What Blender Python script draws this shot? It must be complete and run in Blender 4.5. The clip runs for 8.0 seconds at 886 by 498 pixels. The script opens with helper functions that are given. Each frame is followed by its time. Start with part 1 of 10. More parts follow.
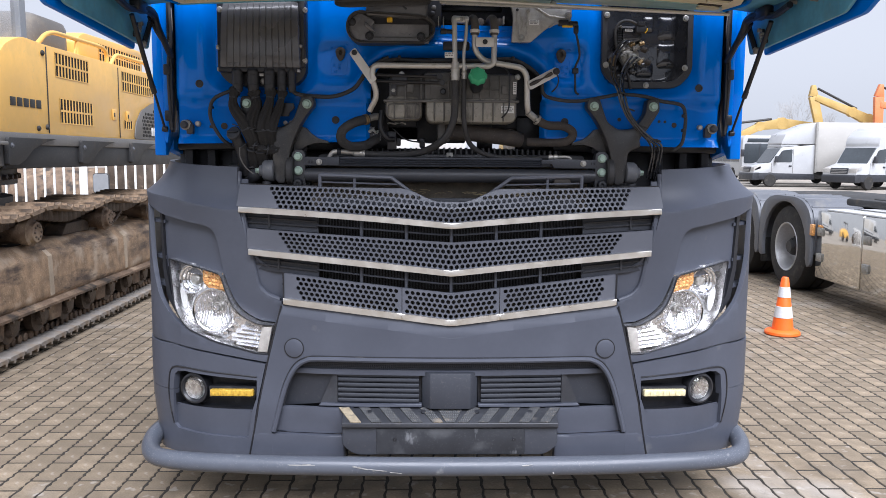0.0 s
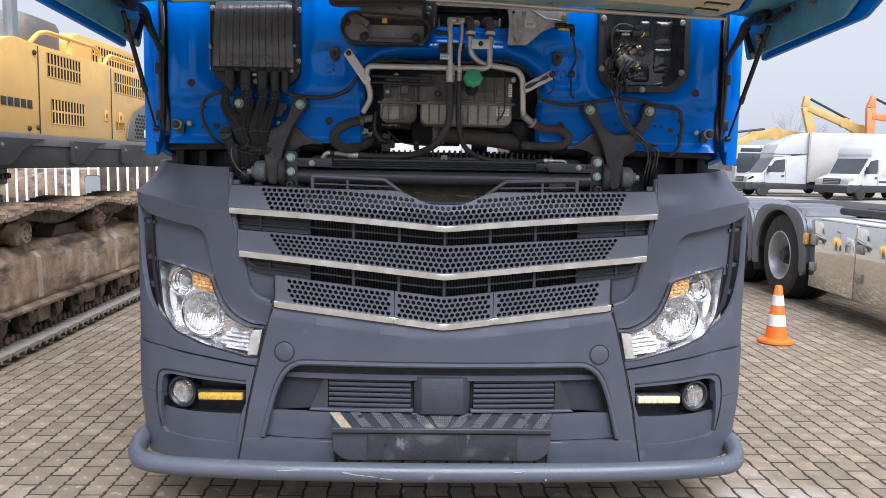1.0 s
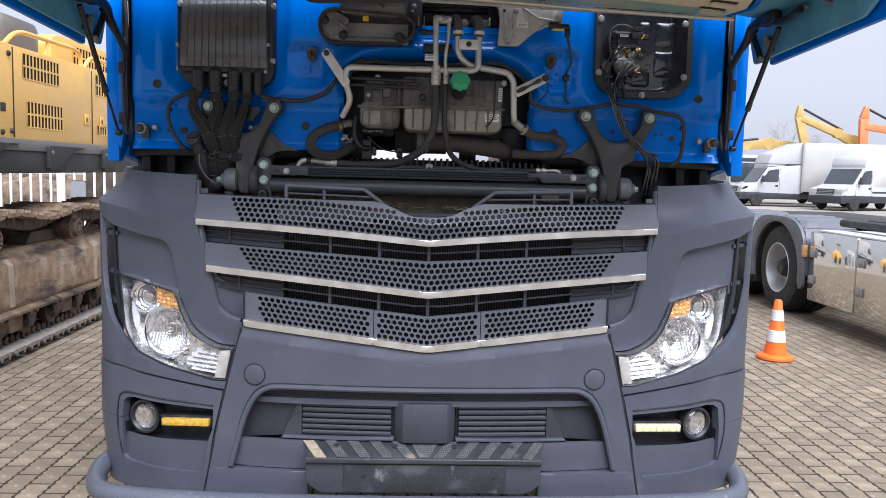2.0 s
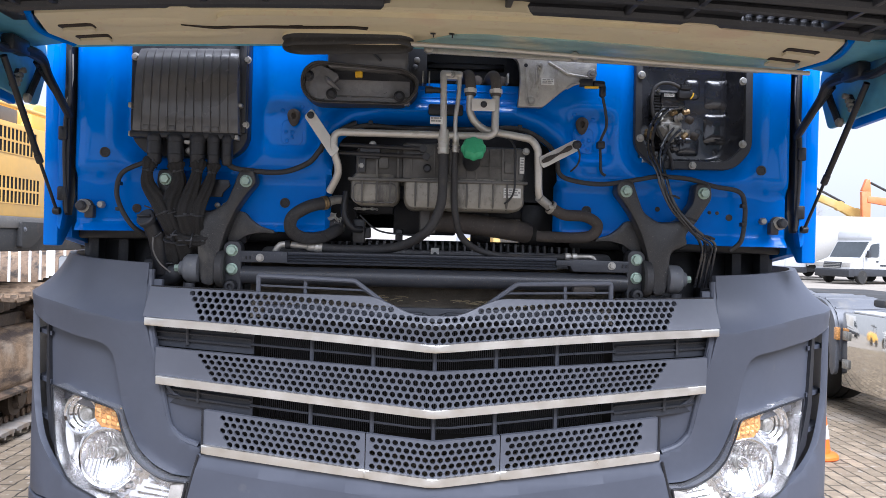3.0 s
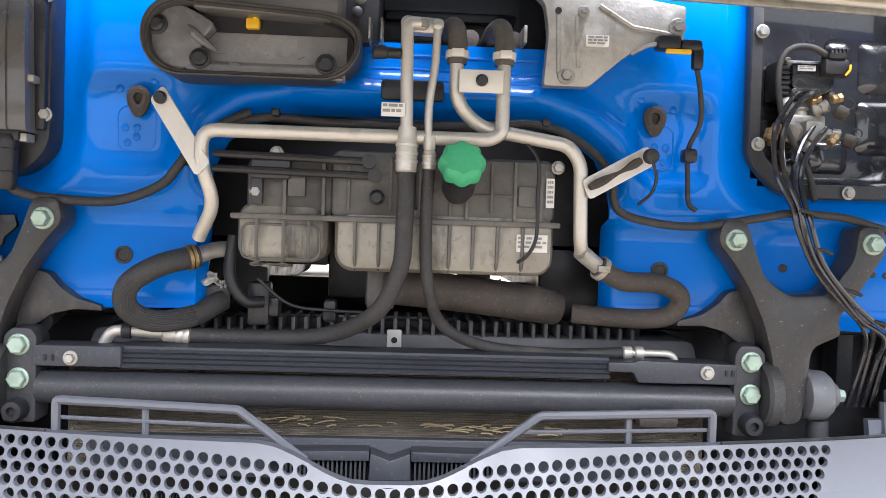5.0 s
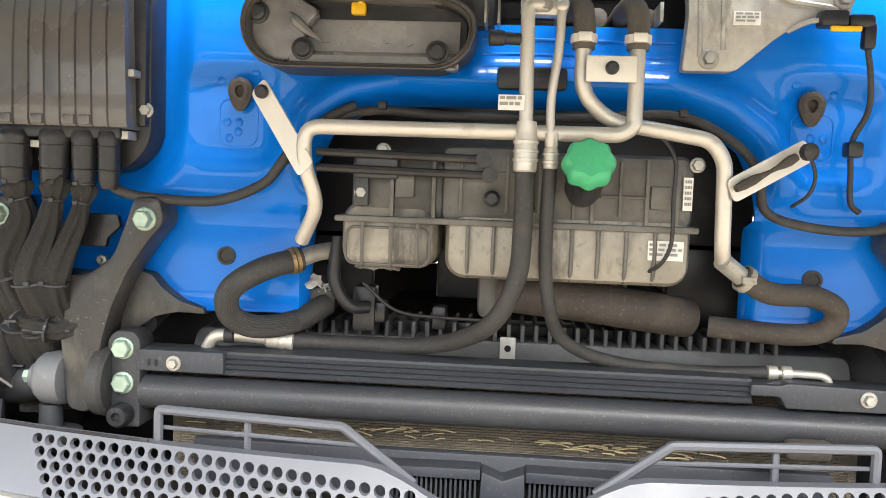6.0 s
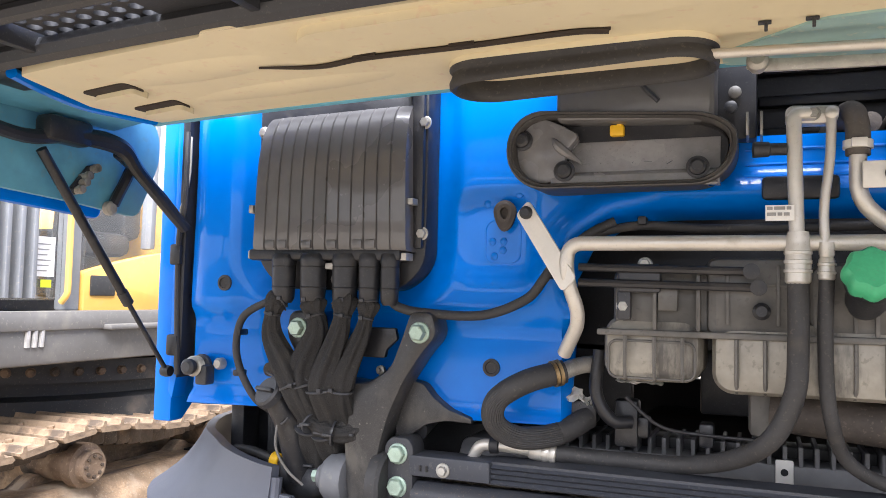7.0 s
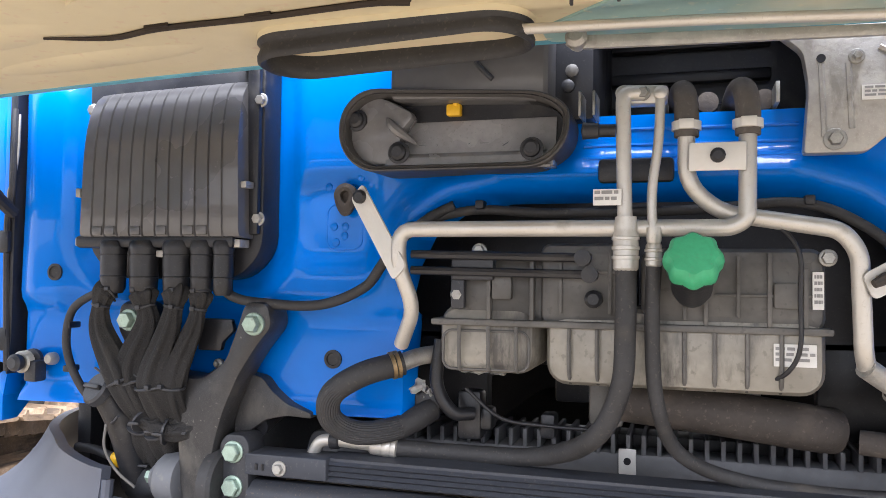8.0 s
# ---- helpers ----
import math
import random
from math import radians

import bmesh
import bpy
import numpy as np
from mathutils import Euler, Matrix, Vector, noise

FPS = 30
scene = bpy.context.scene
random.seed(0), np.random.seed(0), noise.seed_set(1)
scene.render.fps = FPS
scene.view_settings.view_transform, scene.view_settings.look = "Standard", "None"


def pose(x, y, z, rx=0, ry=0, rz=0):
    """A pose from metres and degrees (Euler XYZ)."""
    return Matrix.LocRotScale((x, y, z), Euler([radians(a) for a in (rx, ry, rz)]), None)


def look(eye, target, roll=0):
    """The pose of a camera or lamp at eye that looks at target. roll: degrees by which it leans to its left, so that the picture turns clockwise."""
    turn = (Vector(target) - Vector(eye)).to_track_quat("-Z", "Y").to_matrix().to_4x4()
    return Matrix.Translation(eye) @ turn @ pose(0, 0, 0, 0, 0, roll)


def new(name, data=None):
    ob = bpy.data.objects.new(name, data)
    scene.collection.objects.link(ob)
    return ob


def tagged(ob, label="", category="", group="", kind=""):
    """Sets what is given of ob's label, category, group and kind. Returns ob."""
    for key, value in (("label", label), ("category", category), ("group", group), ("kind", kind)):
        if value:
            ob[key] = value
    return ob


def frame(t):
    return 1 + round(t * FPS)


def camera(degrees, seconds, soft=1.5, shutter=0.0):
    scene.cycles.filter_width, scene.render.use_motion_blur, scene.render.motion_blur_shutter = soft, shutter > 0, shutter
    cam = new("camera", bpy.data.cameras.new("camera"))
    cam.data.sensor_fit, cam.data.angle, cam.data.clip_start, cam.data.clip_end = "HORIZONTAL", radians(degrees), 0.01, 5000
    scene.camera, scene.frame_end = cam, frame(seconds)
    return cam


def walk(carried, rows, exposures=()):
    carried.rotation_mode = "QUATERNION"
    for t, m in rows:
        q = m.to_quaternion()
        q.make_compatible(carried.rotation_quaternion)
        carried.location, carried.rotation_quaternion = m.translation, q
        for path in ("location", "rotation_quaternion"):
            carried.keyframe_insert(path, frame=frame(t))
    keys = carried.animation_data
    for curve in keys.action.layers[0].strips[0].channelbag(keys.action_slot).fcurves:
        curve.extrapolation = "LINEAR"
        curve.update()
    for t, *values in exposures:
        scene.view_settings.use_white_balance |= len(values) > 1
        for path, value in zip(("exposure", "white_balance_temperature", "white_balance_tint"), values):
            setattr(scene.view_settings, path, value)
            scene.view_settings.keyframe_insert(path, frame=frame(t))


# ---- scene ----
cam = camera(57.8, 8.0, 0.5)
PATH = [
    (0, (-0.108, -0.092, 1.537), (-0.062, 1.894, 1.309), 0.4),
    (0.5, (-0.105, -0.075, 1.527), (-0.048, 1.911, 1.298), 0.7),
    (1, (-0.108, -0.057, 1.521), (-0.045, 1.931, 1.309), 1.0),
    (2.5, (-0.049, 0.433, 1.546), (0.032, 2.424, 1.38), 1.5),
    (3, (-0.067, 0.763, 1.573), (0.003, 2.762, 1.558), 1.4),
    (3.2, (-0.058, 0.890, 1.583), (0.0, 2.889, 1.597), 1.45),
    (3.5, (-0.044, 1.093, 1.602), (0.03, 3.092, 1.608), 1.5),
    (4, (0.022, 1.413, 1.653), (0.118, 3.411, 1.668), 1.6),
    (4.5, (0.026, 1.686, 1.714), (0.129, 3.683, 1.717), 1.8),
    (5.8, (-0.012, 2.028, 1.804), (-0.027, 4.023, 1.663), 1.9),
    (6, (-0.011, 2.015, 1.814), (-0.166, 4.004, 1.667), 2.0),
    (6.5, (-0.07, 1.974, 1.813), (-0.585, 3.905, 1.722), 1.5),
    (6.8, (-0.053, 1.964, 1.820), (-0.767, 3.832, 1.873), 1.2),
    (7, (-0.035, 1.968, 1.816), (-0.773, 3.823, 1.932), 1.3),
    (7.5, (0.043, 1.992, 1.818), (-0.706, 3.843, 1.932), 1.1),
    (8, (0.098, 2.088, 1.835), (-0.492, 3.998, 1.9), 0.7),
]
EXPOSURES = [(0, 0.74, 5920, 13), (1, 0.72, 5920, 13), (2.5, 0.84, 5820, 13), (3.5, 1.47, 5720, 13), (4.5, 1.97, 5950, 13), (5.2, 2.38, 6320, 10), (6, 2.64, 6800, 6), (6.5, 2.50, 6600, 11), (7, 2.20, 6240, 13), (8, 2.20, 6100, 13)]
walk(cam, [(t, look(eye, target, roll)) for t, eye, target, roll in PATH], EXPOSURES)

# ---- light: a bright overcast day ----
SUN_EL, SUN_AZ = 54.0, 197.0
world = bpy.data.worlds.new("overcast_sky")
scene.world = world
world.use_nodes = True
wn, wl = world.node_tree.nodes, world.node_tree.links
wbg = wn["Background"]
wsky = wn.new("ShaderNodeTexSky")
wsky.sky_type = "NISHITA"
wsky.sun_disc = False
wsky.sun_elevation, wsky.sun_rotation = radians(SUN_EL), radians(SUN_AZ)
wsky.dust_density, wsky.air_density = 3.0, 1.0
whs = wn.new("ShaderNodeHueSaturation")
whs.inputs["Saturation"].default_value = 0.12
wl.new(wsky.outputs[0], whs.inputs["Color"])
wmix = wn.new("ShaderNodeMix")
wmix.data_type = "RGBA"
wmix.inputs["Factor"].default_value = 0.62
wmix.inputs["B"].default_value = (7.5, 7.68, 8.1, 1)
wl.new(whs.outputs[0], wmix.inputs["A"])
wl.new(wmix.outputs["Result"], wbg.inputs["Color"])
wbg.inputs["Strength"].default_value = 0.074

sun_data = bpy.data.lights.new("sun", "SUN")
sun_data.energy, sun_data.angle, sun_data.color = 4.5, radians(52), (1.0, 0.985, 1.0)
sun = new("sun", sun_data)
sun.matrix_world = look((1.8, -4.8, 9.2), (0.0, 1.0, 1.0))


# ---- materials ----
def mat(name, col, rough=0.5, metal=0.0, var=0.15, scale=12.0, bump=0.1, bscale=250.0, coat=0.0,
        dirt=None, rvar=0.12, transmission=0.0, emit=0.0, ior=1.45, rand=0.0, stain=None):
    """A procedural surface: base colour with broad and fine variation, optional dirt (colour, amount, scale), uneven gloss, fine relief."""
    m = bpy.data.materials.new(name)
    m.use_nodes = True
    n, l = m.node_tree.nodes, m.node_tree.links
    b = n["Principled BSDF"]
    b.inputs["Metallic"].default_value = metal
    b.inputs["IOR"].default_value = ior
    b.inputs["Coat Weight"].default_value = coat
    b.inputs["Coat Roughness"].default_value = 0.06
    b.inputs["Transmission Weight"].default_value = transmission
    tc = n.new("ShaderNodeTexCoord")

    def noisy(sc, detail=4.0):
        t = n.new("ShaderNodeTexNoise")
        t.inputs["Scale"].default_value, t.inputs["Detail"].default_value = sc, detail
        l.new(tc.outputs["Object"], t.inputs["Vector"])
        return t.outputs["Fac"]

    def ramp(src, a, c, lo=0.0, hi=1.0):
        r = n.new("ShaderNodeMapRange")
        r.inputs[1].default_value, r.inputs[2].default_value = a, c
        r.inputs[3].default_value, r.inputs[4].default_value = lo, hi
        l.new(src, r.inputs[0])
        return r.outputs[0]

    def blend(fac, a, c):
        x = n.new("ShaderNodeMix")
        x.data_type = "RGBA"
        for sock, v in (("Factor", fac), ("A", a), ("B", c)):
            if isinstance(v, (tuple, list)):
                x.inputs[sock].default_value = (*v, 1)
            elif isinstance(v, float):
                x.inputs[sock].default_value = v
            else:
                l.new(v, x.inputs[sock])
        return x.outputs["Result"]

    broad, fine = noisy(scale), noisy(scale * 9)
    dark = tuple(c * (1 - var) for c in col)
    light = tuple(min(1.0, c * (1 + var)) for c in col)
    colour = blend(ramp(broad, 0.3, 0.7), dark, light)
    colour = blend(ramp(fine, 0.35, 0.75, 0.0, 0.45), colour, tuple(c * (1 - 1.4 * var) for c in col) if var < 0.6 else dark)
    if rand:
        oi = n.new("ShaderNodeObjectInfo")
        colour = blend(ramp(oi.outputs["Random"], 0, 1, 0, rand), colour, tuple(c * 0.45 for c in col))
    rough_out = ramp(broad, 0.25, 0.75, max(0.02, rough - rvar), min(1.0, rough + rvar))
    if dirt:
        dcol, amount, dsc = dirt
        patch = ramp(noisy(dsc, 8.0), 0.72 - amount * 0.5, 0.86 - amount * 0.35)
        colour = blend(patch, colour, dcol)
        if amount > 0.04:
            colour = blend(ramp(noisy(dsc * 17, 2.0), 0.62, 0.70, 0.0, 0.45), colour, dcol)
        rr = n.new("ShaderNodeMath")
        rr.operation = "MULTIPLY_ADD"
        l.new(patch, rr.inputs[0])
        rr.inputs[1].default_value = 0.35
        l.new(rough_out, rr.inputs[2])
        rr.use_clamp = True
        rough_out = rr.outputs[0]
    if stain:
        scol, amount, stretch = stain
        mp = n.new("ShaderNodeMapping")
        mp.inputs["Scale"].default_value = stretch
        l.new(tc.outputs["Object"], mp.inputs["Vector"])
        st = n.new("ShaderNodeTexNoise")
        st.inputs["Scale"].default_value, st.inputs["Detail"].default_value = 1.0, 7.0
        st.inputs["Roughness"].default_value = 0.65
        l.new(mp.outputs[0], st.inputs["Vector"])
        colour = blend(ramp(st.outputs["Fac"], 0.62 - amount * 0.25, 0.70 - amount * 0.12), colour, scol)
    l.new(colour, b.inputs["Base Color"])
    l.new(rough_out, b.inputs["Roughness"])
    if bump:
        bp = n.new("ShaderNodeBump")
        bp.inputs["Strength"].default_value, bp.inputs["Distance"].default_value = bump, 0.004
        l.new(noisy(bscale, 3.0), bp.inputs["Height"])
        l.new(bp.outputs[0], b.inputs["Normal"])
    if emit:
        b.inputs["Emission Strength"].default_value = emit
        l.new(colour, b.inputs["Emission Color"])
    return m


DUST = (0.30, 0.28, 0.24)
M = {
    "blue": mat("blue_paint", (0.0, 0.160, 0.66), 0.35, 0.0, 0.06, 3, 0.004, 14, 0.40, (DUST, 0.03, 9), 0.05, ior=1.2),
    "teal": mat("unpainted_inner_blue", (0.11, 0.33, 0.45), 0.42, 0.0, 0.25, 4, 0.05, 90, 0.1, ((0.16, 0.30, 0.33), 0.3, 3)),
    # copy of the dark grey plastic, darkened for the shade in recesses
    "recess_shaded": mat("recess_shaded_plastic", (0.026, 0.029, 0.037), 0.5, 0.0, 0.12, 6, 0.05, 400, 0.0, ((0.06, 0.06, 0.06), 0.05, 9)),
    "grey": mat("grey_bumper_plastic", (0.069, 0.076, 0.098), 0.46, 0.0, 0.08, 5, 0.05, 700, 0.0, ((0.14, 0.14, 0.14), 0.02, 8)),
    "grille": mat("grille_plastic", (0.092, 0.098, 0.118), 0.42, 0.0, 0.07, 5, 0.03, 500),
    "dark_grey": mat("dark_grey_plastic", (0.040, 0.044, 0.055), 0.5, 0.0, 0.12, 6, 0.05, 400, 0.0, ((0.10, 0.10, 0.10), 0.05, 9)),
    # near-black for hollows: their shade is put into the colour
    "shade_black": mat("hollow_shade", (0.006, 0.005, 0.004), 0.9, 0.0, 0.2, 10, 0.0),
    "lid": mat("ribbed_lid_plastic", (0.100, 0.099, 0.102), 0.33, 0.0, 0.2, 5, 0.06, 60, 0.35, ((0.11, 0.108, 0.104), 0.10, 60), stain=((0.10, 0.10, 0.098), 0.10, (30.0, 30.0, 9.0))),
    "pale_lens": mat("pale_yellow_lens", (0.78, 0.70, 0.42), 0.18, 0.1, 0.2, 90, 0.5, 220, 0.5),
    "dark": mat("dark_plastic", (0.034, 0.036, 0.042), 0.46, 0.0, 0.2, 8, 0.06, 300, 0.0, ((0.09, 0.085, 0.08), 0.12, 14)),
    "black": mat("black_plastic", (0.018, 0.019, 0.023), 0.38, 0.0, 0.25, 10, 0.06, 200, 0.0, ((0.055, 0.053, 0.052), 0.24, 16)),
    "gloss": mat("black_gloss_lid", (0.020, 0.021, 0.026), 0.24, 0.0, 0.3, 7, 0.12, 14, 0.8, ((0.07, 0.068, 0.065), 0.12, 40)),
    "rubber": mat("black_rubber", (0.034, 0.034, 0.036), 0.60, 0.0, 0.25, 14, 0.15, 160, 0.0, ((0.09, 0.08, 0.07), 0.25, 10)),
    "brown_rubber": mat("dusty_rubber_hose", (0.055, 0.047, 0.042), 0.75, 0.0, 0.25, 14, 0.2, 180, 0.0, ((0.13, 0.11, 0.09), 0.3, 9)),
    "cast": mat("cast_iron_black", (0.034, 0.034, 0.036), 0.38, 0.0, 0.3, 9, 0.12, 160, 0.0, ((0.24, 0.23, 0.20), 0.13, 170), stain=((0.066, 0.064, 0.060), 0.40, (14.0, 14.0, 9.0))),
    "alu": mat("aluminium_pipe", (0.56, 0.54, 0.50), 0.42, 0.55, 0.08, 12, 0.03, 300, 0.0, ((0.42, 0.39, 0.34), 0.18, 20)),
    "alu_cast": mat("cast_aluminium", (0.39, 0.38, 0.355), 0.48, 0.5, 0.2, 14, 0.2, 150, 0.0, ((0.54, 0.53, 0.49), 0.3, 24), stain=((0.27, 0.26, 0.235), 0.22, (26.0, 26.0, 12.0))),
    "strip": mat("brushed_trim", (0.66, 0.635, 0.585), 0.38, 0.9, 0.05, 20, 0.02, 400),
    "chrome": mat("chrome", (0.80, 0.80, 0.81), 0.13, 1.0, 0.03, 20, 0.0),
    "steel": mat("plain_steel", (0.36, 0.355, 0.33), 0.45, 0.7, 0.25, 60, 0.15, 300, 0.0, ((0.20, 0.18, 0.15), 0.25, 50)),
    "zinc": mat("green_zinc_bolt", (0.36, 0.47, 0.40), 0.45, 0.45, 0.2, 60, 0.1, 300, 0.0, ((0.16, 0.18, 0.14), 0.25, 60)),
    "brass": mat("brass_fitting", (0.30, 0.21, 0.11), 0.4, 0.7, 0.25, 60, 0.1, 300, 0.0, ((0.2, 0.16, 0.09), 0.35, 60)),
    "tank": mat("aged_tank_plastic", (0.122, 0.119, 0.113), 0.5, 0.0, 0.3, 8, 0.08, 120, 0.0, ((0.055, 0.054, 0.052), 0.35, 7)),
    "tank_low": mat("translucent_tank_plastic", (0.30, 0.283, 0.245), 0.42, 0.0, 0.25, 9, 0.06, 120, 0.1, ((0.13, 0.122, 0.105), 0.4, 6), stain=((0.085, 0.080, 0.074), 0.42, (16.0, 10.0, 4.0))),
    "cap": mat("green_cap_plastic", (0.055, 0.38, 0.185), 0.45, 0.0, 0.15, 20, 0.08, 200, 0.0, ((0.10, 0.30, 0.18), 0.2, 18)),
    "foam": mat("cream_foam_liner", (0.66, 0.585, 0.40), 0.85, 0.0, 0.06, 3, 0.06, 60, 0.0, ((0.60, 0.44, 0.32), 0.30, 3)),
    "slit": mat("cut_shadow_brown", (0.035, 0.026, 0.020), 0.8, 0.0, 0.2, 20, 0.1),
    "flap_film": mat("pale_teal_overspray", (0.30, 0.46, 0.45), 0.5, 0.0, 0.2, 3, 0.03, 90, 0.1, ((0.60, 0.56, 0.42), 0.42, 4)),
    "cloth": mat("black_loom_cloth", (0.019, 0.0185, 0.019), 0.8, 0.0, 0.3, 18, 0.5, 420, 0.0, ((0.050, 0.045, 0.040), 0.25, 12)),
    "duct_floor": mat("grey_duct_moulding", (0.17, 0.17, 0.176), 0.24, 0.0, 0.2, 9, 0.04, 120, 0.2, ((0.20, 0.195, 0.19), 0.25, 20)),
    # copy of the duct grey, lightened for the light reflected off the shelf
    "shelf": mat("brightened_duct_shelf", (0.30, 0.30, 0.31), 0.22, 0.0, 0.2, 9, 0.04, 120, 0.2, ((0.20, 0.195, 0.19), 0.2, 20)),
    "hose_brown": mat("dusty_brown_hose", (0.095, 0.084, 0.076), 0.75, 0.0, 0.2, 14, 0.2, 180, 0.0, ((0.15, 0.135, 0.12), 0.3, 9)),
    "lip": mat("dusty_lip_rubber", (0.060, 0.058, 0.057), 0.55, 0.0, 0.2, 14, 0.1, 160, 0.0, ((0.13, 0.12, 0.11), 0.25, 14)),
    "cab_grey": mat("cab_grey_paint", (0.23, 0.24, 0.25), 0.45, 0.0, 0.1, 4, 0.03, 90, 0.1, ((0.36, 0.33, 0.28), 0.2, 4)),
    "label": mat("white_sticker", (0.72, 0.72, 0.70), 0.5, 0.0, 0.06, 60, 0.0),
    "print": mat("grey_print", (0.26, 0.26, 0.26), 0.6, 0.0, 0.1, 60, 0.0),
    "yellow_clip": mat("yellow_plastic", (0.85, 0.50, 0.02), 0.45, 0.0, 0.08, 30, 0.0),
    "amber": mat("amber_lens", (0.70, 0.34, 0.11), 0.2, 0.15, 0.35, 70, 0.6, 150, 0.5),
    "yellow_lens": mat("yellow_lens", (0.62, 0.39, 0.05), 0.18, 0.1, 0.25, 90, 0.5, 220, 0.5),
    "glass": mat("clear_lens", (0.98, 0.98, 0.98), 0.03, 0.0, 0.01, 5, 0.0, 1, 0.0, None, 0.01, 1.0),
    "bright": mat("bright_reflector", (0.72, 0.72, 0.73), 0.20, 0.92, 0.06, 30, 0.03, 60),
    "housing": mat("lamp_housing_chrome", (0.62, 0.62, 0.63), 0.24, 0.85, 0.12, 14, 0.05, 60),
    "pale_amber": mat("pale_amber_lens", (0.85, 0.52, 0.20), 0.15, 0.2, 0.2, 70, 0.3, 150, 0.5),
    "ribbed": mat("ribbed_reflector", (0.78, 0.78, 0.79), 0.22, 0.9, 0.3, 50, 0.7, 120),
    "satin": mat("satin_reflector", (0.42, 0.40, 0.37), 0.4, 0.3, 0.2, 30, 0.3, 80),
    "plate": mat("scuffed_plate", (0.022, 0.024, 0.029), 0.45, 0.0, 0.2, 9, 0.1, 200, 0.0, ((0.07, 0.072, 0.076), 0.28, 9), stain=((0.15, 0.155, 0.165), 0.12, (16.0, 5.0, 7.0))),
    "worn_tread": mat("worn_through_tread", (0.30, 0.25, 0.17), 0.7, 0.0, 0.3, 40, 0.6, 320, 0.0, ((0.10, 0.095, 0.09), 0.35, 60)),
    "stud": mat("worn_tread_stud", (0.16, 0.163, 0.168), 0.5, 0.1, 0.3, 60, 0.2, 300),
    "scratch": mat("scratched_primer", (0.34, 0.33, 0.31), 0.6, 0.0, 0.25, 40, 0.1, 300),
    "tread": mat("worn_step_tread", (0.055, 0.057, 0.06), 0.6, 0.0, 0.25, 40, 0.8, 320, 0.0, ((0.34, 0.28, 0.20), 0.18, 9)),
    "pipe_bar": mat("painted_bar", (0.080, 0.089, 0.109), 0.38, 0.0, 0.08, 6, 0.03, 200, 0.1, ((0.30, 0.30, 0.30), 0.06, 14)),
    "paver": mat("concrete_paver", (0.262, 0.206, 0.140), 0.82, 0.0, 0.34, 9, 0.9, 90, 0.0, ((0.42, 0.39, 0.35), 0.27, 0.9), 0.08, rand=0.58, stain=((0.16, 0.13, 0.095), 0.24, (1.3, 1.3, 1.3))),
    "far_ground": mat("far_paving", (0.28, 0.25, 0.21), 0.9, 0.0, 0.2, 0.4, 0.2, 3.0, 0.0, ((0.34, 0.315, 0.28), 0.3, 0.15)),
    "reflection_dark": mat("dark_reflection_wall", (0.13, 0.09, 0.07), 0.85, 0.0, 0.25, 1.5, 0.4, 30, 0.0, ((0.18, 0.15, 0.12), 0.3, 0.6)),
    "sand": mat("joint_dirt", (0.032, 0.027, 0.021), 0.95, 0.0, 0.35, 9, 0.6, 90),
    "exc_yellow": mat("excavator_yellow", (0.78, 0.455, 0.105), 0.42, 0.0, 0.10, 2, 0.03, 60, 0.2, ((0.66, 0.42, 0.14), 0.25, 2)),
    "exc_grey": mat("excavator_grey", (0.135, 0.128, 0.118), 0.5, 0.0, 0.15, 4, 0.05, 90, 0.1, ((0.24, 0.22, 0.18), 0.25, 4)),
    "exc_dark": mat("excavator_underframe", (0.03, 0.03, 0.03), 0.6, 0.0, 0.3, 5, 0.1, 80, 0.0, ((0.12, 0.10, 0.08), 0.25, 5)),
    "rust": mat("rusty_track_steel", (0.17, 0.115, 0.075), 0.7, 0.15, 0.35, 5, 0.6, 60, 0.0, ((0.36, 0.28, 0.19), 0.30, 5), stain=((0.035, 0.028, 0.023), 0.5, (4.0, 4.0, 4.0))),
    "oily": mat("oily_track_steel", (0.075, 0.055, 0.04), 0.55, 0.3, 0.4, 6, 0.6, 60, 0.0, ((0.22, 0.16, 0.11), 0.3, 7)),
    "mud": mat("muddy_track_frame", (0.30, 0.205, 0.125), 0.75, 0.1, 0.40, 9, 0.9, 30, 0.0, ((0.44, 0.36, 0.27), 0.42, 5.0), stain=((0.075, 0.054, 0.042), 0.50, (10.0, 1.6, 6.0))),
    "worn_pad": mat("worn_track_shoe", (0.30, 0.215, 0.14), 0.7, 0.2, 0.25, 7, 0.5, 60, 0.0, ((0.19, 0.12, 0.07), 0.35, 6), stain=((0.10, 0.075, 0.055), 0.35, (6.0, 3.0, 6.0))),
    "dry_mud": mat("dried_pale_mud", (0.36, 0.29, 0.21), 0.85, 0.0, 0.2, 6, 0.4, 60, 0.0, ((0.30, 0.24, 0.18), 0.3, 9)),
    "dusty_shoe": mat("dusty_track_shoe", (0.27, 0.245, 0.215), 0.8, 0.1, 0.22, 5, 0.5, 60, 0.0, ((0.24, 0.18, 0.12), 0.36, 5)),
    "bar_paint": mat("worn_cross_tube", (0.034, 0.037, 0.045), 0.42, 0.0, 0.15, 6, 0.05, 300, 0.0, ((0.16, 0.115, 0.075), 0.055, 17)),
    "stainless": mat("polished_stainless", (0.66, 0.645, 0.61), 0.06, 1.0, 0.05, 3, 0.035, 7, rvar=0.03),
    "tyre": mat("tyre_rubber", (0.024, 0.023, 0.022), 0.75, 0.0, 0.25, 9, 0.3, 90, 0.0, ((0.10, 0.09, 0.075), 0.3, 5)),
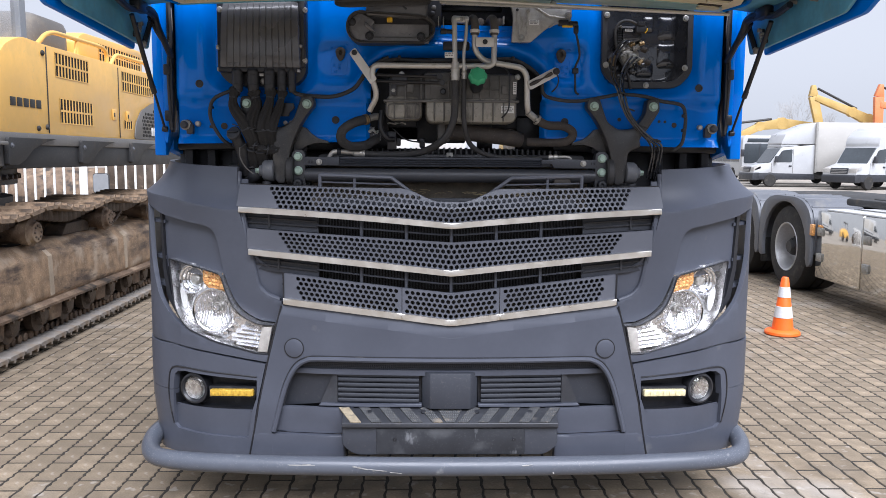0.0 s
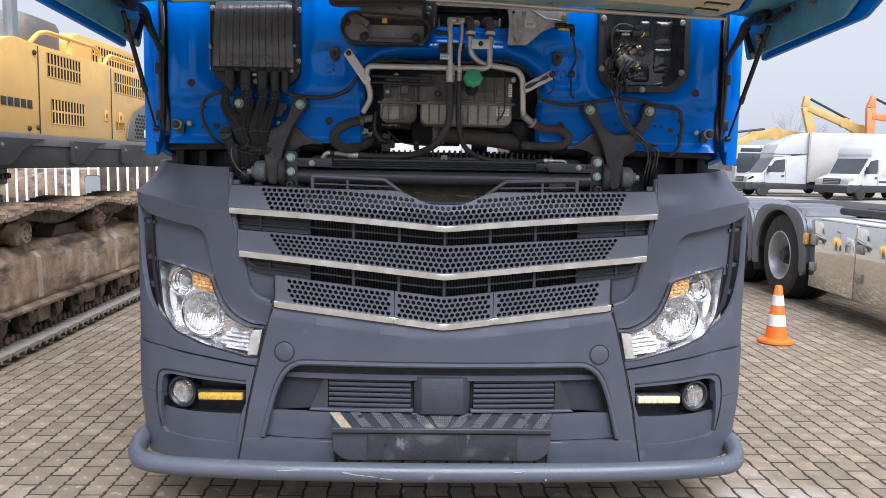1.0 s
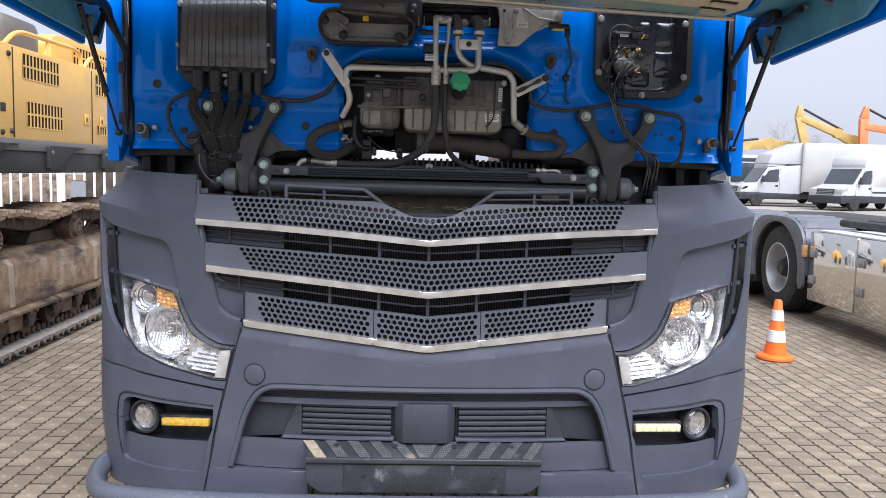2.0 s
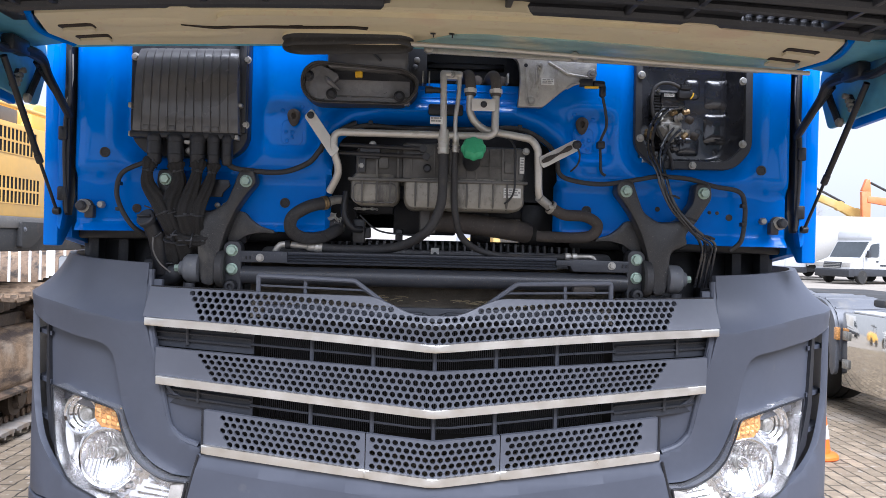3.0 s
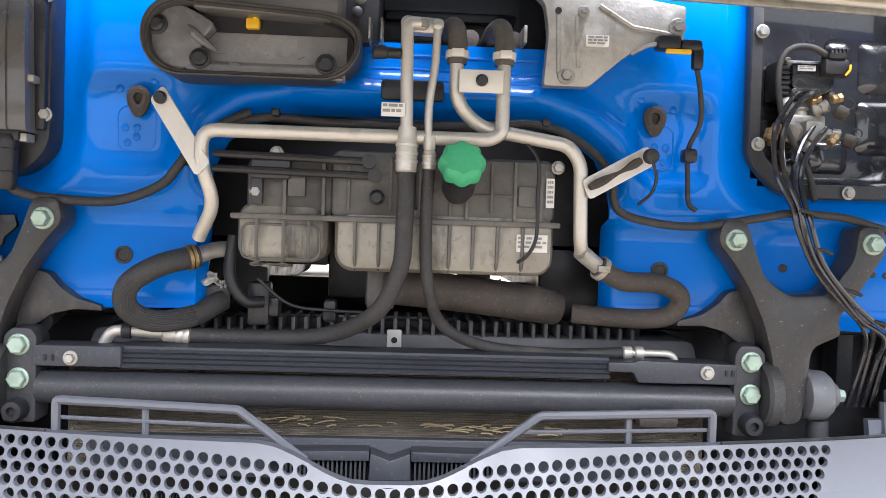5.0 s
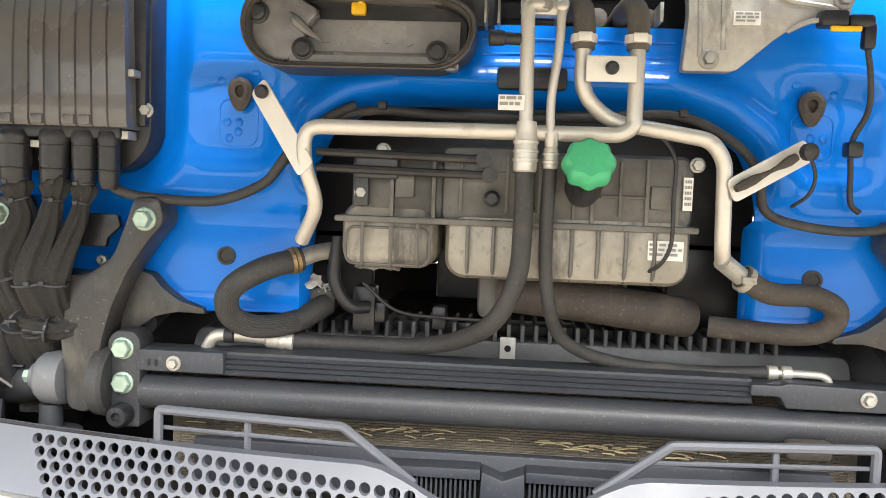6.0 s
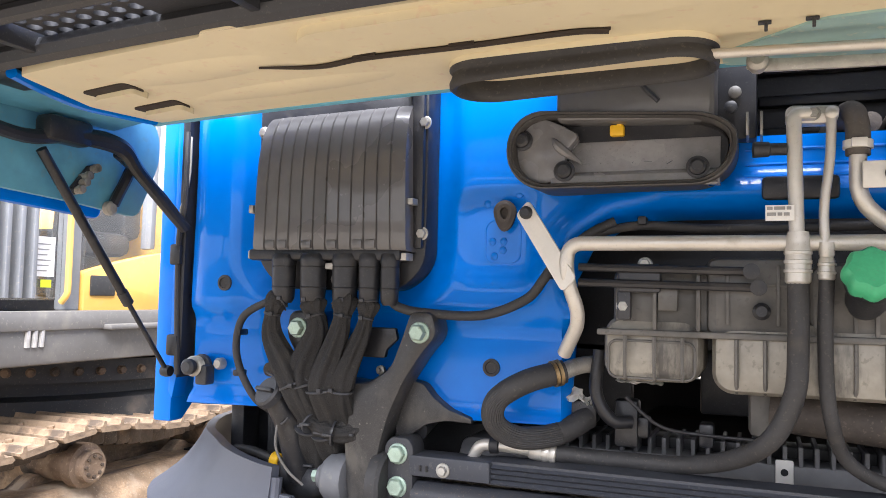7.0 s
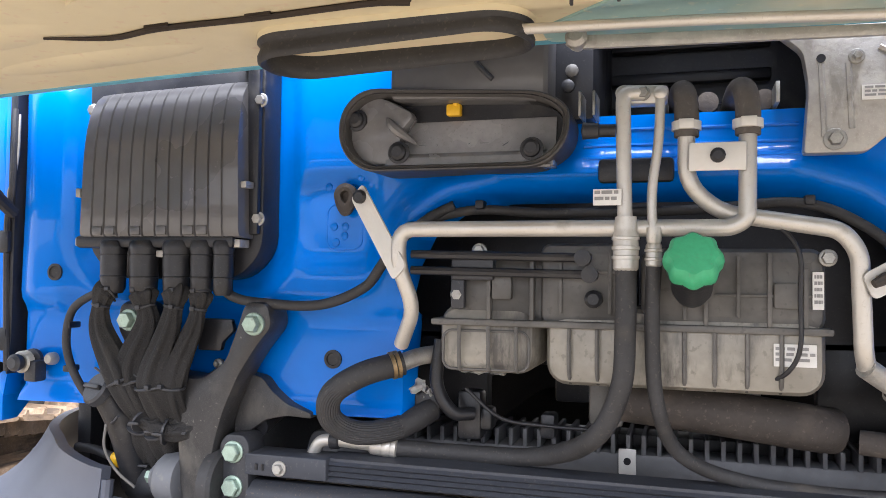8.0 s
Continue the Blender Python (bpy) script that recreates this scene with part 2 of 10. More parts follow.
    "rim": mat("silver_wheel", (0.50, 0.50, 0.50), 0.4, 0.5, 0.15, 8, 0.05, 100, 0.0, ((0.25, 0.22, 0.18), 0.2, 6)),
    "fender": mat("grey_fender_plastic", (0.111, 0.117, 0.130), 0.5, 0.0, 0.15, 6, 0.06, 200, 0.0, ((0.20, 0.19, 0.17), 0.3, 4)),
    "cone": mat("orange_cone", (0.88, 0.14, 0.015), 0.45, 0.0, 0.08, 12, 0.03, 80, 0.0, ((0.45, 0.16, 0.07), 0.15, 9)),
    "reflective": mat("white_sleeve", (0.62, 0.62, 0.61), 0.4, 0.0, 0.10, 40, 0.05, 200, 0.0, ((0.40, 0.39, 0.37), 0.2, 12)),
    "white": mat("white_van_paint", (0.43, 0.435, 0.44), 0.35, 0.0, 0.04, 2, 0.0, 10, 0.3, ((0.50, 0.54, 0.51), 0.15, 1)),
    "box_white": mat("white_box_body", (0.425, 0.41, 0.38), 0.5, 0.0, 0.05, 1, 0.0, 1, 0.0, ((0.50, 0.49, 0.46), 0.3, 0.4)),
    "window": mat("dark_vehicle_glass", (0.03, 0.035, 0.04), 0.06, 0.0, 0.2, 3, 0.0, 1, 0.6),
    # yellow made duller for far machines; distance haze is in the colour
    "far_yellow": mat("hazy_yellow_machine", (0.46, 0.31, 0.10), 0.5, 0.0, 0.15, 1, 0.02, 40, 0.0, ((0.45, 0.33, 0.16), 0.3, 1)),
    "far_glass": mat("van_glass", (0.05, 0.058, 0.065), 0.08, 0.0, 0.2, 1, 0.0, 1, 0.4),
    "orange": mat("orange_machine_paint", (0.66, 0.20, 0.075), 0.45, 0.0, 0.1, 2, 0.02, 40, 0.1),
    # twigs greyed and lightened; distance haze is put into the colour
    "bark": mat("hazy_twigs", (0.42, 0.41, 0.40), 0.9, 0.0, 0.2, 5, 0.1),
    "fence": mat("white_railing", (0.80, 0.80, 0.78), 0.5, 0.0, 0.08, 6, 0.0),
    "straw": mat("dry_straw", (0.55, 0.45, 0.28), 0.8, 0.0, 0.2, 40, 0.0),
    "tape": mat("white_strap", (0.64, 0.625, 0.59), 0.5, 0.2, 0.06, 20, 0.05),
    # dirty dark plastic, base raised in place of light missing in the bay
    "shroud": mat("lightened_dusty_shroud", (0.125, 0.126, 0.134), 0.5, 0.0, 0.2, 8, 0.06, 300, 0.0, ((0.12, 0.11, 0.10), 0.2, 14)),
    "core": mat("radiator_core", (0.20, 0.172, 0.135), 0.6, 0.2, 0.3, 20, 0.8, 400, 0.0, ((0.12, 0.105, 0.085), 0.25, 12)),
}
M["glass"].diffuse_color = (1, 1, 1, 0.3)


# ---- mesh helpers ----
def part(name, bm, material, parent=None, label="", angle=35.0, kind="", sheet=False):
    """One mesh object out of bm, under parent if one is given; the faces of an open sheet keep the way that they look."""
    if not sheet:
        bmesh.ops.recalc_face_normals(bm, faces=bm.faces[:])
    me = bpy.data.meshes.new(name)
    bm.to_mesh(me)
    bm.free()
    for p in me.polygons:
        p.use_smooth = True
    me.set_sharp_from_angle(angle=radians(angle))
    me.materials.append(M[material] if isinstance(material, str) else material)
    ob = new(name, me)
    if parent is not None:
        ob.parent = parent
        if parent.type == "EMPTY":
            ob.matrix_parent_inverse = Matrix.Translation(parent.location).inverted()
    return tagged(ob, label, kind=kind)


def thing(name, label, category, at=(0, 0, 0), group=""):
    e = new(name)
    e.location = at
    e.empty_display_size = 0.2
    return tagged(e, label, category, group)


def B():
    return bmesh.new()


def soften(bm, faces, off, seg=2):
    if off <= 0:
        return
    edges = {e for f in faces for e in f.edges}
    sharp = [e for e in edges if len(e.link_faces) == 2 and e.link_faces[0].normal.angle(e.link_faces[1].normal, 0) > 0.6]
    if sharp:
        bmesh.ops.bevel(bm, geom=sharp, offset=off, segments=seg, affect="EDGES", profile=0.5, clamp_overlap=True)


def box(bm, x0, x1, y0, y1, z0, z1, bev=0.004, m=None):
    c = [(x, y, z) for x in (x0, x1) for y in (y0, y1) for z in (z0, z1)]
    v = [bm.verts.new(m @ Vector(p) if m else p) for p in c]
    fs = [bm.faces.new([v[i] for i in f]) for f in ((0, 1, 3, 2), (4, 6, 7, 5), (0, 4, 5, 1), (2, 3, 7, 6), (0, 2, 6, 4), (1, 5, 7, 3))]
    for f in fs:
        f.normal_update()
    soften(bm, fs, bev)
    return bm


def prism(bm, pts, axis, a, b, bev=0.0):
    """The outline pts, in the plane across axis, drawn out from a to b along it."""
    def place(p, h):
        return {"x": (h, p[0], p[1]), "y": (p[0], h, p[1]), "z": (p[0], p[1], h)}[axis]
    lo = [bm.verts.new(place(p, a)) for p in pts]
    hi = [bm.verts.new(place(p, b)) for p in pts]
    k = len(pts)
    fs = [bm.faces.new(lo[::-1]), bm.faces.new(hi)]
    fs += [bm.faces.new((lo[i], lo[(i + 1) % k], hi[(i + 1) % k], hi[i])) for i in range(k)]
    bmesh.ops.recalc_face_normals(bm, faces=fs)
    for f in fs:
        f.normal_update()
    soften(bm, fs, bev)
    return bm


def glide(pts, n=6):
    """A smooth line through the points."""
    p = [Vector(q) for q in pts]
    if len(p) < 3 or n < 2:
        return p
    q = [2 * p[0] - p[1], *p, 2 * p[-1] - p[-2]]
    out = []
    for i in range(1, len(q) - 2):
        a, b, c, d = q[i - 1:i + 3]
        for j in range(n):
            t = j / n
            out.append(0.5 * (2 * b + (c - a) * t + (2 * a - 5 * b + 4 * c - d) * t * t + (3 * b - a - 3 * c + d) * t ** 3))
    return [*out, p[-1]]


def bent(pts, r, n=5):
    """A line of straight runs with rounded bends of radius r."""
    p = [Vector(q) for q in pts]
    out = [p[0]]
    for a, b, c in zip(p, p[1:], p[2:]):
        u, w = (a - b), (c - b)
        d = min(r, u.length * 0.45, w.length * 0.45)
        s, e = b + u.normalized() * d, b + w.normalized() * d
        for j in range(n + 1):
            t = j / n
            out.append((1 - t) ** 2 * s + 2 * t * (1 - t) * b + t * t * e)
    return [*out, p[-1]]


def tube(bm, line, r, seg=10, caps=True):
    """A round bar along line; r is a number or a function of 0..1."""
    line = [Vector(p) for p in line]
    rings, up = [], None
    for i, p in enumerate(line):
        d = (line[min(i + 1, len(line) - 1)] - line[max(i - 1, 0)]).normalized()
        if up is None:
            up = d.orthogonal().normalized()
        up = (up - d * up.dot(d)).normalized()
        side = d.cross(up)
        rad = r(i / (len(line) - 1)) if callable(r) else r
        rings.append([bm.verts.new(p + rad * (math.cos(a) * up + math.sin(a) * side)) for a in (2 * math.pi * k / seg for k in range(seg))])
    for s, t in zip(rings, rings[1:]):
        for k in range(seg):
            bm.faces.new((s[k], s[(k + 1) % seg], t[(k + 1) % seg], t[k]))
    if caps:
        bm.faces.new(rings[0][::-1])
        bm.faces.new(rings[-1])
    return bm


def sleeve(bm, line, r, ridges=5, amp=0.1, twist=2.0, seg=30, flat=1.0):
    """A soft tube along line with lengthwise folds: ridges round it, amp deep, turning by twist; r is a function of 0..1."""
    line = [Vector(p) for p in line]
    rings, up = [], None
    for i, p in enumerate(line):
        t = i / (len(line) - 1)
        d = (line[min(i + 1, len(line) - 1)] - line[max(i - 1, 0)]).normalized()
        if up is None:
            up = d.cross(Vector((0, -1, 0))).normalized()
        up = (up - d * up.dot(d)).normalized()
        side = d.cross(up)
        ring = []
        for k in range(seg):
            a = 2 * math.pi * k / seg
            fold = math.sin(ridges * a + twist * t) + 0.6 * math.sin((ridges - 2) * a - 2.3 * twist * t + 1.7)
            rad = r(t) * (1 + amp * fold * min(1.0, 8 * t + 0.15))
            ring.append(bm.verts.new(p + rad * (math.cos(a) * up + flat * math.sin(a) * side)))
        rings.append(ring)
    for s, t in zip(rings, rings[1:]):
        for k in range(seg):
            bm.faces.new((s[k], s[(k + 1) % seg], t[(k + 1) % seg], t[k]))
    bm.faces.new(rings[0][::-1])
    bm.faces.new(rings[-1])
    return bm


def lathe(bm, prof, at, axis=(0, -1, 0), seg=24, caps=True):
    """The profile of (radius, height) turned round axis from the point at."""
    q = Vector(axis).to_track_quat("Z", "Y")
    at = Vector(at)
    rings = []
    for r, h in prof:
        if r <= 1e-6:
            rings.append([bm.verts.new(at + q @ Vector((0, 0, h)))])
        else:
            rings.append([bm.verts.new(at + q @ Vector((r * math.cos(a), r * math.sin(a), h))) for a in (2 * math.pi * k / seg for k in range(seg))])
    for s, t in zip(rings, rings[1:]):
        for k in range(seg):
            j = (k + 1) % seg
            f = [s[0], t[j], t[k]] if len(s) == 1 else [s[k], s[j], t[0]] if len(t) == 1 else [s[k], s[j], t[j], t[k]]
            if not (len(s) == 1 and len(t) == 1):
                bm.faces.new(f)
    for ring in (rings[0], rings[-1]):
        if caps and len(ring) > 2:
            bm.faces.new(ring)
    return bm


def bolt(bm, at, r=0.014, h=0.012, axis=(0, -1, 0), washer=1.5):
    """A hexagon bolt head with its flange."""
    lathe(bm, [(0, 0), (r * washer, 0), (r * washer, h * 0.25), (r * washer * 0.93, h * 0.32), (r, h * 0.34)], at, axis, 18)
    a = Vector(at) + Vector(axis).normalized() * h * 0.3
    lathe(bm, [(r, 0), (r, h * 0.6), (r * 0.86, h * 0.75), (0, h * 0.78)], a, axis, 6)
    return bm


def rounded(x0, x1, z0, z1, r, n=6):
    """The outline of a rectangle with rounded corners."""
    out = []
    for cx, cz, a0 in ((x1 - r, z1 - r, 0), (x0 + r, z1 - r, 90), (x0 + r, z0 + r, 180), (x1 - r, z0 + r, 270)):
        for k in range(n + 1):
            a = radians(a0 + 90 * k / n)
            out.append((cx + r * math.cos(a), cz + r * math.sin(a)))
    return out


def smooth_outline(pts, r, n=4):
    """The closed outline with its corners rounded by r (one number, or one each)."""
    out, k = [], len(pts)
    for i in range(k):
        a, b, c = (Vector(pts[j % k]) for j in (i - 1, i, i + 1))
        rad = r[i] if isinstance(r, (list, tuple)) else r
        d = min(rad, (a - b).length * 0.45, (c - b).length * 0.45)
        if d < 1e-4:
            out.append(tuple(b))
            continue
        s, e = b + (a - b).normalized() * d, b + (c - b).normalized() * d
        for j in range(n + 1):
            t = j / n
            q = (1 - t) ** 2 * s + 2 * t * (1 - t) * b + t * t * e
            out.append((q.x, q.y))
    return out


def drape(pts, surface, thick=0.004, step=0.05, bev=0.0, zstep=None, hole=None):
    """The outline pts in (u, z) laid on surface(u, z, depth), cut fine enough to follow it, with a thickness."""
    bm = B()
    f = bm.faces.new([bm.verts.new((p[0], 0, p[1])) for p in pts])
    f.normal_update()
    us, zs = [p[0] for p in pts], [p[1] for p in pts]
    for lo, hi, st, axis in ((min(us), max(us), step, 0), (min(zs), max(zs), zstep or step, 2)):
        k = max(1, round((hi - lo) / st))
        for i in range(1, k):
            co, no = [0, 0, 0], [0, 0, 0]
            co[axis], no[axis] = lo + (hi - lo) * i / k, 1
            bmesh.ops.bisect_plane(bm, geom=bm.verts[:] + bm.edges[:] + bm.faces[:], plane_co=co, plane_no=no, dist=1e-5)
    if hole:
        cut = [g for g in bm.faces if hole(*g.calc_center_median().xz)]
        bmesh.ops.delete(bm, geom=cut, context="FACES")
    bmesh.ops.triangulate(bm, faces=[g for g in bm.faces if len(g.verts) > 4])
    if thick:
        r = bmesh.ops.extrude_face_region(bm, geom=bm.faces[:])
        back = {v for v in r["geom"] if isinstance(v, bmesh.types.BMVert)}
    else:
        back = set()
    rim = []
    if bev and thick:
        rim = [e for e in bm.edges if (e.verts[0] not in back and e.verts[1] not in back) and len(e.link_faces) == 2
               and any(all(v in back for v in g.verts) is False and any(v in back for v in g.verts) for g in e.link_faces)
               and any(not any(v in back for v in g.verts) for g in e.link_faces)]
    for v in bm.verts:
        v.co = surface(v.co.x, v.co.z, thick if v in back else 0.0)
    if rim:
        bmesh.ops.bevel(bm, geom=rim, offset=bev, segments=2, affect="EDGES", profile=0.5, clamp_overlap=True)
    return bm


def flip(pts):
    return [(-u, z) for u, z in pts][::-1]


def bars(bm, x0, x1, z0, z1, y, rows, seed=1, gap=0.45, words=3):
    """Rows of short bars in place of small print, on a face across y."""
    rnd = random.Random(seed)
    pitch = (z1 - z0) / rows
    for i in range(rows):
        x = x0
        while x < x1 - 0.1 * (x1 - x0):
            w = min(x1 - x, (x1 - x0) * rnd.uniform(0.5, 1.4) / words)
            box(bm, x, x + w, y - 0.0006, y, z1 - pitch * (i + 1) + pitch * gap, z1 - pitch * i, 0)
            x += w + 0.06 * (x1 - x0)
    return bm


# ---- ground ----
def ground():
    bm = B()
    for (x0, x1, y0, y1) in ((-2000, 2000, -2000, 2000),):
        bm.faces.new([bm.verts.new((x, y, -0.02)) for x, y in ((x0, y0), (x1, y0), (x1, y1), (x0, y1))])
    return part("ground", bm, "far_ground", None, "pale paved yard reaching to the horizon", kind="structure")


ground()
# unseen wall added behind the camera to darken reflections in the paint
part("wall_south", box(B(), -45, 45, -24.4, -24.0, -0.02, 4.2, 0.02), "reflection_dark", None, "plain dark wall added unseen behind the camera for darker reflections", kind="structure")

# ---- the truck ----
truck = thing("truck", "blue truck with grey bumper and open front flap on pavers", "truck", (0, 4.5, 0))

PLAN_U = [0, 0.4, 0.7, 0.86, 1.0, 1.1, 1.2, 1.3, 1.4, 1.5, 1.75, 2.1]
PLAN_X = [0, 0.4, 0.7, 0.86, 1.0, 1.098, 1.187, 1.268, 1.323, 1.348, 1.362, 1.362]
PLAN_Y = [3.10, 3.116, 3.149, 3.174, 3.207, 3.25, 3.312, 3.372, 3.452, 3.547, 3.80, 4.15]


def plan(u):
    """The bumper's line seen from above: place and inward direction."""
    a = abs(u)
    i = max(0, min(len(PLAN_U) - 2, next((k for k in range(len(PLAN_U) - 1) if a <= PLAN_U[k + 1]), len(PLAN_U) - 2)))
    h = PLAN_U[i + 1] - PLAN_U[i]
    t = (a - PLAN_U[i]) / h

    def slope(v, k):
        if k == 0:
            return 1.0 if v is PLAN_X else 0.0
        k0, k1 = k - 1, min(k + 1, len(PLAN_U) - 1)
        return (v[k1] - v[k0]) / (PLAN_U[k1] - PLAN_U[k0])

    def val(v):
        m0, m1 = slope(v, i) * h, slope(v, i + 1) * h
        return ((2 * t ** 3 - 3 * t * t + 1) * v[i] + (t ** 3 - 2 * t * t + t) * m0 + (3 * t * t - 2 * t ** 3) * v[i + 1] + (t ** 3 - t * t) * m1,
                ((6 * t * t - 6 * t) * (v[i] - v[i + 1]) + (3 * t * t - 4 * t + 1) * m0 + (3 * t * t - 2 * t) * m1) / h)
    (x, dx), (y, dy) = val(PLAN_X), val(PLAN_Y)
    g = math.hypot(dx, dy) or 1
    nx, ny = -dy / g, dx / g
    s = -1 if u < 0 else 1
    if u > 1.15:
        x += 0.032 * min(1.0, (u - 1.15) / 0.2)
    return Vector((s * x, y, 0)), Vector((s * nx, ny, 0))


def front(shift=0.0, lean=0.5, knee=1.33):
    """The bumper's outer surface, set back by shift."""
    def at(u, z, d):
        p, n = plan(u)
        q = p + n * (d + shift + lean * max(0, z - knee) + 0.10 * max(0, 0.5 - z))
        q.z = z
        return q
    return at


def crease(a):
    """Height of the wing's crease."""
    t = max(0.0, min(1.0, (a - 0.93) / 0.5))
    return 1.318 + 0.068 * t * (1.4 - 0.4 * t)


def swoop(u, z, d):
    """The wing's surface: above a crease that rises outward it sweeps back and up."""
    a = abs(u)
    t = max(0.0, min(1.0, (a - 0.93) / 0.5))
    knee = crease(a)
    p, n = plan(u)
    over = max(0.0, z - knee)
    q = p + n * (d + 0.088 * (1 - math.exp(-over / 0.06)) - 0.10 * min(0.0, z - knee + 0.004))
    q.y += 0.10 * t * over / 0.15
    q.z = z
    return q


def both(name, pts, surface, material, parent, label="", **kw):
    """A panel and its mirror image on the other side."""
    return [part(name, drape(p, surface, **kw), material, parent, label) for p in (pts, flip(pts))]


# upper wing panels beside the grille
KNEE = [(0.862 + 0.067 * k, crease(0.862 + 0.067 * k)) for k in range(15)]
SHOULDER = [(0.90, 1.49), (1.15, 1.497), (1.45, 1.515), (1.80, 1.52), *KNEE[::-1], (0.872, 1.35), (0.90, 1.42)]
WING = [*KNEE, *smooth_outline([(1.80, 1.37), (1.50, 1.345), (1.33, 1.315), (1.245, 1.285), (1.10, 1.262), (0.972, 1.245),
                                (0.945, 1.06), (0.925, 0.99), (0.895, 0.925), (0.85, 0.882), (0.79, 0.855), (0.715, 0.85), (0.70, 0.94),
                                (0.755, 0.955), (0.80, 1.0), (0.826, 1.14)],
                               [0, 0.05, 0.03, 0.03, 0.05, 0.06, 0.02, 0.03, 0.03, 0.03, 0.02, 0.005, 0.005, 0.03, 0.04, 0.0])]
both("wing_shoulder", SHOULDER, swoop, "grey", truck, thick=0.02, step=0.035, zstep=0.02)
both("wing_panel", WING, swoop, "grey", truck, thick=0.02, step=0.035, bev=0.005, zstep=0.02)
# set-back panel above each headlamp
both("lamp_recess", [(0.92, 1.285), (1.31, 1.30), (1.292, 1.06), (0.92, 1.02)], front(0.044), "grey", truck, thick=0.006, step=0.05)
# trim under each headlamp, running up into the outer air blade
TRIM = smooth_outline([(0.757, 0.69), (0.748, 0.722), (0.80, 0.722), (0.98, 0.763), (1.12, 0.808), (1.20, 0.845), (1.285, 0.93), (1.35, 1.08), (1.385, 1.325),
                       (1.62, 1.36), (1.70, 1.30), (1.70, 0.76), (1.45, 0.742), (1.2, 0.738), (1.0, 0.722)],
                      [0, 0.005, 0.01, 0.03, 0.03, 0.05, 0.06, 0.06, 0.01, 0.02, 0.03, 0.02, 0.05, 0.05, 0.05])
both("lamp_trim", TRIM, front(0.004), "grey", truck, thick=0.02, step=0.045, bev=0.006)
both("recess_edge", [(1.296, 1.30), (1.318, 1.30), (1.306, 1.06), (1.272, 0.93), (1.220, 0.865), (1.195, 0.87), (1.243, 0.94), (1.276, 1.06)], front(0.034), "black", truck, thick=0.06, step=0.05)
for s in (-1, 1):
    # flange along the inner edge of the wing
    line = [swoop(s * u, z, 0.0125) for u, z in ((0.897, 1.47), (0.894, 1.42), (0.868, 1.335), (0.846, 1.235), (0.826, 1.14), (0.806, 1.02), (0.786, 0.985), (0.758, 0.962), (0.71, 0.945))]
    part("wing_flange", tube(B(), glide(line, 6), 0.0115, 10), "grey", truck)
    for z in (1.255, 1.10, 0.98):
        bm = B()
        a, na = plan(s * 1.27)
        b, nb = plan(s * 1.42)
        a, b = a + na * 0.035, b + nb * 0.02
        q = [a, b, b + Vector((0, 0.07, 0)), a + Vector((0, 0.07, 0))]
        lo = [bm.verts.new((p.x, p.y, z - 0.010)) for p in q]
        hi = [bm.verts.new((p.x, p.y, z + 0.004)) for p in q]
        bm.faces.new(lo)
        bm.faces.new(hi)
        for k in range(4):
            bm.faces.new((lo[k], lo[(k + 1) % 4], hi[(k + 1) % 4], hi[k]))
        part("air_blade_strut", bm, "grey", truck)

# lower corner panels with the fog lamp opening cut out of them


